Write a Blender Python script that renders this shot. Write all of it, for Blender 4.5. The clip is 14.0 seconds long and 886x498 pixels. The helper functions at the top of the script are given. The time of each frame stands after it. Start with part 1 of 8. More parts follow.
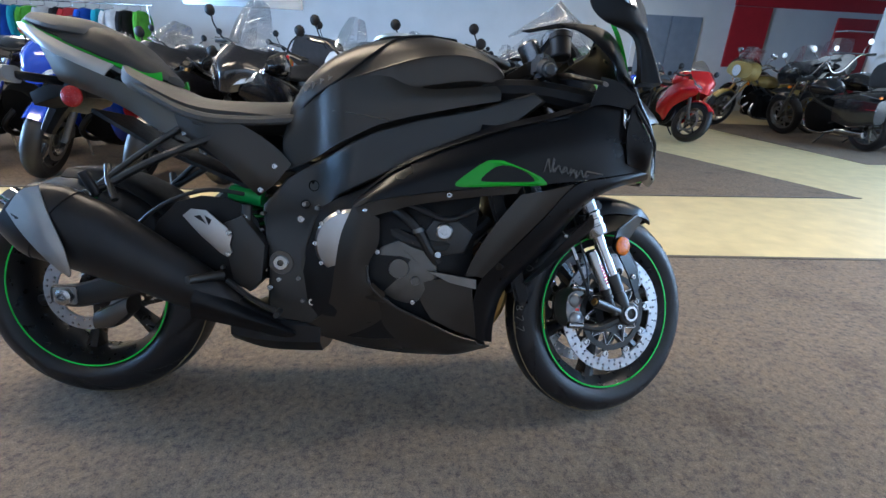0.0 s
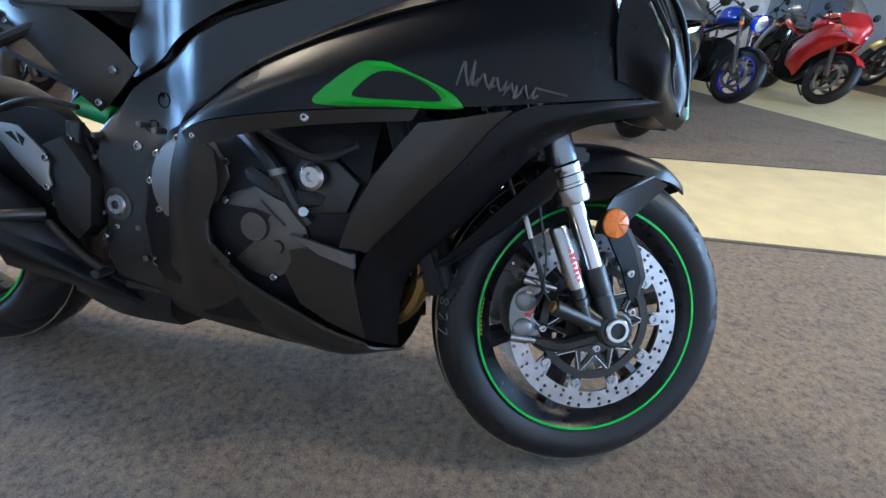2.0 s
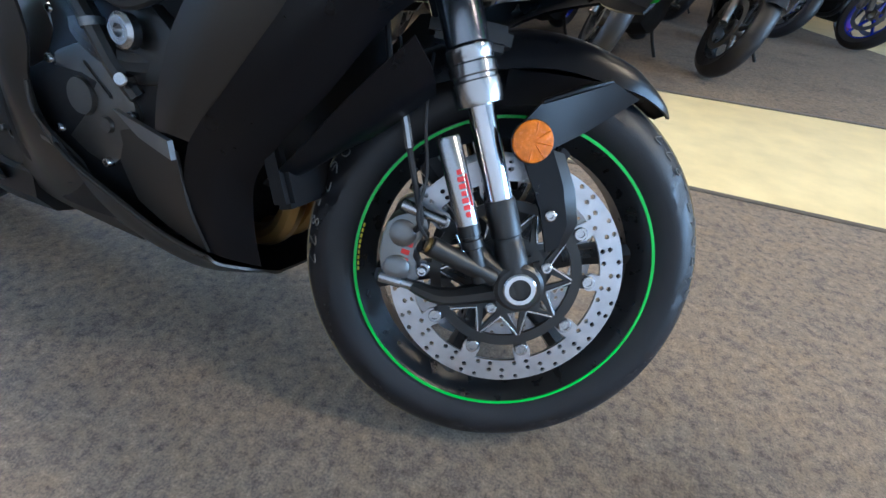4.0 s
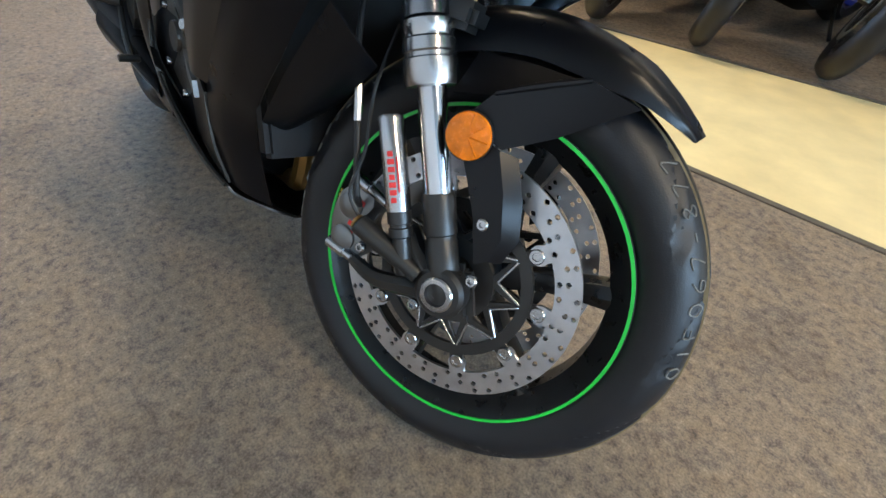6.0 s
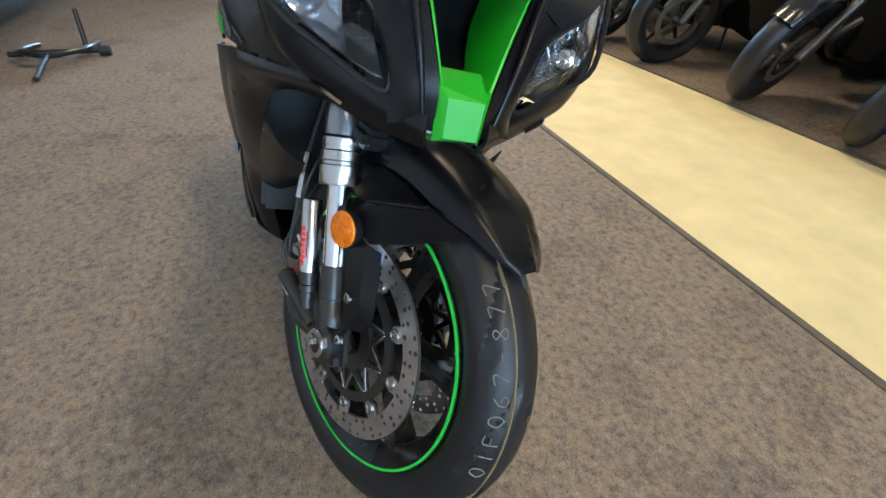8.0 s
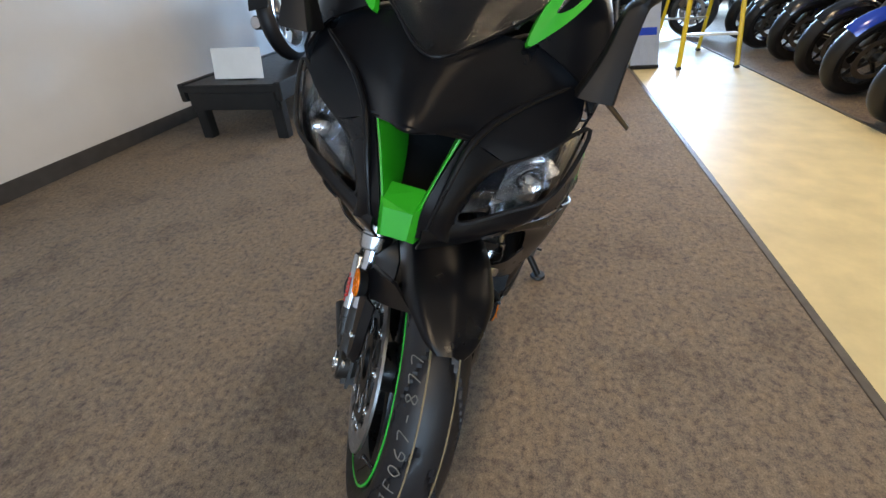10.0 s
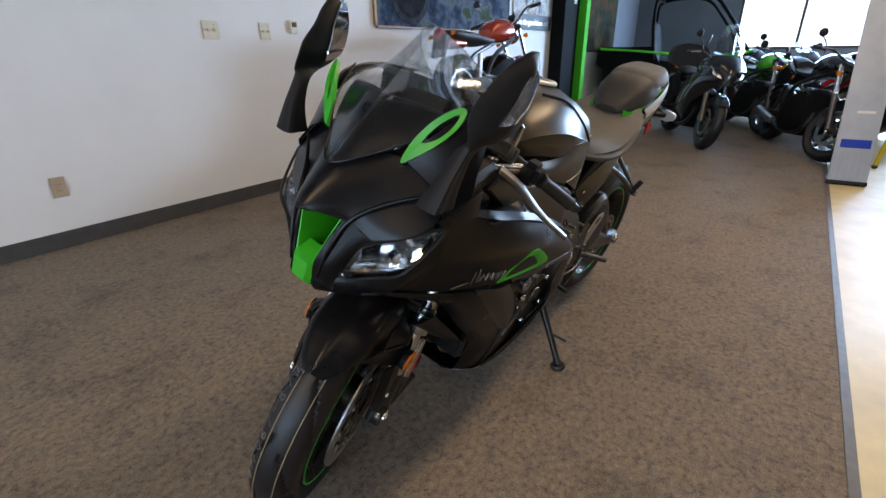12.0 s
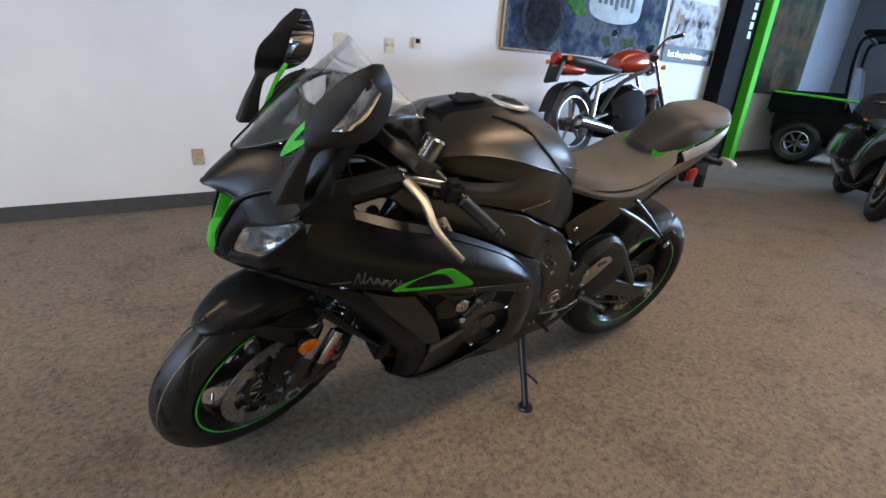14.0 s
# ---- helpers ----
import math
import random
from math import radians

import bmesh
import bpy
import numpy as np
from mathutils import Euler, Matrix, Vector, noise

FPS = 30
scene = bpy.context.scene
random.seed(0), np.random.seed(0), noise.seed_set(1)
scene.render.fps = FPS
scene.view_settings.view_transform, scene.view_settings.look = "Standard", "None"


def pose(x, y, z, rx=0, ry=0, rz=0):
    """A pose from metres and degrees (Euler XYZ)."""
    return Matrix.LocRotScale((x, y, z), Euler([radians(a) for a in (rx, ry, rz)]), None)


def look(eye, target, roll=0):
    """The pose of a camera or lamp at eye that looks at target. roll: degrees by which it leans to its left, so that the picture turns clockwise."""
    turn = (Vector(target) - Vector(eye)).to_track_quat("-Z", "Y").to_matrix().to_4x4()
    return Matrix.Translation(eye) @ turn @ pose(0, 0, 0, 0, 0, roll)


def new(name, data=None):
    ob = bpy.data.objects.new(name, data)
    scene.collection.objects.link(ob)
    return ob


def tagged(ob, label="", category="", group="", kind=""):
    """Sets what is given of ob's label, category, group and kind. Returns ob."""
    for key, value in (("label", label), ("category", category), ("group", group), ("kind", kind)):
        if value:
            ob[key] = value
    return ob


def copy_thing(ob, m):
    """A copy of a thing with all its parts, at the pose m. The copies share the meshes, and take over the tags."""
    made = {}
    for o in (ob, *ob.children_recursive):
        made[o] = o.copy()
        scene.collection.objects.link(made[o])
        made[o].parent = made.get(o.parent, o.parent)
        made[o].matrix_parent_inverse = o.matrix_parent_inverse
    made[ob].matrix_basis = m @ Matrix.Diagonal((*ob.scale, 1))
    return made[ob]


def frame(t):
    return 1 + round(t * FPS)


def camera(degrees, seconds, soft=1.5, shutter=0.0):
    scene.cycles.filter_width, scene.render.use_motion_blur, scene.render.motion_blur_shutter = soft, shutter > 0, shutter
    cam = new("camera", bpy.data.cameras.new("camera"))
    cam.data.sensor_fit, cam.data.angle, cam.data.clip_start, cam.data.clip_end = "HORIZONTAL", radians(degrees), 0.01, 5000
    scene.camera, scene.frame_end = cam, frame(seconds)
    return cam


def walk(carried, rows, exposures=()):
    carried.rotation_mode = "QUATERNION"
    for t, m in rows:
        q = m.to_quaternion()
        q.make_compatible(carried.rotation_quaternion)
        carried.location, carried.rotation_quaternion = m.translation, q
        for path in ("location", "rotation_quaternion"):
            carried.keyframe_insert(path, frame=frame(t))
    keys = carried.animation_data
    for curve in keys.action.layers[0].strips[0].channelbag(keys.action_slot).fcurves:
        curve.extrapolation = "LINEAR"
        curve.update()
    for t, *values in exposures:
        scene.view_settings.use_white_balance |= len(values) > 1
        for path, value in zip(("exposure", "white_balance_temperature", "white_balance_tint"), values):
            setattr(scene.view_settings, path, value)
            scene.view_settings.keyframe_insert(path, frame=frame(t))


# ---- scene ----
cam = camera(88.0, 14.0)
PATH = [
    (0, (0.952, -1.141, 0.949), (0.978, 0.712, 0.197), 2.75),
    (0.5, (1.06, -1.028, 0.928), (1.031, 0.794, 0.103), 1.94),
    (1, (1.168, -0.911, 0.908), (1.006, 0.891, 0.056), 1.91),
    (1.5, (1.242, -0.819, 0.856), (0.968, 0.949, -0.038), 2.49),
    (2, (1.301, -0.739, 0.819), (0.977, 1.001, -0.112), 3.28),
    (2.5, (1.363, -0.663, 0.8), (1.015, 1.043, -0.183), 4.50),
    (3, (1.414, -0.602, 0.784), (1.049, 1.051, -0.28), 5.75),
    (3.5, (1.467, -0.551, 0.757), (1.058, 1.035, -0.39), 6.91),
    (4, (1.537, -0.509, 0.722), (1.01, 1.015, -0.461), 6.34),
    (6.5, (1.839, -0.241, 0.745), (0.604, 0.653, -0.55), 3.32),
    (7, (1.912, -0.187, 0.776), (0.583, 0.645, -0.465), 3.49),
    (7.5, (1.947, -0.097, 0.829), (0.542, 0.593, -0.416), 3.43),
    (8, (1.968, -0.02, 0.875), (0.478, 0.493, -0.357), 2.84),
    (8.5, (2.003, 0.048, 0.911), (0.426, 0.347, -0.283), 1.58),
    (11, (2.054, 0.62, 1.022), (0.55, -0.323, 0.101), -4.18),
    (11.5, (2.026, 0.75, 1.045), (0.588, -0.347, 0.192), -2.50),
    (12, (1.969, 0.872, 1.063), (0.575, -0.328, 0.279), -0.84),
    (12.5, (1.872, 0.991, 1.068), (0.545, -0.29, 0.297), 0.94),
    (13, (1.783, 1.085, 1.063), (0.556, -0.307, 0.316), 1.66),
    (13.5, (1.678, 1.179, 1.066), (0.598, -0.33, 0.321), 2.85),
    (14, (1.589, 1.22, 1.06), (0.625, -0.377, 0.339), 3.84),
]
EXPOSED = [(0, 0.56, 5900, 8), (2, 0.76, 5800, 7), (4, 0.88, 5800, 6), (6.5, 0.78, 6800, 4), (8.7, 0.58, 6550, 5), (10.8, -0.05, 7400, 12), (12, -0.16, 7400, 13), (14, 0.12, 7250, 14)]
walk(cam, [(t, look(eye, target, roll)) for t, eye, target, roll in PATH], EXPOSED)

# ---- world, light ----
world = bpy.data.worlds.new("world")
scene.world = world
world.use_nodes = True
wn = world.node_tree
sky = wn.nodes.new("ShaderNodeTexSky")
sky.sky_type, sky.sun_disc, sky.sun_elevation, sky.sun_rotation = "NISHITA", False, radians(40), radians(200)
wn.links.new(sky.outputs["Color"], wn.nodes["Background"].inputs["Color"])
wn.nodes["Background"].inputs["Strength"].default_value = 0.1


def area(name, m, sx, sy, watts, colour, spread=180):
    la = bpy.data.lights.new(name, "AREA")
    la.shape, la.size, la.size_y, la.energy, la.color = "RECTANGLE", sx, sy, watts, colour
    la.spread = radians(spread)
    ob = new(name, la)
    ob.matrix_world = m
    return ob


ROOM = Matrix.Rotation(radians(3.8), 4, "Z")
# daylight through the storefront ahead of the bike and the windows at the back
area("daylight_front", ROOM @ look((8.8, 0.6, 1.75), (0, 0.3, 0.9)), 5.0, 1.8, 300, (0.36, 0.62, 1.0))
area("daylight_back", ROOM @ look((-9.7, 0.45, 1.9), (0, 0.0, 0.8)), 2.1, 1.6, 420, (0.30, 0.56, 1.0))
area("daylight_back", ROOM @ look((-9.7, 2.95, 2.0), (0, 0.3, 0.6)), 1.4, 1.5, 980, (0.40, 0.64, 1.0))
area("daylight_back", ROOM @ look((-9.7, 5.4, 2.0), (0, 1.5, 0.6)), 2.0, 1.5, 90, (0.60, 0.78, 1.0))


# ---- materials ----
def nodes(name):
    m = bpy.data.materials.new(name)
    m.use_nodes = True
    t = m.node_tree
    return m, t, t.nodes["Principled BSDF"]


def ramp(t, src, stops):
    r = t.nodes.new("ShaderNodeValToRGB")
    while len(r.color_ramp.elements) < len(stops):
        r.color_ramp.elements.new(0.5)
    for e, (p, c) in zip(r.color_ramp.elements, stops):
        e.position, e.color = p, (*c, 1)
    t.links.new(src, r.inputs["Fac"])
    return r.outputs["Color"]


def noise_of(t, scale, detail=3, rough=0.5, stretch=None):
    co = t.nodes.new("ShaderNodeTexCoord").outputs["Object"]
    if stretch:
        mp = t.nodes.new("ShaderNodeMapping")
        mp.inputs["Scale"].default_value = stretch
        t.links.new(co, mp.inputs["Vector"])
        co = mp.outputs["Vector"]
    n = t.nodes.new("ShaderNodeTexNoise")
    n.inputs["Scale"].default_value, n.inputs["Detail"].default_value, n.inputs["Roughness"].default_value = scale, detail, rough
    t.links.new(co, n.inputs["Vector"])
    return n.outputs["Fac"]


def mat(name, base, rough=0.5, metal=0.0, var=0.15, scale=9.0, bump=0.08, bscale=350.0, coat=0.0, rvar=0.12, spec=0.5):
    m, t, b = nodes(name)
    n1 = noise_of(t, scale, 5, 0.6)
    lo, hi = [tuple(min(1.0, c * k) for c in base) for k in (1 - var, 1 + var)]
    t.links.new(ramp(t, n1, [(0.3, lo), (0.7, hi)]), b.inputs["Base Color"])
    mr = t.nodes.new("ShaderNodeMapRange")
    mr.inputs["To Min"].default_value, mr.inputs["To Max"].default_value = max(0.02, rough - rvar), min(1, rough + rvar)
    t.links.new(noise_of(t, scale * 4, 4), mr.inputs["Value"])
    t.links.new(mr.outputs["Result"], b.inputs["Roughness"])
    b.inputs["Metallic"].default_value, b.inputs["Coat Weight"].default_value = metal, coat
    b.inputs["Coat Roughness"].default_value, b.inputs["Specular IOR Level"].default_value = 0.1, spec
    if bump:
        bp = t.nodes.new("ShaderNodeBump")
        bp.inputs["Strength"].default_value, bp.inputs["Distance"].default_value = bump, 0.002
        t.links.new(noise_of(t, bscale, 3), bp.inputs["Height"])
        t.links.new(bp.outputs["Normal"], b.inputs["Normal"])
    return m


def glassy(name, colour, rough=0.02, ior=1.45, alpha=None):
    m, t, b = nodes(name)
    b.inputs["Base Color"].default_value, b.inputs["Roughness"].default_value = (*colour, 1), rough
    b.inputs["Transmission Weight"].default_value, b.inputs["IOR"].default_value = 1.0, ior
    if alpha is not None:
        b.inputs["Alpha"].default_value = alpha
    return m


def glow(name, colour, strength):
    m, t, b = nodes(name)
    b.inputs["Base Color"].default_value = (*colour, 1)
    b.inputs["Emission Color"].default_value, b.inputs["Emission Strength"].default_value = (*colour, 1), strength
    return m


GRAPHITE = mat("matte_graphite_paint", (0.052, 0.047, 0.042), 0.35, 0.7, 0.04, 3, 0.03, 900, rvar=0.02)
BLACKPAINT = mat("matte_black_paint", (0.0045, 0.0045, 0.0055), 0.28, 0.0, 0.10, 3, 0.03, 900, rvar=0.02, spec=0.22)
PLASTIC = mat("black_plastic", (0.007, 0.007, 0.008), 0.5, 0.0, 0.2, 14, 0.12, 700, spec=0.25)
FRAME = mat("frame_black", (0.013, 0.0125, 0.012), 0.36, 0.0, 0.15, 8, 0.06, 700, rvar=0.04, spec=0.55)
GREEN = mat("lime_green_paint", (0.012, 0.33, 0.012), 0.40, 0.0, 0.06, 12, 0.02, 400, rvar=0.05)
RUBBER = mat("tyre_rubber", (0.008, 0.0083, 0.0105), 0.46, 0.0, 0.3, 18, 0.15, 500, spec=0.42)
STRIPE = mat("rim_stripe_green", (0.02, 0.55, 0.06), 0.35, 0.0, 0.05, 20, 0)
STEEL = mat("brushed_steel", (0.44, 0.44, 0.45), 0.24, 1.0, 0.05, 8, 0.03, 900, rvar=0.05)
DISC = mat("brake_disc_steel", (0.50, 0.50, 0.52), 0.34, 1.0, 0.12, 40, 0.08, 900)
CHROME = mat("polished_steel", (0.56, 0.56, 0.58), 0.14, 1.0, 0.06, 20, 0.0, 600, rvar=0.05)
ALU = mat("satin_aluminium", (0.42, 0.41, 0.40), 0.33, 1.0, 0.08, 12, 0.05, 700, rvar=0.06)
FORKGREY = mat("gunmetal_fork_tube", (0.24, 0.25, 0.27), 0.24, 1.0, 0.05, 8, 0, rvar=0.04)
CASTGREY = mat("grey_anodised_metal", (0.22, 0.22, 0.22), 0.36, 0.9, 0.12, 20, 0.06, 700, rvar=0.06)
DARKMETAL = mat("dark_engine_metal", (0.115, 0.108, 0.10), 0.34, 0.8, 0.12, 24, 0.12, 600)
MUFFLER = mat("dark_muffler_metal", (0.022, 0.022, 0.024), 0.38, 0.6, 0.2, 12, 0.05, 700)
RIM = mat("rim_black", (0.011, 0.011, 0.012), 0.30, 0.2, 0.15, 12, 0.03, 700)
SEAT = mat("grey_seat_vinyl", (0.078, 0.075, 0.071), 0.62, 0.0, 0.15, 14, 0.35, 900)
SEATBLACK = mat("black_seat_vinyl", (0.016, 0.016, 0.017), 0.6, 0.0, 0.2, 14, 0.3, 700)
SILVERPAINT = mat("silver_paint", (0.42, 0.42, 0.42), 0.35, 0.6, 0.06, 10, 0.02)
AMBER = mat("amber_lens", (0.70, 0.17, 0.005), 0.25, 0.0, 0.30, 60, 0.3, 260, coat=0.2, spec=0.3)
REDLENS = mat("red_lens", (0.40, 0.012, 0.010), 0.25, 0.0, 0.25, 60, 0.2, 260, coat=0.2, spec=0.3)
REDPRINT = mat("red_print", (0.65, 0.03, 0.03), 0.5, 0, 0.1, 30, 0)
YELLOWPRINT = mat("yellow_print", (0.65, 0.55, 0.05), 0.5, 0, 0.1, 30, 0)
TAN = mat("tan_paint_line", (0.20, 0.155, 0.085), 0.7, 0, 0.3, 40, 0)
GLASS = glassy("clear_screen", (0.96, 0.97, 0.97), 0.01, 1.3, 0.35)
LENS = glassy("clear_lens", (0.97, 0.98, 0.98), 0.02, 1.2, 0.3)
REFLECTOR = mat("faceted_reflector", (0.62, 0.64, 0.68), 0.14, 0.9, 0.25, 26, 0.7, 45, coat=0.5, rvar=0.06)
CAPMETAL = mat("bare_cap_aluminium", (0.62, 0.61, 0.58), 0.38, 0.45, 0.06, 20, 0.03, 700, rvar=0.05)
# paler copy of the graphite paint, with the light on it in the colour
LITSATIN = mat("satin_warm_grey_paint", (0.13, 0.12, 0.105), 0.36, 0.8, 0.05, 4, 0.04, 800, rvar=0.02)
MIRROR = mat("mirror_silver", (0.85, 0.86, 0.88), 0.03, 1.0, 0.02, 5, 0, rvar=0.01)
TINT = mat("dark_tinted_plastic", (0.012, 0.012, 0.013), 0.12, 0, 0.1, 8, 0, coat=0.3, rvar=0.03)
SPRING = mat("green_spring", (0.02, 0.30, 0.06), 0.35, 0.2, 0.1, 30, 0.05)
GOLD = mat("bronze_metal", (0.35, 0.22, 0.08), 0.35, 0.9, 0.1, 20, 0.05)
CHALK = mat("faded_chalk", (0.15, 0.145, 0.135), 0.8, 0, 0.4, 60, 0)
BRONZED = mat("bronzed_lever_metal", (0.17, 0.15, 0.13), 0.3, 0.9, 0.08, 12, 0.03, 700, rvar=0.05)
# near black that paints in the shade of the holes and the intake
HOLLOW_SHADE = mat("dull_black_plastic", (0.004, 0.004, 0.004), 0.85, 0, 0.1, 40, 0.0, spec=0.1)
CABLE = mat("black_rubber_hose", (0.012, 0.012, 0.013), 0.55, 0, 0.1, 40, 0.05)


# ---- mesh helpers ----
def part(name, bm, material, parent=None, label="", sharp=35):
    me = bpy.data.meshes.new(name)
    bmesh.ops.recalc_face_normals(bm, faces=bm.faces)
    bm.to_mesh(me)
    bm.free()
    me.materials.append(material)
    for p in me.polygons:
        p.use_smooth = True
    me.set_sharp_from_angle(angle=radians(sharp))
    ob = new(name, me)
    ob.parent = parent
    if label:
        tagged(ob, label)
    return ob


def thing(name, label, category, m=None, group="", kind=""):
    ob = tagged(new(name), label, category, group, kind)
    ob.empty_display_size = 0.1
    ob.matrix_world = m or Matrix()
    return ob


def cr(pts, n, closed=False):
    """A smooth line through the points, n steps a span."""
    pts = [Vector(p) for p in pts]
    k = len(pts)
    out = []
    for i in range(k if closed else k - 1):
        p = [pts[(i + j) % k] if closed else pts[min(max(i + j, 0), k - 1)] for j in (-1, 0, 1, 2)]
        for s in range(n):
            u = s / n
            out.append(0.5 * (2 * p[1] + (p[2] - p[0]) * u + (2 * p[0] - 5 * p[1] + 4 * p[2] - p[3]) * u * u + (3 * p[1] - p[0] - 3 * p[2] + p[3]) * u**3))
    if not closed:
        out.append(pts[-1])
    return out


def skin(bm, rows, close_rows=False, close_cols=False):
    vs = [[bm.verts.new(p) for p in row] for row in rows]
    R, C = len(vs), len(vs[0])
    close_rows = close_rows and R > 2
    for i in range(R if close_rows else R - 1):
        for j in range(C if close_cols else C - 1):
            q = (vs[i][j], vs[(i + 1) % R][j], vs[(i + 1) % R][(j + 1) % C], vs[i][(j + 1) % C])
            bm.faces.new(q)
    return vs


def facets(points, faces, thick=0.004, bm=None):
    """A folded sheet of flat faces."""
    sub = bmesh.new()
    vs = [sub.verts.new(p) for p in points]
    for f in faces:
        sub.faces.new([vs[i] for i in f])
    bmesh.ops.recalc_face_normals(sub, faces=sub.faces)
    bmesh.ops.solidify(sub, geom=sub.faces[:], thickness=thick)
    return merged(bm or bmesh.new(), sub)


def surf(rows, nu=5, nv=5, thick=0.005, bm=None):
    """A smooth shell through rows of control points."""
    bm = bm or bmesh.new()
    rows = [cr(r, nu) for r in rows]
    cols = [cr([r[j] for r in rows], nv) for j in range(len(rows[0]))]
    grid = [[c[i] for c in cols] for i in range(len(cols[0]))]
    sub = bmesh.new()
    skin(sub, grid)
    bmesh.ops.recalc_face_normals(sub, faces=sub.faces)
    if thick:
        bmesh.ops.solidify(sub, geom=sub.faces[:], thickness=thick)
    return merged(bm, sub)


def merged(bm, sub):
    me = bpy.data.meshes.new("tmp")
    sub.to_mesh(me)
    sub.free()
    bm.from_mesh(me)
    bpy.data.meshes.remove(me)
    return bm


def loft(rings, n=6, m=6, caps=True, bm=None):
    """A closed body through rings of control points."""
    bm = bm or bmesh.new()
    rings = [cr(r, n, True) for r in rings]
    cols = [cr([r[j] for r in rings], m) for j in range(len(rings[0]))]
    grid = [[c[i] for c in cols] for i in range(len(cols[0]))]
    vs = skin(bm, grid, False, True)
    if caps:
        for row in (vs[0], vs[-1]):
            try:
                bm.faces.new(row)
            except ValueError:
                pass
    return bm


def prism(outline, y0, y1, bevel=0.003, smooth=0, bm=None, seg=2):
    """An outline of (x, z), drawn out from y0 to y1."""
    bm = bm or bmesh.new()
    sub = bmesh.new()
    pts = [(p.x, p.z) for p in cr([(x, 0, z) for x, z in outline], smooth, True)] if smooth else outline
    a = [sub.verts.new((x, y0, z)) for x, z in pts]
    b = [sub.verts.new((x, y1, z)) for x, z in pts]
    n = len(pts)
    sub.faces.new(a)
    sub.faces.new(b)
    for i in range(n):
        sub.faces.new((a[i], a[(i + 1) % n], b[(i + 1) % n], b[i]))
    bmesh.ops.recalc_face_normals(sub, faces=sub.faces)
    if bevel:
        rim = [e for e in sub.edges if abs(e.verts[0].co.y - e.verts[1].co.y) < 1e-6]
        bmesh.ops.bevel(sub, geom=rim, offset=bevel, segments=seg, affect="EDGES", profile=0.6)
    return merged(bm, sub)


def tube(pts, r, n=10, k=5, radii=None, bm=None, closed=False):
    """A round bar along a smooth line."""
    bm = bm or bmesh.new()
    line = cr(pts, k, closed)
    N = len(line)
    up = Vector((0.13, 0.31, 0.94))
    rows = []
    for i, p in enumerate(line):
        d = (line[(i + 1) % N] - line[i - 1]) if closed else (line[min(i + 1, N - 1)] - line[max(i - 1, 0)])
        d.normalize()
        x = d.cross(up)
        if x.length < 1e-4:
            x = d.orthogonal()
        x.normalize()
        up = x.cross(d)
        f = i / max(1, N - 1) * (len(radii) - 1) if radii else 0
        rr = radii[int(f)] * (1 - f % 1) + radii[min(int(f) + 1, len(radii) - 1)] * (f % 1) if radii else r
        rows.append([p + rr * (math.cos(a) * x + math.sin(a) * up) for a in [2 * math.pi * q / n for q in range(n)]])
    vs = skin(bm, rows, closed, True)
    if not closed:
        bm.faces.new(vs[0])
        bm.faces.new(vs[-1])
    return bm


def turned(profile, p0, axis, n=32, bm=None, closed=False):
    """A body turned about the axis from p0; profile: (distance along it, radius)."""
    bm = bm or bmesh.new()
    a = Vector(axis).normalized()
    x = a.orthogonal().normalized()
    y = a.cross(x)
    rows = [[Vector(p0) + a * d + r * (math.cos(q) * x + math.sin(q) * y) for q in [2 * math.pi * i / n for i in range(n)]] for d, r in profile]
    vs = skin(bm, rows, closed, True)
    if not closed:
        for row in (vs[0], vs[-1]):
            bm.faces.new(row)
    return bm


def rod(p0, p1, r, r1=None, n=16, bev=0.0015, bm=None):
    p0, p1 = Vector(p0), Vector(p1)
    L = (p1 - p0).length
    r1 = r if r1 is None else r1
    b = min(bev, L / 3, r / 2, r1 / 2)
    return turned([(0, r - b), (b, r), (L - b, r1), (L, r1 - b)], p0, p1 - p0, n, bm)


def block(size, m=None, bevel=0.004, bm=None, seg=2):
    bm = bm or bmesh.new()
    sub = bmesh.new()
    bmesh.ops.create_cube(sub, size=1, matrix=Matrix.Diagonal((*size, 1)))
    if bevel:
        bmesh.ops.bevel(sub, geom=sub.edges[:], offset=bevel, segments=seg, affect="EDGES")
    sub.transform(m or Matrix())
    return merged(bm, sub)


def bolt(p, axis, r=0.006, h=0.004, bm=None):
    """A round-headed bolt with a hollow for the key."""
    return turned([(0, r), (h * 0.7, r), (h, r * 0.75), (h, r * 0.45), (h * 0.4, r * 0.4)], p, axis, 10, bm)


def flip(bm, do=True):
    """The other side's copy: left from right."""
    if do:
        bm.transform(Matrix.Diagonal((1, -1, 1, 1)))
        bmesh.ops.reverse_faces(bm, faces=bm.faces)
    return bm


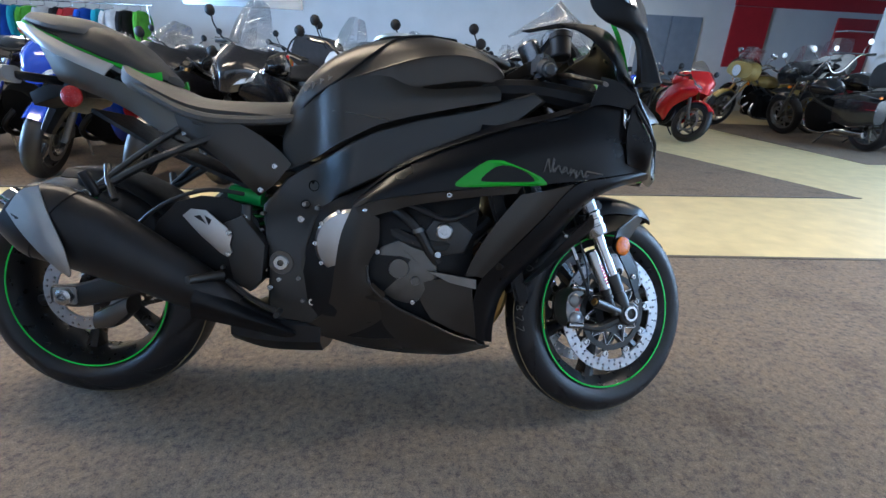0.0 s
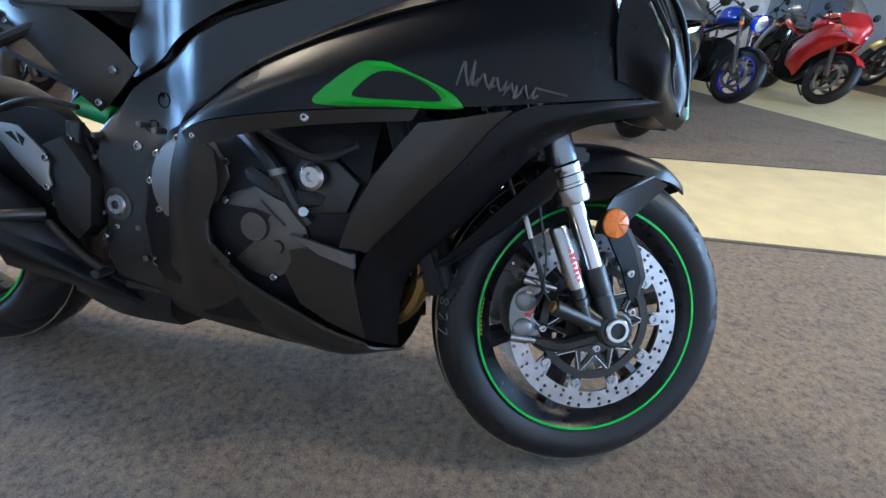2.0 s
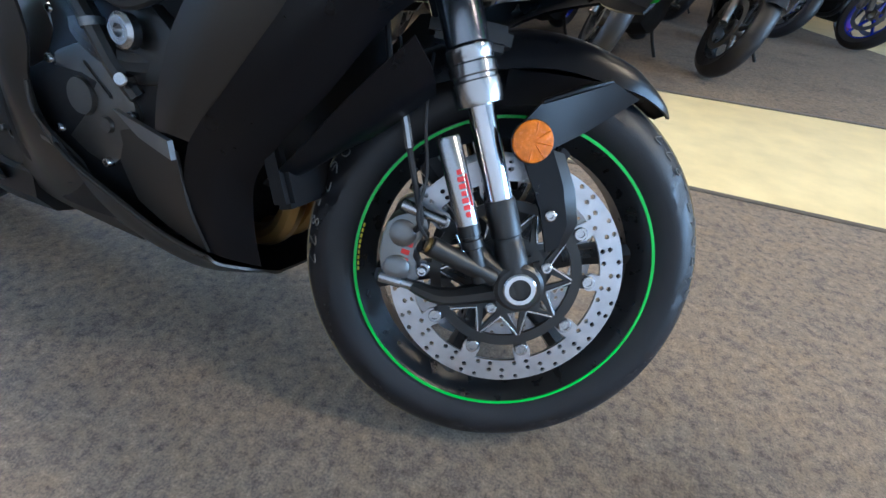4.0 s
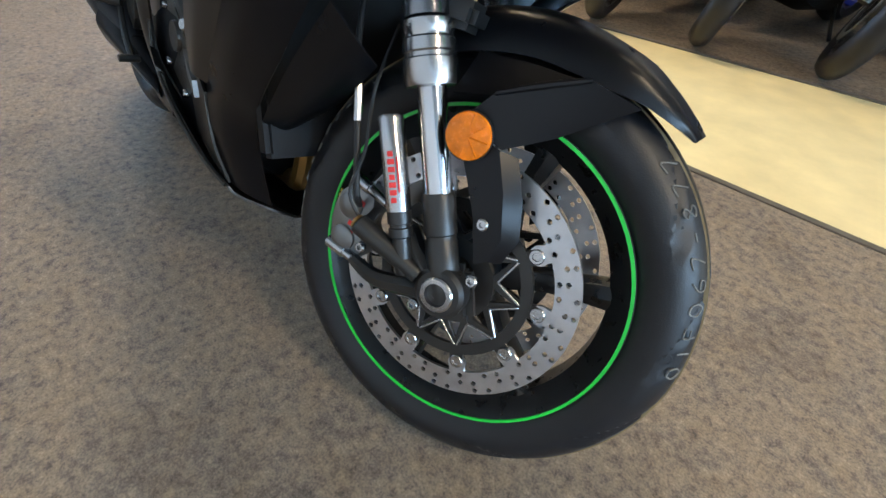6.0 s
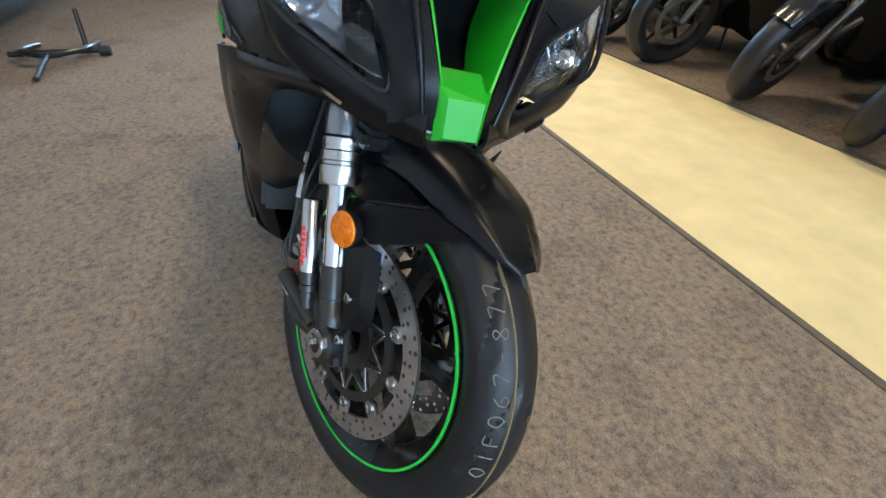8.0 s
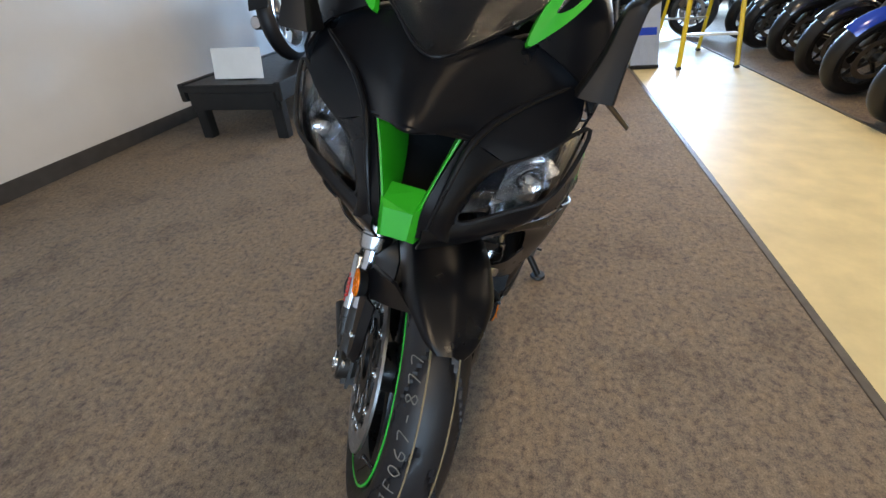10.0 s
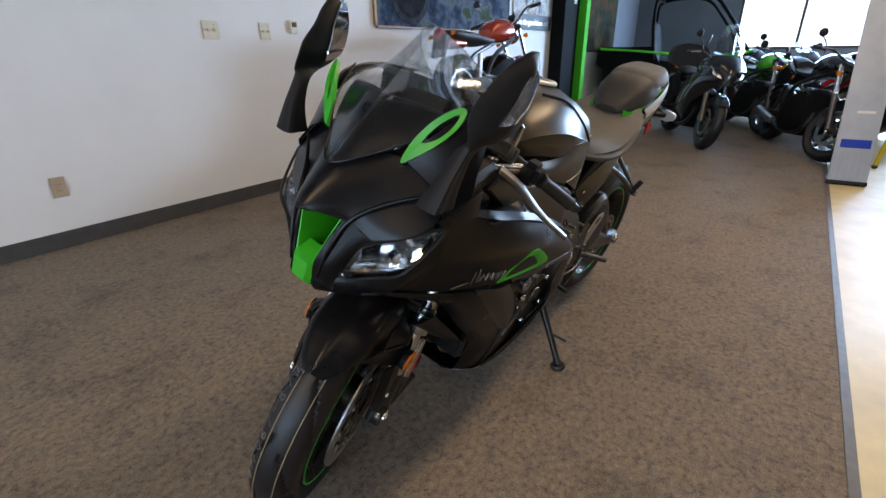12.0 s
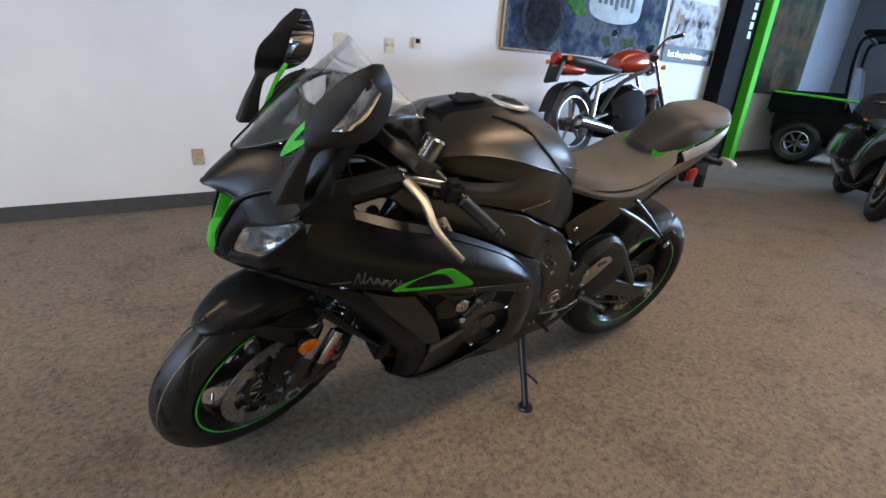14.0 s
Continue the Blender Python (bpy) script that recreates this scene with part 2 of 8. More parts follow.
# ---- the showroom ----
def carpet_material():
    m, t, b = nodes("speckled_carpet")

    def blend(kind, fac, a, c):
        mx = t.nodes.new("ShaderNodeMix")
        mx.data_type, mx.blend_type = "RGBA", kind
        mx.inputs["Factor"].default_value = fac
        t.links.new(a, mx.inputs["A"])
        t.links.new(c, mx.inputs["B"])
        return mx.outputs["Result"]
    fleck = ramp(t, noise_of(t, 48, 9, 0.74), [(0.34, (0.085, 0.075, 0.070)), (0.46, (0.190, 0.154, 0.121)), (0.57, (0.245, 0.199, 0.152)), (0.72, (0.340, 0.280, 0.210))])
    tuft = ramp(t, noise_of(t, 15, 5, 0.68), [(0.32, (0.66, 0.69, 0.76)), (0.48, (0.96, 0.95, 0.95)), (0.70, (1.0, 0.94, 0.84))])
    stain = ramp(t, noise_of(t, 2.6, 8, 0.70), [(0.32, (0.50, 0.49, 0.51)), (0.48, (0.92, 0.91, 0.90)), (0.72, (1.0, 0.97, 0.92))])
    col = blend("MULTIPLY", 0.75, blend("MULTIPLY", 0.85, fleck, tuft), stain)
    fine = ramp(t, noise_of(t, 240, 3, 0.6), [(0.3, (0.25, 0.25, 0.25)), (0.7, (0.75, 0.75, 0.75))])
    t.links.new(blend("OVERLAY", 0.6, col, fine), b.inputs["Base Color"])
    b.inputs["Roughness"].default_value = 0.85
    b.inputs["Specular IOR Level"].default_value = 0.25
    bp = t.nodes.new("ShaderNodeBump")
    bp.inputs["Strength"].default_value, bp.inputs["Distance"].default_value = 0.6, 0.005
    t.links.new(noise_of(t, 95, 5, 0.7), bp.inputs["Height"])
    t.links.new(bp.outputs["Normal"], b.inputs["Normal"])
    return m


CARPET = carpet_material()
DULLBLACK = mat("dull_black_plastic", (0.006, 0.006, 0.0065), 0.75, 0, 0.2, 12, 0.1, 300, spec=0.08)
CREAM = mat("cream_sealed_floor", (0.64, 0.53, 0.29), 0.46, 0, 0.12, 5.5, 0.06, 25, rvar=0.07)
WALL = mat("white_wall_paint", (0.70, 0.69, 0.68), 0.75, 0, 0.05, 1.5, 0.25, 120)
BASE = mat("dark_vinyl_baseboard", (0.055, 0.053, 0.052), 0.55, 0, 0.2, 12, 0.08, 200)
# ceiling is out of view; its tone is lowered to cut bounced light
CEIL = mat("ceiling_tile", (0.30, 0.295, 0.285), 0.9, 0, 0.06, 6, 0.3, 90)
TRIM = mat("dark_edge_trim", (0.10, 0.085, 0.07), 0.5, 0.1, 0.25, 20, 0.08, 200)
PLATE = mat("ivory_switch_plate", (0.62, 0.56, 0.44), 0.4, 0, 0.06, 30, 0)
TANPLATE = mat("tan_outlet_plate", (0.42, 0.32, 0.22), 0.4, 0, 0.06, 30, 0)
GREYDOOR = mat("grey_door_paint", (0.20, 0.24, 0.30), 0.5, 0, 0.1, 5, 0.1, 150)
# wall colour darkened to paint in the dimness of the far end
SHADEWALL = mat("dim_grey_wall_paint", (0.10, 0.105, 0.12), 0.7, 0, 0.1, 1.5, 0.2, 120)
REDSIGN = mat("red_sign_paint", (0.45, 0.02, 0.03), 0.4, 0, 0.08, 5, 0.02)

EDGE, FAR = 1.066, 2.38          # the cream aisle lies between these
NORTH, SOUTH, WEST, EAST, HIGH = 12.5, -2.672, -10.0, 9.0, 3.1
BAY_X, BAY_Y = 15.0, 7.2       # past the front windows the room widens into a bay


def slab(name, x0, x1, y0, y1, z0, z1, material, label="", category="", bevel=0.0):
    ob = part(name, block((x1 - x0, y1 - y0, z1 - z0), Matrix.Translation(((x0 + x1) / 2, (y0 + y1) / 2, (z0 + z1) / 2)), bevel), material)
    ob.matrix_world = ROOM
    return tagged(ob, label, category, "", "structure")


slab("floor", WEST - 0.3, BAY_X + 0.3, SOUTH - 0.3, NORTH + 0.3, -0.2, -0.004, CREAM, "cream sealed showroom floor with worn patches", "floor")
slab("carpet", WEST, EAST, SOUTH, EDGE, -0.0039, 0.0, CARPET, "brown-grey speckled carpet, stained and worn", "carpet")


def laid_sheet(name, outline, z0, z1, material, label, category):
    """A flat sheet with a free outline, in world metres."""
    bm = prism(outline, z0, z1, 0)
    bm.transform(Matrix.Rotation(radians(90), 4, "X") @ Matrix.Diagonal((1, -1, 1, 1)))
    bm.transform(Matrix.Diagonal((1, -1, 1, 1)))
    return tagged(part(name, bm, material), label, category, "", "structure")


ISLE = [(-10.6, 1.06), (4.66, 2.83), (0.95, 11.9), (-10.9, 11.9)]       # its front edge runs at a slant to the near carpet
laid_sheet("carpet_island", ISLE, -0.0039, 0.002, CARPET, "brown-grey speckled carpet across the aisle", "carpet")
slab("carpet_corner", 6.6, EAST, 4.2, 8.6, -0.0039, 0.002, CARPET, "brown-grey speckled carpet under parked cruisers", "carpet")
slab("carpet_trim", WEST, EAST, EDGE, EDGE + 0.028, -0.0039, 0.004, TRIM, "dark worn edging strip of the carpet", "trim", 0.0015)
laid_sheet("carpet_trim_far", [(-10.6, 1.036), (4.69, 2.806), (4.66, 2.83), (-10.6, 1.06)], -0.0039, 0.005, TRIM, "dark worn edging strip of the carpet", "trim")
slab("wall_south", WEST, EAST, SOUTH - 0.15, SOUTH, 0, HIGH, WALL, "white painted plaster wall", "wall")
slab("wall_bay_south", EAST + 0.15, BAY_X, BAY_Y - 0.15, BAY_Y, 0, HIGH, WALL, "plain painted wall of the bay", "wall")
slab("wall_bay_east", BAY_X, BAY_X + 0.15, BAY_Y - 0.15, NORTH + 0.15, 0, HIGH, WALL, "plain painted end wall of the bay", "wall")
slab("wall_north", WEST, BAY_X, NORTH, NORTH + 0.15, 0, HIGH, WALL, "white painted wall with grey doors", "wall")
# thin sheet over the white wall, added to paint its end as shaded
slab("wall_panel_south", WEST, -8.54, SOUTH, SOUTH + 0.012, 0.105, HIGH, SHADEWALL, "dark sheet for the shade on the wall's far end", "wall")
slab("baseboard", WEST, EAST, SOUTH, SOUTH + 0.012, 0.0, 0.10, BASE, "dark vinyl baseboard", "baseboard", 0.003)
slab("ceiling", WEST - 0.15, BAY_X + 0.15, SOUTH - 0.15, NORTH + 0.15, HIGH, HIGH + 0.1, CEIL, "unseen tiled ceiling, darkened to cut bounced light", "ceiling")


def window_wall(name, x0, x1, openings, sill, head, facing, end):
    """A wall along y with window openings right through it."""
    ys = [SOUTH - 0.15]
    bm = bmesh.new()
    def add(y0, y1, z0, z1):
        block((x1 - x0, y1 - y0, z1 - z0), Matrix.Translation(((x0 + x1) / 2, (y0 + y1) / 2, (z0 + z1) / 2)), 0, bm)
    last = SOUTH - 0.15
    for a, b in openings:
        add(last, a, 0, HIGH)
        add(a, b, 0, sill)
        add(a, b, head, HIGH)
        last = b
    add(last, end, 0, HIGH)
    # the back wall's dimness is put into its colour
    ob = tagged(part(name, bm, SHADEWALL if facing > 0 else WALL), "plain wall with tall shop windows", "wall", "", "structure")
    ob.matrix_world = ROOM
    for i, (a, b) in enumerate(openings):
        fr = bmesh.new()
        xm = (x0 + x1) / 2
        for y in (a + 0.025, (a + b) / 2, b - 0.025):
            block((0.06, 0.05, head - sill - 0.004), Matrix.Translation((xm, y, (sill + head) / 2)), 0.004, fr)
        for z in (sill + 0.025, head - 0.025):
            block((0.055, b - a - 0.004, 0.05), Matrix.Translation((xm, (a + b) / 2, z)), 0.004, fr)
        w = tagged(part(f"{name}_window_{i + 1}", fr, FRAME), "dark framed shop window", "window", "", "structure")
        w.matrix_world = ROOM
    return ob


DAY = glow("bright_daylight_backdrop", (0.80, 0.90, 1.0), 2.2)
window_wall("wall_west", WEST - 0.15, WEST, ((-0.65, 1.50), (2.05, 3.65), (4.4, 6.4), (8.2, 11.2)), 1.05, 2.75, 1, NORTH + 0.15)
window_wall("wall_east", EAST, EAST + 0.15, ((-2.2, 0.6), (1.0, 3.6), (4.0, 6.6)), 0.45, 2.85, -1, BAY_Y)
for nm, x, y, wide in (("backdrop_west", WEST - 1.2, 3.0, 18.0), ("backdrop_east", EAST + 1.2, 0.0, 14.0)):
    ob = part(nm, block((0.05, wide, 6), Matrix.Translation((x, y, 2))), DAY)
    ob.matrix_world = ROOM
    tagged(ob, "bright overcast daylight outside the windows", "backdrop", "", "structure")


def wall_plate(name, u, z, w, h, material, label, category, kind):
    base = thing(name, label, category, ROOM @ Matrix.Translation((u, SOUTH, z)))
    part("cover", block((w, 0.008, h), Matrix.Translation((0, 0.004, 0)), 0.003), material, base)
    if kind == "outlet":
        for dz in (-0.02, 0.02):
            p = part("socket", turned([(0, 0.017), (0.003, 0.016)], (0, 0.008, dz), (0, 1, 0), 20), material, base)
            bm = block((0.003, 0.002, 0.008), Matrix.Translation((-0.006, 0.0116, dz)), 0)
            block((0.003, 0.002, 0.008), Matrix.Translation((0.006, 0.0116, dz)), 0, bm)
            part("slot", bm, PLASTIC, p)
    elif kind == "switch":
        for dx in (-0.023, 0.023):
            part("toggle", block((0.009, 0.016, 0.02), Matrix.Translation((dx, 0.012, 0.004)) @ Matrix.Rotation(0.4, 4, "X"), 0.002), material, base)
            part("screw", bolt((dx, 0.008, 0.035), (0, 1, 0), 0.003, 0.002), STEEL, base)
    else:
        part("display", block((w * 0.55, 0.003, h * 0.35), Matrix.Translation((0, 0.0272, h * 0.15)), 0.0006), TINT, base)
        part("case", block((w * 0.9, 0.022, h * 0.9), Matrix.Translation((0, 0.0155, 0)), 0.004), material, base)
    return base


wall_plate("power_outlet", 1.262, 0.365, 0.075, 0.12, TANPLATE, "tan double power outlet in the white wall", "outlet", "outlet")
wall_plate("light_switch", 0.145, 1.235, 0.115, 0.12, PLATE, "ivory double light switch on the white wall", "switch", "switch")
wall_plate("light_switch", -0.285, 1.235, 0.09, 0.12, PLATE, "ivory double light switch on the white wall", "switch", "switch")
wall_plate("thermostat", -0.545, 1.275, 0.08, 0.10, PLATE, "small pale wall thermostat with a grey display", "thermostat", "thermo")

# guessed tube fittings on the unseen ceiling, with added fill lamps for warm light
TUBE = glow("warm_tube_light", (1.0, 0.86, 0.66), 5.0)
fit_one = thing("ceiling_light", "long ceiling light with warm tubes, added out of view", "ceiling light", ROOM @ Matrix.Translation((-6, -1.2, HIGH)), "ceiling lights")
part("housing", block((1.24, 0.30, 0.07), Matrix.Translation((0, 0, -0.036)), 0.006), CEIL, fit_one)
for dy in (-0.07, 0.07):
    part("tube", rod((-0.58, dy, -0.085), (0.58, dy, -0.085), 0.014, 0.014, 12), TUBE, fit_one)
for gy in (3.4, 7.5, 10.5):
    for gx in (-6.0, -2.0, 2.0, 6.0):
        copy_thing(fit_one, ROOM @ Matrix.Translation((gx, gy, HIGH)))
# unseen fill lamps set by brightness, each given a copied fitting above it
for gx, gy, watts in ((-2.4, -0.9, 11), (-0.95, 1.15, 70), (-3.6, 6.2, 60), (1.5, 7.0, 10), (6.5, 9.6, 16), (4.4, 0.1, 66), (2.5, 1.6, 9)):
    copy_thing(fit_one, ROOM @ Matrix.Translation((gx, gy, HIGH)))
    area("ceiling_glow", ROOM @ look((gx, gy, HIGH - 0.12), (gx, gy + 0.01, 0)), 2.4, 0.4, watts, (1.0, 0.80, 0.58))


# ---- the sport motorcycle: x ahead, y to its left, z up, from the rear tyre's footprint ----
LEAN = radians(13.31)
BIKE = Matrix.Translation((0, -0.021, 0.004)) @ Matrix.Rotation(-LEAN, 4, "X")
RAKE, STEER = radians(25), radians(22)
SX = Vector((-math.sin(RAKE), 0, math.cos(RAKE)))
HUB_F, HUB_R = Vector((1.438, 0, 0.297)), Vector((0, 0, 0.318))
PIVOT = HUB_F - 0.047 * Vector((math.cos(RAKE), 0, math.sin(RAKE)))
TURNED = Matrix.Translation(PIVOT) @ Matrix.Rotation(STEER, 4, SX) @ Matrix.Translation(-PIVOT)

bike = thing("sport_motorcycle", "matte graphite sport motorcycle with lime green accents on its stand", "motorcycle", BIKE)


def on_fork(bm):
    bm.transform(TURNED)
    return bm


def tyre(hub, R, half, rim_r, bm=None):
    """A sport tyre with slanting tread grooves."""
    n = 300
    k = 40
    prof = []
    for i in range(k + 1):
        u = -1 + 2 * i / k
        a = abs(u)
        if a > 0.72:
            f = (a - 0.72) / 0.28
            r = R - half * 0.723 - (R - half * 0.723 - rim_r) * f
            y = half * (1.0 - 0.26 * f * f)
        else:
            q = a / 0.72 * radians(82)
            r = R - half * 0.84 * (1 - math.cos(q))
            y = half * math.sin(q)
        prof.append((math.copysign(y, u), r, a))
    rows = []
    for i in range(n):
        th = 2 * math.pi * i / n
        row = []
        for y, r, a in prof:
            ph = (th * 11 / (2 * math.pi) * 2 + (0.5 if y > 0 else 0)) / 2
            w = (ph + 1.5 * a) % 1.0
            depth = 0.0055 if 0.10 < a < 0.66 and w < 0.13 else 0.0
            ph2 = (ph + 0.5 + 0.8 * a) % 1.0
            depth = max(depth, 0.0055 if 0.42 < a < 0.68 and ph2 < 0.12 else 0)
            rr = r - depth
            row.append(hub + Vector((rr * math.cos(th), y, rr * math.sin(th))))
        rows.append(row)
    bm = bm or bmesh.new()
    skin(bm, rows, True, False)
    return bm


def ring(hub, y0, y1, r0, r1, n=96, bm=None):
    """A flat ring about the wheel's axle."""
    return turned([(y0, r0), (y0, r1), (y1, r1), (y1, r0)], hub, (0, 1, 0), n, bm, True)


def rim(hub, half, r, spokes, bm=None):
    bm = turned([(-half, r), (-half * 1.02, r - 0.006), (-half * 0.8, r - 0.016), (-half * 0.45, r - 0.032), (half * 0.45, r - 0.032),
                 (half * 0.8, r - 0.016), (half * 1.02, r - 0.006), (half, r), (half * 0.6, r - 0.006), (-half * 0.6, r - 0.006)], hub, (0, 1, 0), 96, bm, True)
    turned([(-0.045, 0.030), (-0.045, 0.046), (-0.02, 0.052), (0.02, 0.052), (0.045, 0.046), (0.045, 0.030)], hub, (0, 1, 0), 32, bm, True)
    return bm


def spoke(hub, r, i, spokes):
    a = 2 * math.pi * i / spokes + 0.3
    sub = loft([[(0.040, -0.018, -0.024), (0.040, 0.018, -0.024), (0.040, 0.018, 0.024), (0.040, -0.018, 0.024)],
                [(0.11, -0.016, -0.012), (0.11, 0.016, -0.012), (0.11, 0.016, 0.012), (0.11, -0.016, 0.012)],
                [(r - 0.028, -0.022, -0.016), (r - 0.028, 0.022, -0.016), (r - 0.028, 0.022, 0.016), (r - 0.028, -0.022, 0.016)]], 2, 4)
    sub.transform(Matrix.Translation(hub) @ Matrix.Rotation(-a, 4, "Y"))
    return sub


def drilled(hub, y, t, r0, r1, count=40, rows=3, hole=0.0042, bm=None):
    """A brake disc with rows of real holes right through it."""
    bm = bm or bmesh.new()
    h = (r1 - r0) / rows
    da = 2 * math.pi / count
    for side in (-1, 1):
        yy = y + side * t / 2
        for k in range(rows):
            for i in range(count):
                ra, rb = r0 + k * h, r0 + (k + 1) * h
                a0, a1 = i * da, (i + 1) * da
                am, rm = (a0 + a1) / 2, (ra + rb) / 2
                open_here = (i + k * 2) % 3 != 1 or rows == 1
                edge = [(ra, a0), (ra, am), (ra, a1), (rm, a1), (rb, a1), (rb, am), (rb, a0), (rm, a0)]
                P = lambda r, a: hub + Vector((r * math.cos(a), yy, r * math.sin(a)))
                ev = [bm.verts.new(P(*e)) for e in edge]
                if not open_here:
                    bm.faces.new(ev if side > 0 else ev[::-1])
                    continue
                cxy = P(rm, am)
                hv = []
                for j, e in enumerate(edge):
                    d = (P(*e) - cxy)
                    hv.append(bm.verts.new(cxy + d.normalized() * hole))
                for j in range(8):
                    q = (ev[j], ev[(j + 1) % 8], hv[(j + 1) % 8], hv[j])
                    bm.faces.new(q if side > 0 else q[::-1])
                if side > 0:
                    lo = [bm.verts.new(v.co - Vector((0, t, 0))) for v in hv]
                    for j in range(8):
                        bm.faces.new((hv[j], hv[(j + 1) % 8], lo[(j + 1) % 8], lo[j]))
    bmesh.ops.remove_doubles(bm, verts=bm.verts[:], dist=0.00005)
    turned([(y - t / 2, r1), (y + t / 2, r1)], hub, (0, 1, 0), count * 2, bm, True)
    turned([(y - t / 2, r0), (y + t / 2, r0)], hub, (0, 1, 0), count * 2, bm, True)
    return bm


def hero_wheels():
    for name, hub, R, half, rimh, put in (("front_wheel", HUB_F, 0.297, 0.055, 0.047, on_fork), ("rear_wheel", HUB_R, 0.320, 0.094, 0.078, lambda b: b)):
        wheel = part(name, put(rim(hub, rimh, 0.222, 6)), RIM, bike, "gloss black cast wheel with six spokes")
        for i in range(6):
            part("spoke", put(spoke(hub, 0.222, i, 6)), RIM, wheel)
        part("tyre", put(tyre(hub, R, half, 0.218)), RUBBER, wheel, "black sport tyre with slanting grooves")
        for s in (-1, 1):
            y = s * (rimh + 0.0015)
            part("rim_stripe", put(ring(hub, y - 0.0012, y + 0.0012, 0.2165, 0.2205)), STRIPE, wheel, "thin lime green rim stripe")
            yl = s * half * 0.42
            rl = R - half * 0.060
            part("tread_line", put(ring(hub, yl - 0.0011, yl + 0.0011, rl - 0.004, rl + 0.0007, 120)), TAN, wheel, "tan paint line on the tread")
        part("valve", put(rod(hub + Vector((0.15, -0.02, -0.125)), hub + Vector((0.135, -0.045, -0.105)), 0.004)), STEEL, wheel)
    front, rear = bpy.data.objects["front_wheel"], bpy.data.objects["rear_wheel"]
    for s in (-1, 1):
        y = s * 0.067
        at = lambda r, deg, dy=0.0: HUB_F + Vector((r * math.cos(radians(deg)), y + dy, r * math.sin(radians(deg))))

        def bar(bm, p, q, w, t):
            d = q - p
            block((d.length, t, w), Matrix.Translation((p + q) / 2) @ Matrix.Rotation(-math.atan2(d.z, d.x), 4, "Y"), 0.0008, bm, 1)
            return bm
        spins = [6.5 + 36 * i for i in range(10)]
        disc = drilled(HUB_F, y, 0.005, 0.134, 0.166, 48, 3, 0.0037)
        for a in spins:
            turned([(-0.0024, 0.0128), (0.0024, 0.0128)], at(0.122, a), (0, 1, 0), 18, disc)
            bar(disc, at(0.122, a), at(0.1355, a), 0.024, 0.0047)
        part("brake_disc", on_fork(disc), DISC, front, "drilled steel brake disc")
        carrier = ring(HUB_F, y - 0.003, y + 0.003, 0.093, 0.108, 80)
        for a in spins:
            bar(carrier, at(0.104, a), at(0.118, a), 0.020, 0.0056)
            for da in (-18, 18):
                part("carrier_arm", on_fork(bar(bmesh.new(), at(0.054, a + 18), at(0.098, a + 18 + da), 0.0095, 0.0054)), FRAME, front)
        part("disc_carrier", on_fork(carrier), FRAME, front, "black star-shaped disc carrier")
        part("carrier_hub", on_fork(ring(HUB_F, y - 0.004, y + 0.004, 0.034, 0.058, 40)), FRAME, front)
        for a in spins:
            for da in (-17, 17):
                edge = bar(bmesh.new(), at(0.063, a + 18, s * 0.003), at(0.0945, a + 18 + da, s * 0.003), 0.0034, 0.0022)
                part("carrier_edge", on_fork(edge), STEEL, front)
        for a in spins:
            part("disc_bobbin", on_fork(turned([(-0.006, 0.0098), (0.004, 0.0098), (0.0055, 0.0085), (0.0055, 0.0052), (0.0035, 0.0048), (0.0035, 0.002)], at(0.1185, a), (0, s, 0), 16)), STEEL, front)
    part("rear_brake_disc", drilled(HUB_R, -0.085, 0.005, 0.075, 0.11, 40, 2), DISC, rear)
    part("sprocket", drilled(HUB_R, 0.098, 0.006, 0.06, 0.095, 20, 1, 0.008), DARKMETAL, rear)
    # a stock mark chalked twice round the tyre's shoulder: strokes on a 0..1 x 0..1 grid
    strokes = {"F": [[(0, 0), (0, 1), (0.8, 1)], [(0, 0.55), (0.6, 0.55)]], "0": [[(0.5, 0), (0, 0.4), (0.2, 1), (0.7, 0.95), (0.85, 0.4), (0.5, 0)]],
               "6": [[(0.7, 1), (0.1, 0.55), (0.1, 0.1), (0.6, 0), (0.8, 0.35), (0.2, 0.45)]], "7": [[(0, 0.95), (0.8, 1), (0.25, 0)]], "-": [[(0.1, 0.5), (0.7, 0.5)]],
               "8": [[(0.45, 0.5), (0.1, 0.8), (0.45, 1), (0.75, 0.8), (0.4, 0.5), (0.05, 0.2), (0.45, 0), (0.8, 0.2), (0.45, 0.5)]], "1": [[(0.4, 1), (0.4, 0)]]}

    def on_tyre(ang, u):
        q = radians(82) * u / 0.72
        a = radians(ang)
        er = Vector((math.cos(a), 0, math.sin(a)))
        return HUB_F + er * (0.297 - 0.055 * 0.84 * (1 - math.cos(q)) + 0.0006) + Vector((0, -0.0553 * math.sin(q), 0))
    for start in (2.0, 136.0):
        for i, ch in enumerate("01F067-877"):
            if ch == "1" and start > 90:
                continue
            for line in strokes[ch]:
                pts = [on_tyre(start + i * 5.6 + gx * 3.4, 0.30 + 0.19 * gz) for gx, gz in line]
                part("tyre_marking", on_fork(tube(pts, 0.0011, 5, 4)), CHALK, front, "chalked mark on the tyre")
    bm = bmesh.new()
    for i in range(9):
        a = radians(172 + i * 2.2)
        p = [HUB_F + Vector((0.2135 * math.cos(a + d), -0.0487, 0.2135 * math.sin(a + d))) for d in (0, 0.012, 0.024)]
        tube(p, 0.0016, 5, 2, bm=bm)
    part("rim_sticker", on_fork(bm), YELLOWPRINT, front, "small yellow printed rim sticker")


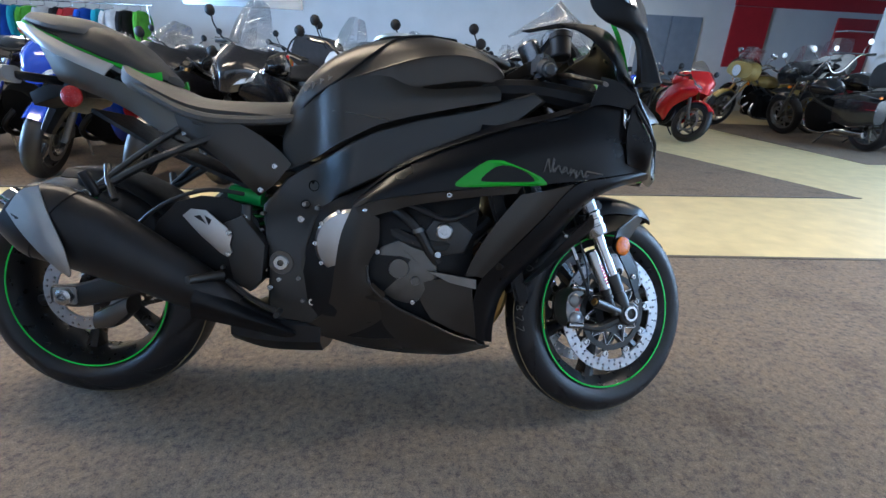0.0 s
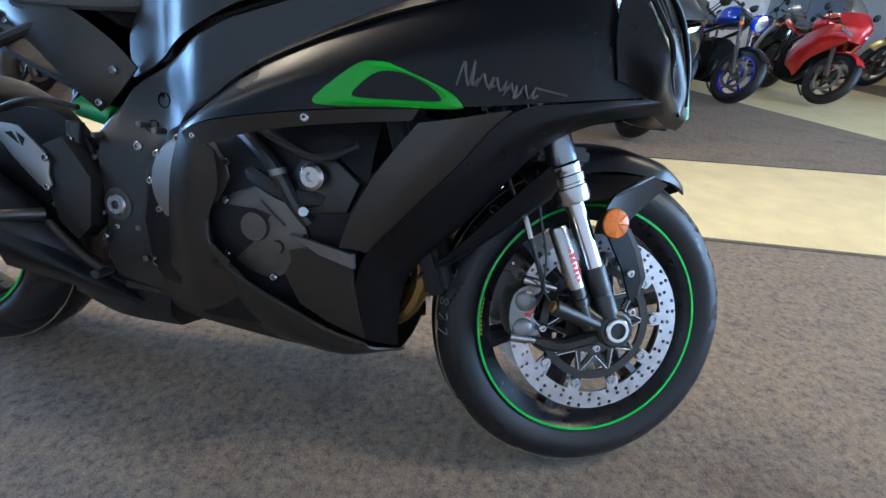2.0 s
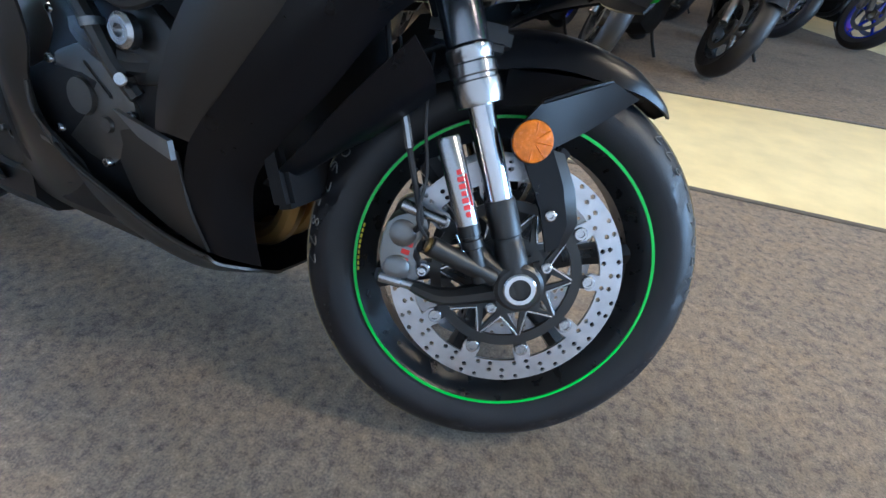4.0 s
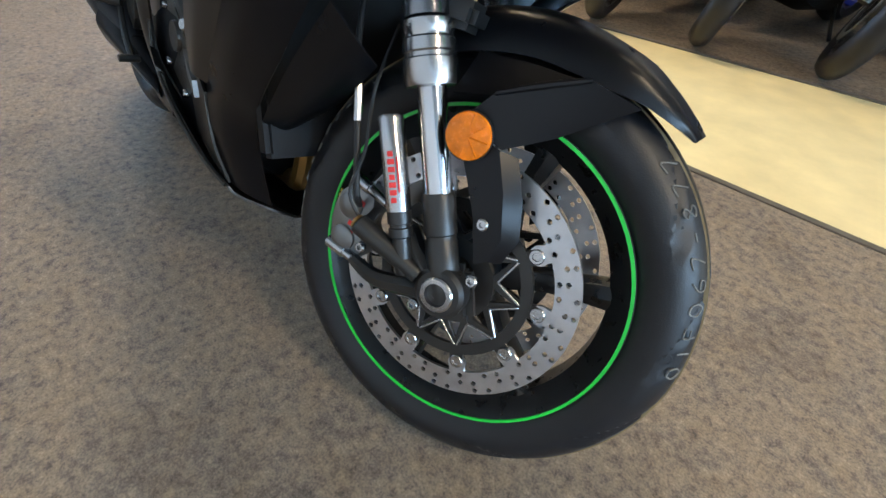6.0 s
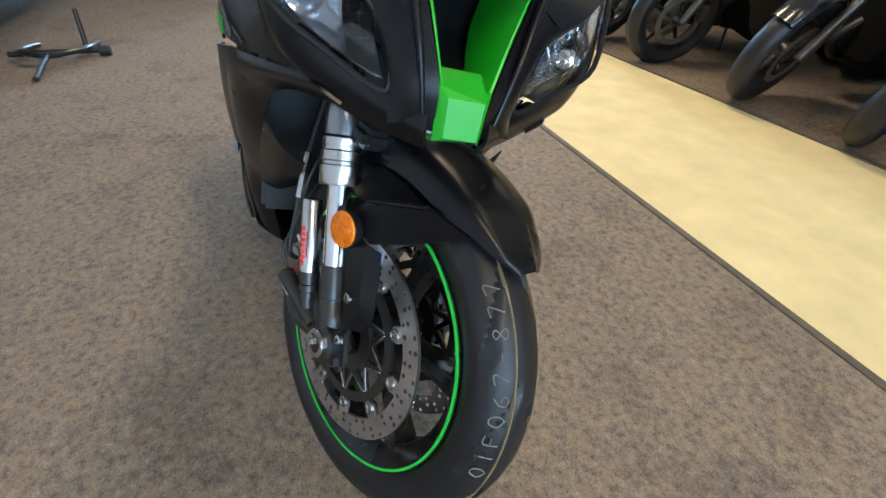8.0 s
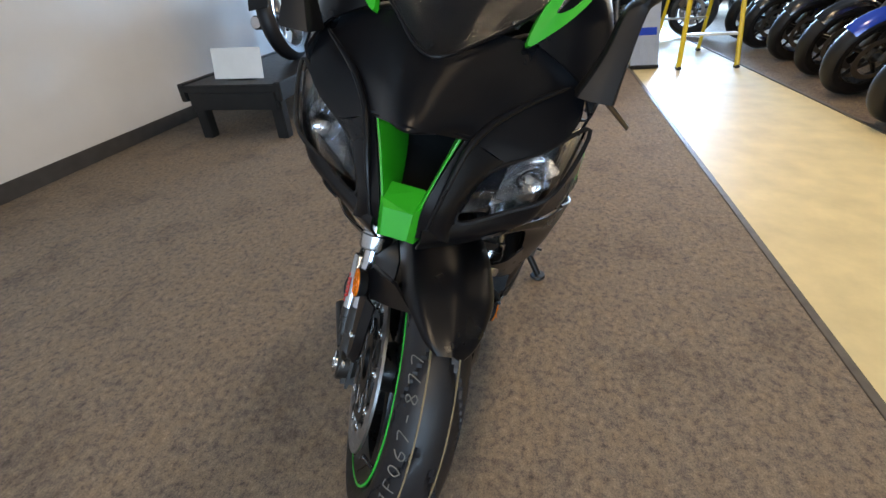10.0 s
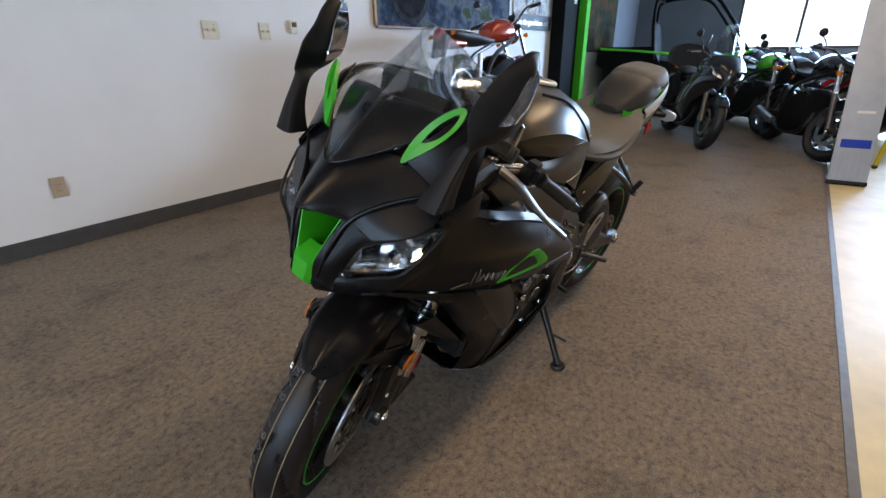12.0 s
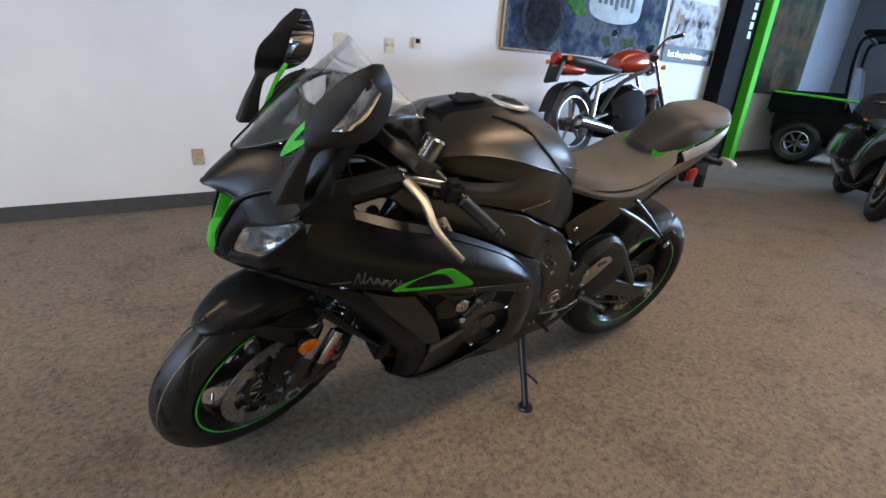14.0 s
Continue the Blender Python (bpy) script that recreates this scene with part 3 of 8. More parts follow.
def leg_point(k, s, back=0.0, out=0.0):
    """A place k metres up the fork leg of side s."""
    p = Vector((1.446, s * (0.110 + out), 0.300)) + k * SX
    return p - back * Vector((math.cos(RAKE), 0, math.sin(RAKE)))


def hero_fork():
    for s, side in ((-1, "right"), (1, "left")):
        def turn_leg(stops, n=28, back=0.0, out=0.0):
            bm = bmesh.new()
            turned([(k - stops[0][0], r) for k, r in stops], leg_point(stops[0][0], s, back, out), SX, n, bm)
            return on_fork(bm)
        leg = part("fork_leg", turn_leg([(-0.028, 0.012), (-0.022, 0.020), (0.02, 0.022), (0.030, 0.0205), (0.060, 0.0198), (0.062, 0.0185), (0.068, 0.0185), (0.070, 0.0202), (0.112, 0.0202), (0.118, 0.0185)]), FRAME, bike, "black fork foot casting")
        part("slider", turn_leg([(0.112, 0.0172), (0.245, 0.0172)]), CHROME, leg, "polished fork slider")
        part("fork_collar", turn_leg([(0.234, 0.018), (0.235, 0.0285), (0.240, 0.0300), (0.262, 0.0300), (0.264, 0.0278), (0.268, 0.0278), (0.270, 0.0296), (0.282, 0.0296), (0.284, 0.0278), (0.288, 0.0278), (0.290, 0.0288), (0.300, 0.0288), (0.302, 0.0268)]), STEEL, leg, "ringed steel fork collar")
        part("outer_tube", turn_leg([(0.304, 0.0262), (0.47, 0.0268), (0.76, 0.0268), (0.765, 0.022)]), FORKGREY, leg, "satin outer fork tube")
        part("damper_reservoir", turn_leg([(0.097, 0.0130), (0.099, 0.0152), (0.205, 0.0152), (0.2085, 0.0135)], back=0.0465, out=0.015), STEEL, leg, "silver damper cylinder with red lettering")
        part("reservoir_foot", turn_leg([(0.02, 0.010), (0.028, 0.0115), (0.066, 0.0115), (0.068, 0.0145), (0.078, 0.0145), (0.079, 0.0125), (0.083, 0.0125), (0.084, 0.0148), (0.0985, 0.0148)], back=0.0465, out=0.015), FRAME, leg)
        # red lettering on the cylinder, as plain bars
        bm = bmesh.new()
        side = Vector((0.22, s * 0.975, 0.09)).normalized()
        across = SX.cross(side).normalized()
        for i in range(7):
            c = leg_point(0.113 + i * 0.0088, s, 0.0465, 0.015) + side * 0.0150
            m = Matrix((across, side, SX)).transposed().to_4x4()
            block((0.0085 if i % 3 else 0.0065, 0.0012, 0.0062), Matrix.Translation(c) @ m, 0.0003, bm, 1)
        block((0.0022, 0.0012, 0.040), Matrix.Translation(leg_point(0.142, s, 0.0465, 0.015) + side * 0.0146 + across * 0.0075) @ m, 0.0003, bm, 1)
        part("reservoir_print", on_fork(bm), REDPRINT, leg)
        # axle clamp, axle end and pinch bolts
        ax = Vector((1.446, s * 0.108, 0.300))
        bm = turned([(0, 0.030), (0.006, 0.033), (0.034, 0.033), (0.038, 0.028)], ax - Vector((0, s * 0.016, 0)), (0, s, 0), 28)
        tube([ax + Vector((0, 0, 0)), ax + Vector((-0.045, 0, 0.02)), ax + Vector((-0.075, -s * 0.01, 0.045))], 0.017, 10, 4, radii=[0.024, 0.016, 0.013], bm=bm)
        part("axle_clamp", on_fork(bm), FRAME, leg)
        part("axle_nut", on_fork(turned([(0, 0.022), (0.006, 0.022), (0.008, 0.020), (0.008, 0.0145), (-0.004, 0.0135)], ax + Vector((0, s * 0.020, 0)), (0, s, 0), 24)), CHROME, leg, "bright hollow axle end")
        bm = bolt(ax + Vector((-0.028, s * 0.010, -0.036)), (0, s, 0), 0.008, 0.006)
        bolt(ax + Vector((0.03, s * 0.010, 0.032)), (0, s, 0), 0.008, 0.006, bm)
        part("pinch_bolt", on_fork(bm), STEEL, leg)
        bm = block((0.05, 0.026, 0.075), Matrix.Translation(ax + Vector((0.012, -s * 0.004, 0.0))) @ Matrix.Rotation(-RAKE, 4, "Y"), 0.010)
        part("clamp_block", on_fork(bm), FRAME, leg)
        # damper adjuster that points back and up from the clamp
        p0, p1 = Vector((1.412, s * 0.122, 0.305)), Vector((1.321, s * 0.138, 0.336))
        part("adjuster", on_fork(rod(p0, p1, 0.0115, 0.0135, 18)), FRAME, leg)
        part("adjuster_cap", on_fork(rod(p1, p1 + (p1 - p0).normalized() * 0.005, 0.0105, 0.0095, 18)), GOLD, leg)
        # caliper round the disc's rear edge
        outline = [(1.262, 0.348), (1.284, 0.364), (1.306, 0.366), (1.317, 0.348), (1.306, 0.326), (1.304, 0.308), (1.316, 0.292), (1.313, 0.270), (1.290, 0.260), (1.270, 0.270), (1.257, 0.306)]
        bm = prism(outline, s * 0.046, s * 0.104, 0.006, 2)
        for z in (0.337, 0.288):
            turned([(0, 0.0185), (0.004, 0.018), (0.007, 0.014), (0.0075, 0.004)], (1.284, s * 0.103, z), (0, s, 0), 22, bm)
        caliper = part("brake_caliper", on_fork(bm), CASTGREY, bike, "grey four-piston brake caliper with red lettering")
        bm = bmesh.new()
        for i in range(6):
            block((0.011 if i % 2 else 0.014, 0.0014, 0.0066), Matrix.Translation((1.2965 - 0.0016 * i, s * 0.1046, 0.346 - i * 0.0112)) @ Matrix.Rotation(radians(8), 4, "Y"), 0.0003, bm, 1)
        part("caliper_print", on_fork(bm), REDPRINT, caliper)
        bm = turned([(0, 0.006), (0.002, 0.0085), (0.030, 0.0085), (0.031, 0.0068), (0.062, 0.0068)], (1.275, s * 0.100, 0.374), (0.98, s * 0.1, -0.18), 14)
        turned([(0, 0.006), (0.002, 0.0092), (0.032, 0.0092), (0.033, 0.0075), (0.050, 0.0075)], (1.262, s * 0.102, 0.273), (0.99, s * 0.08, -0.08), 14, bm)
        part("caliper_lug", on_fork(bm), STEEL, caliper)
        part("caliper_mount", on_fork(tube([(1.308, s * 0.106, 0.269), (1.350, s * 0.108, 0.262), (1.400, s * 0.106, 0.276), (1.435, s * 0.106, 0.290)], 0.011, 8, 4, radii=[0.008, 0.012, 0.014, 0.017])), FRAME, caliper)
        bm = bolt((1.318, s * 0.108, 0.292), (0, s, 0), 0.0075, 0.006)
        part("caliper_bolt", on_fork(bm), STEEL, caliper)
        part("brake_hose", on_fork(tube([(1.300, s * 0.112, 0.346), (1.303, s * 0.130, 0.365), (1.285, s * 0.126, 0.415), (1.272, s * 0.122, 0.45), (1.260, s * 0.118, 0.483), (1.235, s * 0.105, 0.528), (1.215, s * 0.09, 0.60)], 0.0042, 8, 6)), CABLE, caliper)
        part("hose_sleeve", on_fork(tube([(1.2735, s * 0.1225, 0.446), (1.260, s * 0.118, 0.483), (1.245, s * 0.111, 0.510)], 0.0056, 8, 4)), STEEL, caliper)
        part("sensor_wire", on_fork(tube([(1.330, s * 0.128, 0.330), (1.300, s * 0.140, 0.365), (1.300, s * 0.132, 0.42), (1.285, s * 0.122, 0.49), (1.28, s * 0.10, 0.56)], 0.0022, 6, 6)), CABLE, caliper)
        # reflector on its dark bracket
        br = part("fender_stay", on_fork(facets([(1.398, s * 0.120, 0.492), (1.447, s * 0.112, 0.480), (1.470, s * 0.116, 0.440), (1.488, s * 0.117, 0.392), (1.484, s * 0.119, 0.362), (1.470, s * 0.120, 0.352), (1.448, s * 0.120, 0.405), (1.412, s * 0.121, 0.462),
                                             (1.466, s * 0.098, 0.478), (1.490, s * 0.102, 0.438), (1.505, s * 0.104, 0.395), (1.496, s * 0.106, 0.362)],
                                            [(0, 1, 2, 6, 7), (2, 3, 4, 5, 6), (1, 8, 9, 2), (2, 9, 10, 3), (3, 10, 11, 4)], 0.005)), BLACKPAINT, bike, "matte black fender stay", 20)
        part("stay_bolt", on_fork(bolt(Vector((1.463, s * 0.1195, 0.400)), (0, s, 0), 0.0075, 0.005)), STEEL, br)
        c = Vector((1.414, s * 0.116, 0.484))
        part("reflector_cup", on_fork(turned([(0, 0.022), (0.012, 0.0265), (0.016, 0.0265), (0.017, 0.024)], c, (0.12, s, 0), 28)), PLASTIC, br)
        bm = turned([(0.0165, 0.0255), (0.019, 0.0245), (0.0205, 0.018), (0.0212, 0.006)], c, (0.12, s, 0), 28)
        for i in range(8):
            a = math.pi * i / 4
            cc = c + Vector((0.12, s, 0)).normalized() * 0.0205
            tube([cc, cc + Vector((0.023 * math.cos(a), 0, 0.023 * math.sin(a)))], 0.0009, 4, 1, bm=bm)
        part("reflector", on_fork(bm), AMBER, br, "round amber reflector")


def hero_fender():
    def arc(a, r, y):
        return HUB_F + Vector((r * math.cos(a), y, r * math.sin(a)))
    rows = []
    for deg, w, lift, drop in ((55, 0.022, 0.020, 0.003), (59, 0.042, 0.022, 0.008), (66, 0.060, 0.025, 0.016), (74, 0.074, 0.028, 0.026), (90, 0.078, 0.030, 0.032), (106, 0.076, 0.028, 0.034), (124, 0.072, 0.024, 0.03)):
        a = radians(deg)
        R = 0.298 + lift
        rows.append([arc(a, R - drop * 1.5, -w), arc(a, R - drop * 0.3, -w * 0.86), arc(a, R + 0.004, -w * 0.35), arc(a, R + 0.008, 0), arc(a, R + 0.004, w * 0.35), arc(a, R - drop * 0.3, w * 0.86), arc(a, R - drop * 1.5, w)])
    fender = part("front_fender", on_fork(surf(rows, 4, 4, 0.004)), BLACKPAINT, bike, "matte black front fender")
    for s in (-1, 1):
        pts = [(1.396, s * 0.121, 0.494), (1.420, s * 0.112, 0.532), (1.503, s * 0.090, 0.575), (1.556, s * 0.058, 0.566), (1.490, s * 0.078, 0.509), (1.447, s * 0.106, 0.480),
               (1.440, s * 0.080, 0.574), (1.375, s * 0.080, 0.568), (1.372, s * 0.110, 0.520)]
        part("fender_side", on_fork(facets(pts, [(0, 1, 5), (1, 2, 4, 5), (2, 3, 4)], 0.005)), BLACKPAINT, fender, "", 20)
        part("fender_gusset", on_fork(facets([(x, y * 0.985, z - 0.003) for x, y, z in pts], [(1, 2, 6), (1, 6, 7, 8)], 0.004)), BLACKPAINT, fender, "", 20)
        part("fender_ridge", on_fork(tube([Vector(pts[1]), (Vector(pts[1]) + Vector(pts[2])) / 2 + Vector((0, s * 0.002, 0.001)), Vector(pts[2])], 0.004, 8, 4, radii=[0.003, 0.0045, 0.003])), BLACKPAINT, fender)
        part("fender_bridge", on_fork(block((0.10, 0.05, 0.03), Matrix.Translation(arc(radians(112), 0.318, s * 0.085)), 0.008)), FRAME, fender)


def hero_tank():
    def ring_at(x, wb, zb, wm, zm, zt, cut):
        full = 0.92 if x < 0.65 else 0.86 if x < 0.7 else 0.80 if x < 0.8 else 0.76
        half = [(wb, zb), (wb + 0.004, zb + (zm - cut - zb) * 0.6), (wm * 0.93, zm - cut - 0.006), (wm * 0.965, zm - cut), (wm, zm - 0.003), (wm - 0.001, zm + 0.003), (wm * full, zm + (zt - zm) * 0.62), (wm * 0.30, zt - 0.001)]
        return [(x, -w, z) for w, z in half] + [(x, w, z) for w, z in reversed(half)]
    st = [(0.545, 0.052, 0.70, 0.074, 0.755, 0.812, 0.020), (0.572, 0.066, 0.70, 0.092, 0.80, 0.872, 0.025), (0.61, 0.084, 0.70, 0.115, 0.838, 0.918, 0.030), (0.68, 0.112, 0.72, 0.146, 0.875, 0.972, 0.036), (0.78, 0.122, 0.75, 0.165, 0.905, 1.008, 0.045), (0.90, 0.130, 0.79, 0.175, 0.938, 1.020, 0.058), (1.0, 0.130, 0.83, 0.166, 0.948, 1.004, 0.050), (1.07, 0.118, 0.86, 0.142, 0.935, 0.970, 0.035), (1.10, 0.10, 0.87, 0.122, 0.915, 0.940, 0.025)]
    tank = part("fuel_tank", loft([ring_at(*s) for s in st], 2, 5), GRAPHITE, bike, "matte graphite fuel tank with knee hollows")
    # seam trims, filler cap, side lettering bars
    for s in (-1, 1):
        part("tank_seam", tube([(0.55, s * 0.078, 0.765), (0.62, s * 0.121, 0.838), (0.70, s * 0.151, 0.887), (0.775, s * 0.148, 0.945), (0.84, s * 0.118, 0.995), (0.92, s * 0.088, 1.012)], 0.0035, 6, 6), PLASTIC, tank)
        # crease is a paler tube, its highlight put into the colour
        part("tank_crease", tube([(0.684, s * 0.1525, 0.812), (0.752, s * 0.1735, 0.804), (0.825, s * 0.1775, 0.793)], 0.0016, 6, 6), LITSATIN, tank)
        bm = bmesh.new()
        for i in range(4):
            block((0.016, 0.002, 0.018), Matrix.Translation((0.612 + i * 0.022, s * (0.116 + i * 0.0075), 0.868 + 0.006 * i)) @ Matrix.Rotation(-s * radians(14), 4, "Z") @ Matrix.Rotation(s * radians(-28), 4, "X"), 0.0005, bm, 1)
        part("tank_lettering", bm, SILVERPAINT, tank, "plain silver bars where the lettering is")
    part("tank_vent", surf([[(0.865, -0.070, 1.012), (0.95, -0.075, 1.008), (1.04, -0.06, 0.985)], [(0.86, 0.0, 1.027), (0.95, 0.0, 1.024), (1.04, 0.0, 0.997)], [(0.865, 0.070, 1.012), (0.95, 0.075, 1.008), (1.04, 0.06, 0.985)]], 5, 5, 0.004), BLACKPAINT, tank)
    part("vent_slot", block((0.075, 0.055, 0.006), Matrix.Translation((0.945, 0, 1.026)) @ Matrix.Rotation(radians(6), 4, "Y"), 0.002), PLASTIC, tank)
    cx, cz = 0.818, 1.0185
    up = Vector((-0.10, 0, 1))
    cap = part("filler_cap", turned([(0, 0.060), (0.006, 0.060), (0.009, 0.056), (0.009, 0.047), (0.006, 0.045)], (cx, 0, cz - 0.002), up, 40), CAPMETAL, tank, "round aluminium filler cap")
    part("cap_lid", turned([(0.004, 0.045), (0.0085, 0.043), (0.0095, 0.030)], (cx, 0, cz - 0.002), up, 36), FRAME, cap)
    part("cap_latch", block((0.05, 0.018, 0.006), Matrix.Translation((cx, 0, cz + 0.009)) @ Matrix.Rotation(radians(-6), 4, "Y"), 0.002), STEEL, cap)


def hero_seat_tail():
    rows = [[(0.150, -0.104, 0.902), (0.14, -0.055, 0.922), (0.14, 0, 0.926), (0.14, 0.055, 0.922), (0.150, 0.104, 0.902)],
            [(0.20, -0.138, 0.868), (0.20, -0.085, 0.884), (0.20, 0, 0.886), (0.20, 0.085, 0.884), (0.20, 0.138, 0.868)],
            [(0.33, -0.142, 0.812), (0.33, -0.09, 0.838), (0.33, 0, 0.842), (0.33, 0.09, 0.838), (0.33, 0.142, 0.812)],
            [(0.46, -0.132, 0.800), (0.46, -0.085, 0.832), (0.46, 0, 0.838), (0.46, 0.085, 0.832), (0.46, 0.132, 0.800)],
            [(0.56, -0.095, 0.800), (0.56, -0.06, 0.838), (0.56, 0, 0.846), (0.56, 0.06, 0.838), (0.56, 0.095, 0.800)]]
    seat = part("rider_seat", surf(rows, 5, 5, 0.032), SEAT, bike, "grey vinyl rider seat")
    for s in (-1, 1):
        part("seat_edge", tube([(0.155, s * 0.104, 0.882), (0.22, s * 0.134, 0.842), (0.34, s * 0.143, 0.788), (0.46, s * 0.130, 0.781), (0.57, s * 0.085, 0.796)], 0.012, 8, 5, radii=[0.008, 0.013, 0.012]), SEAT, seat)
    # pillion cushion over a black pad
    def ringp(x, w, z0, z1):
        return [(x, -w, z0), (x, -w, z0 + (z1 - z0) * 0.65), (x, -w * 0.6, z1), (x, w * 0.6, z1), (x, w, z0 + (z1 - z0) * 0.65), (x, w, z0)]
    pillion = part("pillion_seat", loft([ringp(0.072, 0.060, 0.975, 1.004), ringp(0.045, 0.084, 0.970, 1.020), ringp(-0.03, 0.088, 0.980, 1.028), ringp(-0.10, 0.070, 1.002, 1.036), ringp(-0.135, 0.036, 1.012, 1.028)], 4, 5), SEAT, bike, "grey vinyl pillion seat over a black pad")
    part("pillion_pad", loft([ringp(0.225, 0.036, 0.880, 0.898), ringp(0.180, 0.066, 0.888, 0.936), ringp(0.115, 0.088, 0.908, 0.990), ringp(0.03, 0.090, 0.940, 1.008), ringp(-0.05, 0.076, 0.965, 1.008)], 4, 5), SEATBLACK, pillion)
    part("pillion_strap", tube([(0.03, -0.094, 0.965), (0.045, -0.072, 1.004), (0.05, 0, 1.012), (0.045, 0.072, 1.004), (0.03, 0.094, 0.965)], 0.006, 8, 6), SEATBLACK, pillion)
    tail = part("tail_cowl", surf([[(0.215, -0.06, 0.875), (0.10, -0.095, 0.925), (0.0, -0.098, 0.965), (-0.09, -0.085, 1.000), (-0.145, -0.035, 1.022)],
                                    [(0.215, 0, 0.88), (0.10, 0, 0.93), (0.0, 0, 0.97), (-0.09, 0, 1.005), (-0.16, 0, 1.026)],
                                    [(0.215, 0.06, 0.875), (0.10, 0.095, 0.925), (0.0, 0.098, 0.965), (-0.09, 0.085, 1.000), (-0.145, 0.035, 1.022)]], 5, 5, 0.006), PLASTIC, bike, "tapering tail with silver side panels and green trim")
    for s in (-1, 1):
        part("green_trim", surf([[(0.222, s * 0.062, 0.900), (0.190, s * 0.082, 0.893), (0.12, s * 0.093, 0.920), (0.02, s * 0.098, 0.955), (-0.09, s * 0.084, 1.000), (-0.13, s * 0.052, 1.016)],
                                 [(0.226, s * 0.066, 0.878), (0.190, s * 0.090, 0.876), (0.12, s * 0.100, 0.908), (0.02, s * 0.103, 0.947), (-0.09, s * 0.088, 0.994), (-0.135, s * 0.054, 1.011)]], 5, 4, 0.004), GREEN, tail, "lime green trim under the pillion seat")
        part("tail_side", surf([[(0.13, s * 0.104, 0.902), (0.02, s * 0.107, 0.944), (-0.08, s * 0.093, 0.990), (-0.155, s * 0.040, 1.012)],
                                [(0.12, s * 0.112, 0.888), (0.02, s * 0.114, 0.926), (-0.07, s * 0.101, 0.968), (-0.14, s * 0.047, 0.994)],
                                [(0.11, s * 0.114, 0.872), (0.02, s * 0.116, 0.908), (-0.05, s * 0.104, 0.945), (-0.12, s * 0.052, 0.974)]], 5, 4, 0.004), SILVERPAINT, tail, "silver painted tail panel")
        # lower tail strip in the lit graphite tone
        part("tail_lower", surf([[(0.30, s * 0.115, 0.800), (0.20, s * 0.116, 0.845), (0.11, s * 0.115, 0.876), (0.02, s * 0.117, 0.912), (-0.05, s * 0.103, 0.948)],
                                 [(0.31, s * 0.125, 0.760), (0.22, s * 0.120, 0.800), (0.12, s * 0.113, 0.842), (0.03, s * 0.108, 0.868), (-0.03, s * 0.092, 0.89)],
                                 [(0.33, s * 0.125, 0.715), (0.24, s * 0.118, 0.752), (0.16, s * 0.108, 0.80), (0.06, s * 0.10, 0.838), (-0.02, s * 0.085, 0.865)]], 4, 4, 0.004), LITSATIN, tail)
        part("side_cover", surf([[(0.285, s * 0.126, 0.790), (0.36, s * 0.140, 0.785), (0.45, s * 0.140, 0.772), (0.53, s * 0.128, 0.725), (0.572, s * 0.118, 0.680)],
                                 [(0.30, s * 0.132, 0.755), (0.37, s * 0.146, 0.735), (0.44, s * 0.146, 0.700), (0.50, s * 0.136, 0.655), (0.535, s * 0.124, 0.632)],
                                 [(0.315, s * 0.130, 0.735), (0.37, s * 0.140, 0.705), (0.425, s * 0.140, 0.66), (0.465, s * 0.132, 0.62), (0.490, s * 0.120, 0.595)]], 5, 4, 0.006), GRAPHITE, bike, "graphite side cover below the seat")
        bm = bolt((0.534, s * 0.128, 0.672), (0, s, 0), 0.008, 0.006)
        bolt((0.498, s * 0.128, 0.612), (0, s, 0), 0.008, 0.006, bm)
        bolt((0.312, s * 0.132, 0.742), (0, s, 0), 0.006, 0.005, bm)
        part("cover_bolt", bm, STEEL, bike)
        # pillion peg hanger: two dark bars to the peg
        hanger = part("peg_hanger", tube([(0.405, s * 0.135, 0.745), (0.25, s * 0.155, 0.675), (0.10, s * 0.165, 0.588)], 0.010, 8, 5), FRAME, bike)
        part("hanger_bar", tube([(0.30, s * 0.130, 0.755), (0.20, s * 0.15, 0.68), (0.105, s * 0.165, 0.60)], 0.008, 8, 5), FRAME, hanger)
        part("hanger_link", tube([(0.405, s * 0.135, 0.745), (0.34, s * 0.137, 0.775)], 0.008, 8, 3), FRAME, hanger)
        part("pillion_peg", rod((0.114, s * 0.170, 0.584), (0.094, s * 0.190, 0.640), 0.012, 0.010), PLASTIC, hanger)
        part("peg_bolt", rod((0.10, s * 0.155, 0.585), (0.10, s * 0.190, 0.585), 0.012), STEEL, hanger)
        # rear indicator
        ind = part("rear_indicator", tube([(-0.045, s * 0.05, 0.868), (-0.075, s * 0.10, 0.866), (-0.10, s * 0.125, 0.866)], 0.011, 8, 4), PLASTIC, bike)
        part("indicator_lens", loft([[(-0.095, s * 0.115, 0.848), (-0.095, s * 0.115, 0.884), (-0.095, s * 0.16, 0.880), (-0.095, s * 0.16, 0.852)], [(-0.12, s * 0.12, 0.85), (-0.12, s * 0.12, 0.883), (-0.12, s * 0.162, 0.879), (-0.12, s * 0.162, 0.853)], [(-0.155, s * 0.128, 0.858), (-0.155, s * 0.128, 0.872), (-0.155, s * 0.148, 0.870), (-0.155, s * 0.148, 0.860)]], 3, 4), SILVERPAINT, ind, "clear indicator lens")
        part("side_reflector", turned([(0, 0.026), (0.005, 0.026), (0.008, 0.021)], (0.027, s * 0.112, 0.822), (0, s, 0), 24), REDLENS, bike, "round red reflector")
    part("plate_hanger", tube([(0.03, 0, 0.88), (-0.05, 0, 0.865), (-0.10, 0, 0.80), (-0.135, 0, 0.74)], 0.02, 8, 4, radii=[0.05, 0.04, 0.022, 0.016]), PLASTIC, bike)
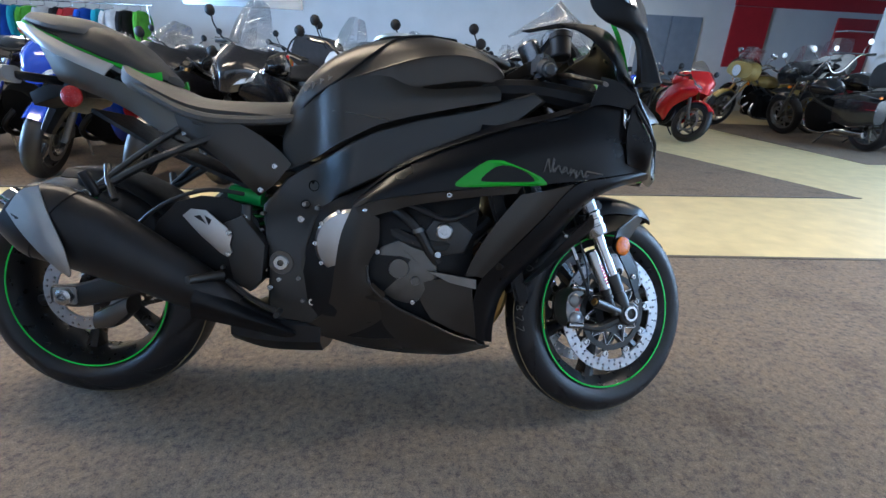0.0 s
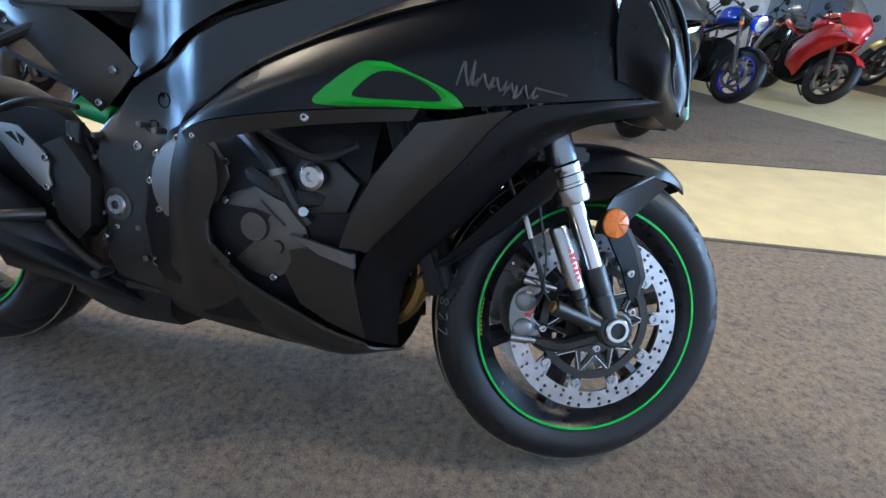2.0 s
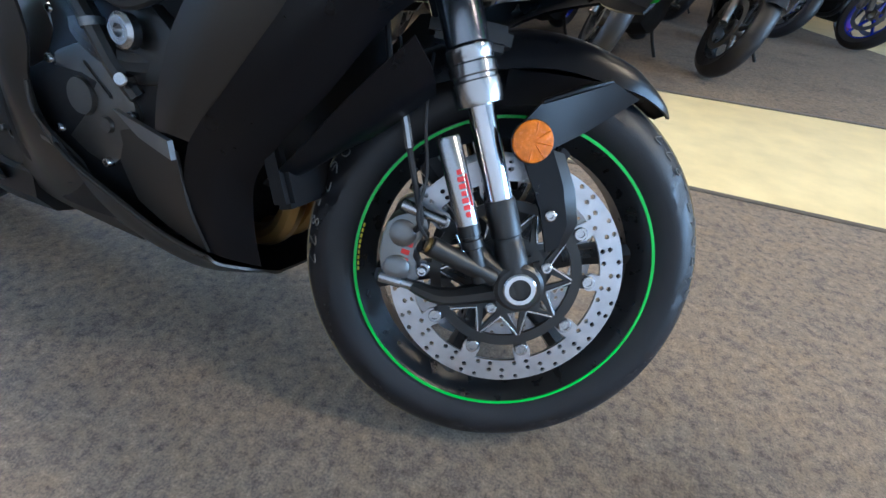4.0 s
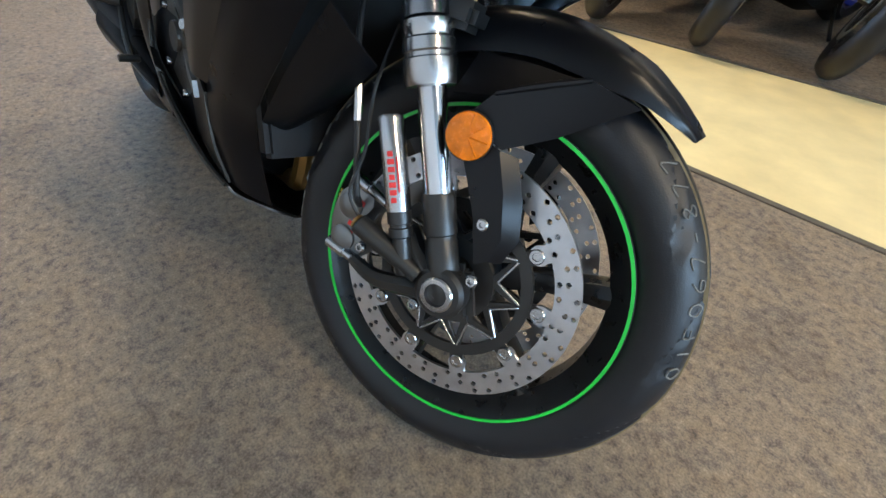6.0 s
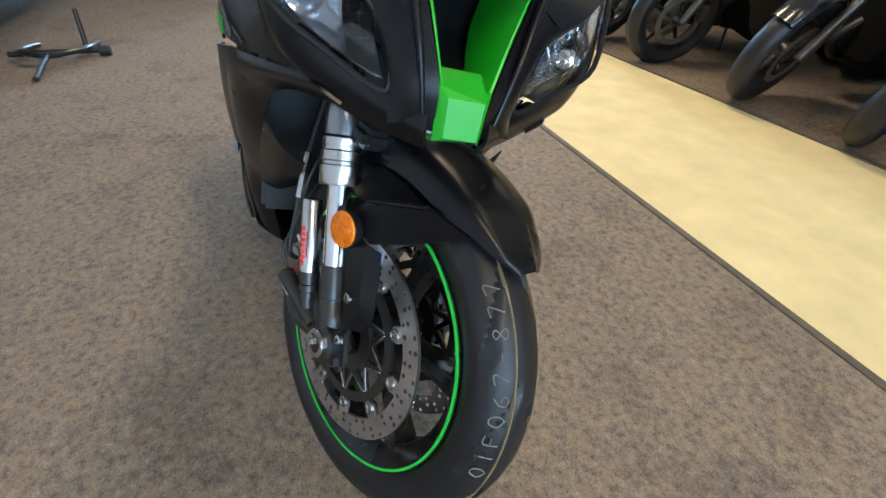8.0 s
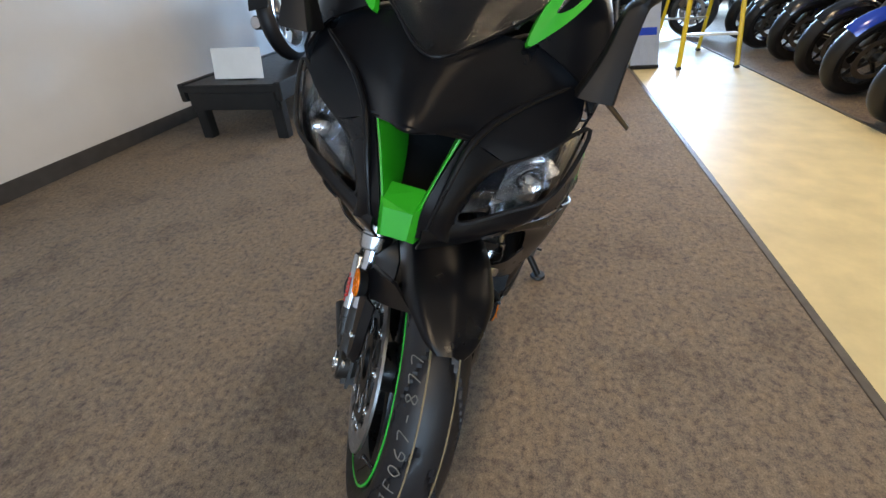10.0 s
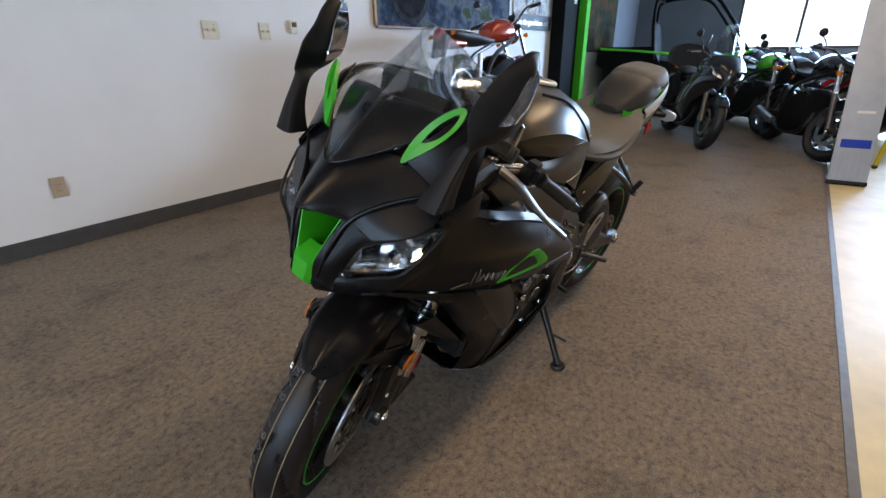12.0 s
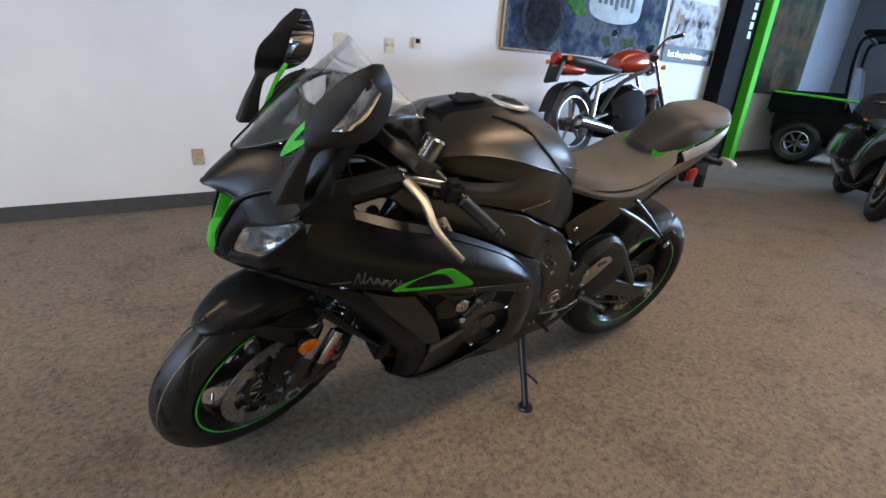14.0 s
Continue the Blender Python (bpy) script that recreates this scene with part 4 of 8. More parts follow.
    part("tail_light", loft([[(-0.12, -0.05, 0.975), (-0.12, 0.05, 0.975), (-0.13, 0.045, 0.995), (-0.13, -0.045, 0.995)], [(-0.15, -0.04, 0.985), (-0.15, 0.04, 0.985), (-0.155, 0.035, 1.003), (-0.155, -0.035, 1.003)]], 2, 3), REDLENS, bike)
    part("plate_bracket", prism([(-0.10, 0.83), (-0.05, 0.855), (0.0, 0.85), (-0.02, 0.825), (-0.09, 0.80)], -0.09, 0.09, 0.004), PLASTIC, bike)


def knee_bend(x, z):
    """How far the frame beam draws in towards the seat, above the pivot plates."""
    k = min(max((z - 0.50) / 0.12, 0), 1)
    d = min(max((0.745 - x) / 0.12, 0), 1)
    return 0.046 * d * d * (3 - 2 * d) * k * k * (3 - 2 * k)


def hero_frame_engine():
    for s in (-1, 1):
        spar = prism([(0.505, 0.575), (0.560, 0.645), (0.593, 0.667), (0.668, 0.706), (0.788, 0.768), (0.903, 0.803), (1.036, 0.831), (1.12, 0.858), (1.17, 0.875), (1.20, 0.855), (1.12, 0.79), (0.95, 0.725), (0.80, 0.655), (0.70, 0.605), (0.645, 0.545), (0.625, 0.46), (0.640, 0.36), (0.660, 0.30), (0.640, 0.275), (0.545, 0.285), (0.525, 0.33), (0.530, 0.43), (0.520, 0.50)], s * 0.128, s * 0.168, 0.012, 0, None, 3)
        for k in range(14):
            bmesh.ops.bisect_plane(spar, geom=spar.verts[:] + spar.edges[:] + spar.faces[:], plane_co=(0.52 + 0.018 * k, 0, 0), plane_no=(1, 0, 0))
        for z in (0.50, 0.565, 0.60, 0.635, 0.66):
            bmesh.ops.bisect_plane(spar, geom=spar.verts[:] + spar.edges[:] + spar.faces[:], plane_co=(0, 0, z), plane_no=(0, 0, 1))
        for v in spar.verts:
            v.co.y -= s * knee_bend(v.co.x, v.co.z)
        fr = part("frame_spar", spar, FRAME, bike, "matte black aluminium frame beam")
        # frame holes are shallow discs, their shade put into the colour
        bm = bmesh.new()
        for x, z, r in ((0.632, 0.628, 0.0135), (0.614, 0.580, 0.0115)):
            slope = (knee_bend(x - 0.01, z) - knee_bend(x + 0.01, z)) / 0.02
            tilt = (knee_bend(x, z + 0.01) - knee_bend(x, z - 0.01)) / 0.02
            turned([(-0.004, r), (0.003, r * 1.05), (0.003, r * 0.92), (0.0005, r * 0.85)], (x, s * (0.168 - knee_bend(x, z)), z), (-slope, s, tilt), 20, bm)
        part("frame_hole", bm, HOLLOW_SHADE, fr, "near-black disc painted as a shaded frame hole")
        part("pivot_nut", turned([(0, 0.020), (0.008, 0.020), (0.011, 0.017), (0.011, 0.008), (0.004, 0.007)], (0.562, s * 0.166, 0.434), (0, s, 0), 24), STEEL, fr, "bright swingarm pivot nut")
        part("pivot_ring", turned([(0, 0.031), (0.005, 0.029), (0.005, 0.020)], (0.562, s * 0.166, 0.434), (0, s, 0), 28), DARKMETAL, fr)
        bm = bolt((0.612, s * 0.167, 0.545), (0, s, 0), 0.009, 0.005)
        bolt((0.640, s * 0.166, 0.335), (0, s, 0), 0.011, 0.008, bm)
        bolt((0.555, s * 0.166, 0.39), (0, s, 0), 0.007, 0.006, bm)
        part("frame_bolt", bm, STEEL, fr)
        # inner side sheet between tank and frame
        part("tank_cover", surf([[(0.552, s * 0.086, 0.778), (0.60, s * 0.112, 0.830), (0.64, s * 0.128, 0.852), (0.68, s * 0.150, 0.872), (0.72, s * 0.162, 0.886), (0.80, s * 0.169, 0.896), (0.86, s * 0.166, 0.885), (0.92, s * 0.163, 0.872), (1.0, s * 0.158, 0.878), (1.08, s * 0.150, 0.888)],
                                 [(0.545, s * 0.100, 0.735), (0.60, s * 0.117, 0.765), (0.64, s * 0.129, 0.785), (0.68, s * 0.151, 0.805), (0.72, s * 0.166, 0.818), (0.80, s * 0.175, 0.835), (0.86, s * 0.177, 0.845), (0.92, s * 0.176, 0.848), (1.0, s * 0.172, 0.858), (1.09, s * 0.160, 0.872)],
                                 [(0.555, s * 0.108, 0.664), (0.60, s * 0.120, 0.680), (0.64, s * 0.131, 0.700), (0.68, s * 0.152, 0.722), (0.72, s * 0.165, 0.744), (0.80, s * 0.172, 0.782), (0.86, s * 0.174, 0.800), (0.92, s * 0.174, 0.814), (1.0, s * 0.172, 0.832), (1.09, s * 0.163, 0.852)]], 5, 5, 0.005), GRAPHITE, bike, "matte graphite side cover below the tank")
    # engine
    eng = part("engine", loft([[(0.58, -0.12, 0.30), (0.58, 0.12, 0.30), (0.58, 0.12, 0.52), (0.58, -0.12, 0.52)],
                               [(0.70, -0.165, 0.25), (0.70, 0.165, 0.25), (0.70, 0.15, 0.60), (0.70, -0.15, 0.60)],
                               [(0.90, -0.165, 0.25), (0.90, 0.165, 0.25), (0.92, 0.15, 0.68), (0.92, -0.15, 0.68)],
                               [(1.02, -0.14, 0.28), (1.02, 0.14, 0.28), (1.06, 0.14, 0.66), (1.06, -0.14, 0.66)]], 4, 4), PLASTIC, bike, "dark engine block")
    part("cylinder_fins", block((0.16, 0.31, 0.16), Matrix.Translation((0.93, 0, 0.56)) @ Matrix.Rotation(radians(22), 4, "Y"), 0.01), FRAME, eng)
    part("radiator", block((0.035, 0.36, 0.30), Matrix.Translation((1.13, 0, 0.50)) @ Matrix.Rotation(radians(-18), 4, "Y"), 0.008), PLASTIC, bike, "black curved radiator")
    # clutch cover (right, silver) and round cover (dark)
    part("clutch_cover", turned([(0, 0.086), (0.022, 0.086), (0.032, 0.078), (0.037, 0.055), (0.039, 0.02)], (0.735, -0.160, 0.490), (0, -1, 0), 40), ALU, eng, "silver round clutch cover")
    bm = bmesh.new()
    for i in range(10):
        a = 2 * math.pi * i / 10
        bolt((0.735 + 0.083 * math.cos(a), -0.184, 0.490 + 0.083 * math.sin(a)), (0, -1, 0), 0.007, 0.008, bm)
    part("clutch_bolt", bm, STEEL, eng)
    def cover_outline(cx, cz, r):
        return [(cx + r * k * math.cos(a), cz + r * k * math.sin(a)) for k, a in [(1.0 + 0.10 * (i % 3 == 0), 2 * math.pi * i / 15) for i in range(15)]]
    for s, cx, cz, r in ((-1, 0.872, 0.430, 0.078), (1, 0.858, 0.425, 0.080)):
        cov = part("engine_cover", prism(cover_outline(cx, cz, r), s * 0.150, s * 0.198, 0.008, 2), DARKMETAL, eng, "dark grey bolted engine cover")
        bm = turned([(0, 0.026), (0.007, 0.024), (0.007, 0.012)], (cx - 0.012, s * 0.197, cz + 0.008), (0, s, 0), 24)
        turned([(0, 0.012), (0.006, 0.010), (0.006, 0.005)], (cx + 0.03, s * 0.197, cz - 0.022), (0, s, 0), 20, bm)
        block((0.06, 0.006, 0.006), Matrix.Translation((cx + 0.02, s * 0.198, cz + 0.035)) @ Matrix.Rotation(0.7, 4, "Y"), 0.002, bm)
        part("cover_boss", bm, DARKMETAL, cov)
        bm = bmesh.new()
        for i in range(0, 15, 3):
            a = 2 * math.pi * i / 15
            bolt((cx + r * 1.02 * math.cos(a), s * 0.196, cz + r * 1.02 * math.sin(a)), (0, s, 0), 0.0075, 0.009, bm)
        part("cover_screw", bm, STEEL, cov)
    for s in (-1, 1):
        part("upper_hose", tube([(0.79, s * 0.150, 0.600), (0.86, s * 0.196, 0.575), (0.905, s * 0.205, 0.535), (0.93, s * 0.20, 0.490), (0.955, s * 0.19, 0.455)], 0.013, 10, 5), FRAME, eng)
        part("wire_loom", tube([(0.84, s * 0.190, 0.615), (0.90, s * 0.212, 0.590), (0.975, s * 0.214, 0.565), (1.04, s * 0.206, 0.59)], 0.007, 8, 5), CABLE, eng)
        part("hose_clip", turned([(-0.005, 0.0148), (0.005, 0.0148)], (0.905, s * 0.205, 0.535), (0.3, 0, -0.9), 16), CASTGREY, eng)
        part("plug_cap", rod((0.945, s * 0.185, 0.470), (0.955, s * 0.215, 0.478), 0.011, 0.009, 14), STEEL, eng)
        bm = tube([(0.80, s * 0.15, 0.55), (0.87, s * 0.185, 0.515), (0.95, s * 0.185, 0.495), (1.03, s * 0.16, 0.52), (1.08, s * 0.13, 0.56)], 0.018, 10, 5)
        part("coolant_hose", bm, CABLE, eng)
        part("mount_bolt", turned([(0, 0.021), (0.012, 0.021), (0.016, 0.016), (0.016, 0.008), (0.010, 0.008)], (0.968, s * 0.205, 0.535), (0, s, 0), 20), STEEL, eng)
        part("engine_bracket", prism([(0.90, 0.50), (0.94, 0.56), (0.99, 0.57), (1.04, 0.53), (1.02, 0.48), (0.95, 0.47)], s * 0.165, s * 0.195, 0.006), FRAME, eng)
    bm = bmesh.new()
    for i in range(4):
        y = -0.09 + 0.06 * i
        tube([(1.07, y, 0.46), (1.13, y, 0.38), (1.10, y * 0.9, 0.28), (1.0, y * 0.6, 0.235), (0.85, y * 0.4 - 0.02, 0.225)], 0.019, 10, 5, bm=bm)
    part("exhaust_header", bm, GOLD, bike, "bronze-toned steel exhaust headers")
    # sump box and link pipe below
    part("exhaust_box", loft([[(0.42, -0.125, 0.215), (0.42, 0.06, 0.215), (0.42, 0.06, 0.275), (0.42, -0.125, 0.275)], [(0.52, -0.14, 0.195), (0.52, 0.08, 0.195), (0.52, 0.08, 0.30), (0.52, -0.14, 0.30)], [(0.66, -0.14, 0.195), (0.66, 0.10, 0.195), (0.66, 0.10, 0.30), (0.66, -0.14, 0.30)]], 3, 4), MUFFLER, bike, "dark exhaust collector box")


def hero_fairing():
    for s in (-1, 1):
        up = [(0.748, 0.205, 0.598), (0.80, 0.212, 0.640), (0.86, 0.213, 0.686), (0.95, 0.213, 0.730), (1.045, 0.212, 0.766), (1.14, 0.212, 0.796), (1.23, 0.208, 0.822), (1.31, 0.200, 0.846), (1.385, 0.192, 0.842)]
        mid = [(0.752, 0.226, 0.592), (0.80, 0.238, 0.622), (0.87, 0.246, 0.650), (0.96, 0.252, 0.680), (1.05, 0.253, 0.704), (1.14, 0.248, 0.724), (1.24, 0.236, 0.742), (1.33, 0.214, 0.756), (1.43, 0.178, 0.748)]
        low = [(0.758, 0.236, 0.584), (0.80, 0.246, 0.603), (0.87, 0.254, 0.618), (0.97, 0.258, 0.634), (1.05, 0.255, 0.644), (1.14, 0.248, 0.652), (1.24, 0.234, 0.664), (1.35, 0.205, 0.682), (1.455, 0.150, 0.700)]
        sg = lambda L: [(x, s * y, z) for x, y, z in L]
        fair = part("side_fairing", surf([sg(up), sg(mid), sg(low)], 4, 6, 0.004), BLACKPAINT, bike, "matte black side fairing with a green-framed vent")
        # band below: graphite
        part("fairing_band", surf([sg([(x, y + 0.001, z - 0.002) for x, y, z in low[:6]]),
                                   sg([(0.775, 0.240, 0.560), (0.82, 0.244, 0.574), (0.89, 0.248, 0.596), (0.97, 0.252, 0.612), (1.05, 0.250, 0.624), (1.13, 0.246, 0.634)])], 4, 3, 0.004), GRAPHITE, fair)
        # upper lip: a lighter ridge along the top
        part("fairing_ridge", surf([sg([(0.752, 0.206, 0.603), (0.86, 0.211, 0.692), (1.045, 0.208, 0.776), (1.20, 0.200, 0.822), (1.30, 0.185, 0.853)]),
                                    sg([(0.750, 0.215, 0.597), (0.86, 0.222, 0.683), (1.045, 0.222, 0.763), (1.20, 0.218, 0.808), (1.30, 0.206, 0.842)])], 5, 2, 0.004), BLACKPAINT, fair)
        # vent: a raised green frame round a flat sheet, dark for the hollow's shade
        outer = [(0.984, 0.648), (1.010, 0.672), (1.050, 0.701), (1.075, 0.707), (1.115, 0.703), (1.165, 0.685), (1.195, 0.664), (1.188, 0.655), (1.10, 0.650), (1.02, 0.644)]
        inner = [(1.045, 0.660), (1.055, 0.675), (1.075, 0.690), (1.095, 0.694), (1.120, 0.690), (1.150, 0.679), (1.168, 0.667), (1.160, 0.662), (1.10, 0.659), (1.07, 0.658)]
        def yv(x):
            return 0.2535 - max(0, x - 1.05) * 0.10
        bm = bmesh.new()
        o = cr([(x, s * (yv(x) + 0.004), z) for x, z in outer], 4, True)
        o2 = cr([(x, s * (yv(x) - 0.006), z) for x, z in outer], 4, True)
        i1 = cr([(x, s * (yv(x) + 0.004), z) for x, z in inner], 4, True)
        i2 = cr([(x, s * (yv(x) - 0.004), z) for x, z in inner], 4, True)
        md = [(a + b) / 2 + Vector((0, s * 0.003, 0)) for a, b in zip(o, i1)]
        skin(bm, [o2, o, md, i1, i2], False, True)
        part("vent_frame", bm, GREEN, fair, "lime green vent frame")
        bm = bmesh.new()
        bm.faces.new([bm.verts.new(p) for p in cr([(x, s * (yv(x) - 0.0005), z) for x, z in inner], 4, True)])
        part("vent_mesh", bm, PLASTIC, fair, "flat dark sheet for the shade in the vent")
        # script lettering, as plain silver strokes
        bm = bmesh.new()
        for k, (x, z) in enumerate(((1.192, 0.700), (1.218, 0.694), (1.235, 0.691), (1.255, 0.686), (1.273, 0.685))):
            h = 0.030 if k == 0 else 0.016
            y = lambda u: s * (0.2480 - max(0, u - 1.19) * 0.19)
            line = [(x - 0.004, z - h * 0.5), (x + 0.004, z + h * 0.5), (x + 0.007, z + h * 0.1), (x + 0.012, z - h * 0.45), (x + 0.018, z + h * (0.6 if k == 0 else 0.35)), (x + 0.017, z - h * 0.4), (x + 0.024, z - h * 0.1)]
            if k == 3:
                line[4:] = [(x + 0.012, z + h * 0.4), (x + 0.010, z - 0.010), (x + 0.020, z)]
            if s > 0:
                line = [(2.476 - u, v) for u, v in line]
            tube([(u, y(u), v) for u, v in line], 0.0016, 6, 5, radii=[0.0009, 0.0021, 0.0014, 0.0020, 0.0012], bm=bm)
        tube([(1.292, s * 0.2265, 0.692), (1.335, s * 0.2145, 0.686)], 0.0018, 6, 2, bm=bm)
        part("fairing_script", bm, DARKMETAL, fair, "plain silver strokes of script lettering")
        part("fairing_screw", bolt((0.975, s * 0.254, 0.624), (0, s, 0), 0.007, 0.004, bolt((1.175, s * 0.244, 0.632), (0, s, 0), 0.006, 0.004, bolt((0.782, s * 0.241, 0.580), (0, s, 0), 0.005, 0.004))), STEEL, fair)
        # front duct: a graphite inner band and a black outer band that sweep down and back
        part("duct_inner", surf([sg([(1.140, 0.247, 0.632), (1.085, 0.245, 0.560), (1.045, 0.236, 0.490), (1.022, 0.226, 0.430)]),
                                 sg([(1.20, 0.250, 0.644), (1.15, 0.247, 0.575), (1.10, 0.240, 0.505), (1.05, 0.229, 0.432)]),
                                 sg([(1.265, 0.232, 0.660), (1.20, 0.232, 0.58), (1.13, 0.225, 0.500), (1.065, 0.216, 0.425)])], 5, 5, 0.004), GRAPHITE, bike, "graphite inner band of the side duct")
        part("duct_outer", surf([sg([(1.46, 0.150, 0.698), (1.36, 0.206, 0.680), (1.268, 0.234, 0.657), (1.20, 0.234, 0.578), (1.13, 0.227, 0.498), (1.062, 0.216, 0.420), (1.045, 0.205, 0.335), (1.05, 0.185, 0.262)]),
                                 sg([(1.475, 0.140, 0.692), (1.38, 0.196, 0.668), (1.30, 0.220, 0.630), (1.225, 0.222, 0.552), (1.155, 0.214, 0.470), (1.095, 0.203, 0.395), (1.08, 0.188, 0.315), (1.08, 0.168, 0.250)]),
                                 sg([(1.485, 0.115, 0.680), (1.385, 0.160, 0.655), (1.31, 0.180, 0.610), (1.235, 0.185, 0.515), (1.16, 0.180, 0.43), (1.122, 0.168, 0.375), (1.108, 0.150, 0.30), (1.108, 0.135, 0.235)])], 5, 5, 0.004), BLACKPAINT, bike, "black outer band of the side duct")
        # belly: rear upright, sweep and lower triangle
        belly = part("belly_fairing", surf([sg([(0.752, 0.232, 0.590), (0.722, 0.222, 0.52), (0.706, 0.212, 0.44), (0.692, 0.196, 0.36), (0.67, 0.178, 0.31), (0.608, 0.156, 0.262)]),
                                            sg([(0.785, 0.243, 0.580), (0.765, 0.236, 0.51), (0.750, 0.228, 0.435), (0.745, 0.213, 0.36), (0.74, 0.190, 0.29), (0.70, 0.158, 0.232)]),
                                            sg([(0.815, 0.238, 0.560), (0.812, 0.228, 0.50), (0.788, 0.220, 0.445), (0.800, 0.216, 0.388), (0.845, 0.196, 0.330), (0.87, 0.140, 0.205)])], 5, 5, 0.004), GRAPHITE, bike, "graphite belly fairing")
        part("belly_sweep", surf([sg([(0.790, 0.219, 0.400), (0.845, 0.221, 0.352), (0.92, 0.216, 0.315), (1.00, 0.204, 0.275), (1.06, 0.19, 0.255)]),
                                  sg([(0.800, 0.216, 0.385), (0.85, 0.214, 0.335), (0.92, 0.206, 0.296), (1.00, 0.194, 0.255), (1.07, 0.178, 0.240)]),
                                  sg([(0.80, 0.170, 0.27), (0.86, 0.165, 0.24), (0.93, 0.160, 0.218), (1.01, 0.150, 0.205), (1.10, 0.132, 0.222)]),
                                  sg([(0.72, 0.11, 0.205), (0.82, 0.105, 0.190), (0.92, 0.10, 0.182), (1.01, 0.095, 0.180), (1.11, 0.09, 0.205)])], 5, 4, 0.004), GRAPHITE, belly)
        part("belly_edge", tube(sg([(0.786, 0.221, 0.445), (0.792, 0.2215, 0.400), (0.846, 0.2225, 0.352), (0.92, 0.2175, 0.315), (1.00, 0.2055, 0.275), (1.055, 0.192, 0.256)]), 0.0035, 8, 5), GRAPHITE, belly)
        part("belly_corner", surf([sg([(0.90, 0.196, 0.395), (0.96, 0.202, 0.415), (1.04, 0.214, 0.405)]), sg([(0.92, 0.196, 0.35), (0.98, 0.202, 0.345), (1.05, 0.208, 0.33)]), sg([(0.945, 0.198, 0.312), (1.0, 0.196, 0.285), (1.06, 0.188, 0.262)])], 5, 4, 0.004), GRAPHITE, belly)
        part("belly_fin", facets(sg([(0.930, 0.210, 0.436), (1.048, 0.232, 0.424), (1.050, 0.230, 0.400), (0.985, 0.220, 0.412)]), [(0, 1, 2, 3)], 0.007), CASTGREY, belly, "bare metal fin", 20)
        part("duct_lip", surf([sg([(1.330, 0.185, 0.590), (1.262, 0.188, 0.515), (1.190, 0.184, 0.430), (1.140, 0.172, 0.382)]), sg([(1.345, 0.160, 0.560), (1.280, 0.160, 0.490), (1.200, 0.155, 0.415), (1.138, 0.146, 0.372)]), sg([(1.34, 0.128, 0.535), (1.275, 0.125, 0.475), (1.200, 0.120, 0.425), (1.135, 0.115, 0.385)])], 5, 4, 0.003), BLACKPAINT, belly)
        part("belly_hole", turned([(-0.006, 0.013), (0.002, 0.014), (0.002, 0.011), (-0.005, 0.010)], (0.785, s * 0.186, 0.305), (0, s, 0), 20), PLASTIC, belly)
    part("belly_pan", surf([[(0.62, -0.13, 0.245), (0.76, -0.11, 0.197), (0.95, -0.10, 0.180), (1.10, -0.09, 0.200)], [(0.62, 0, 0.235), (0.76, 0, 0.188), (0.95, 0, 0.172), (1.10, 0, 0.192)], [(0.62, 0.13, 0.245), (0.76, 0.11, 0.197), (0.95, 0.10, 0.180), (1.10, 0.09, 0.200)]], 5, 4, 0.004), PLASTIC, bike, "black belly pan")


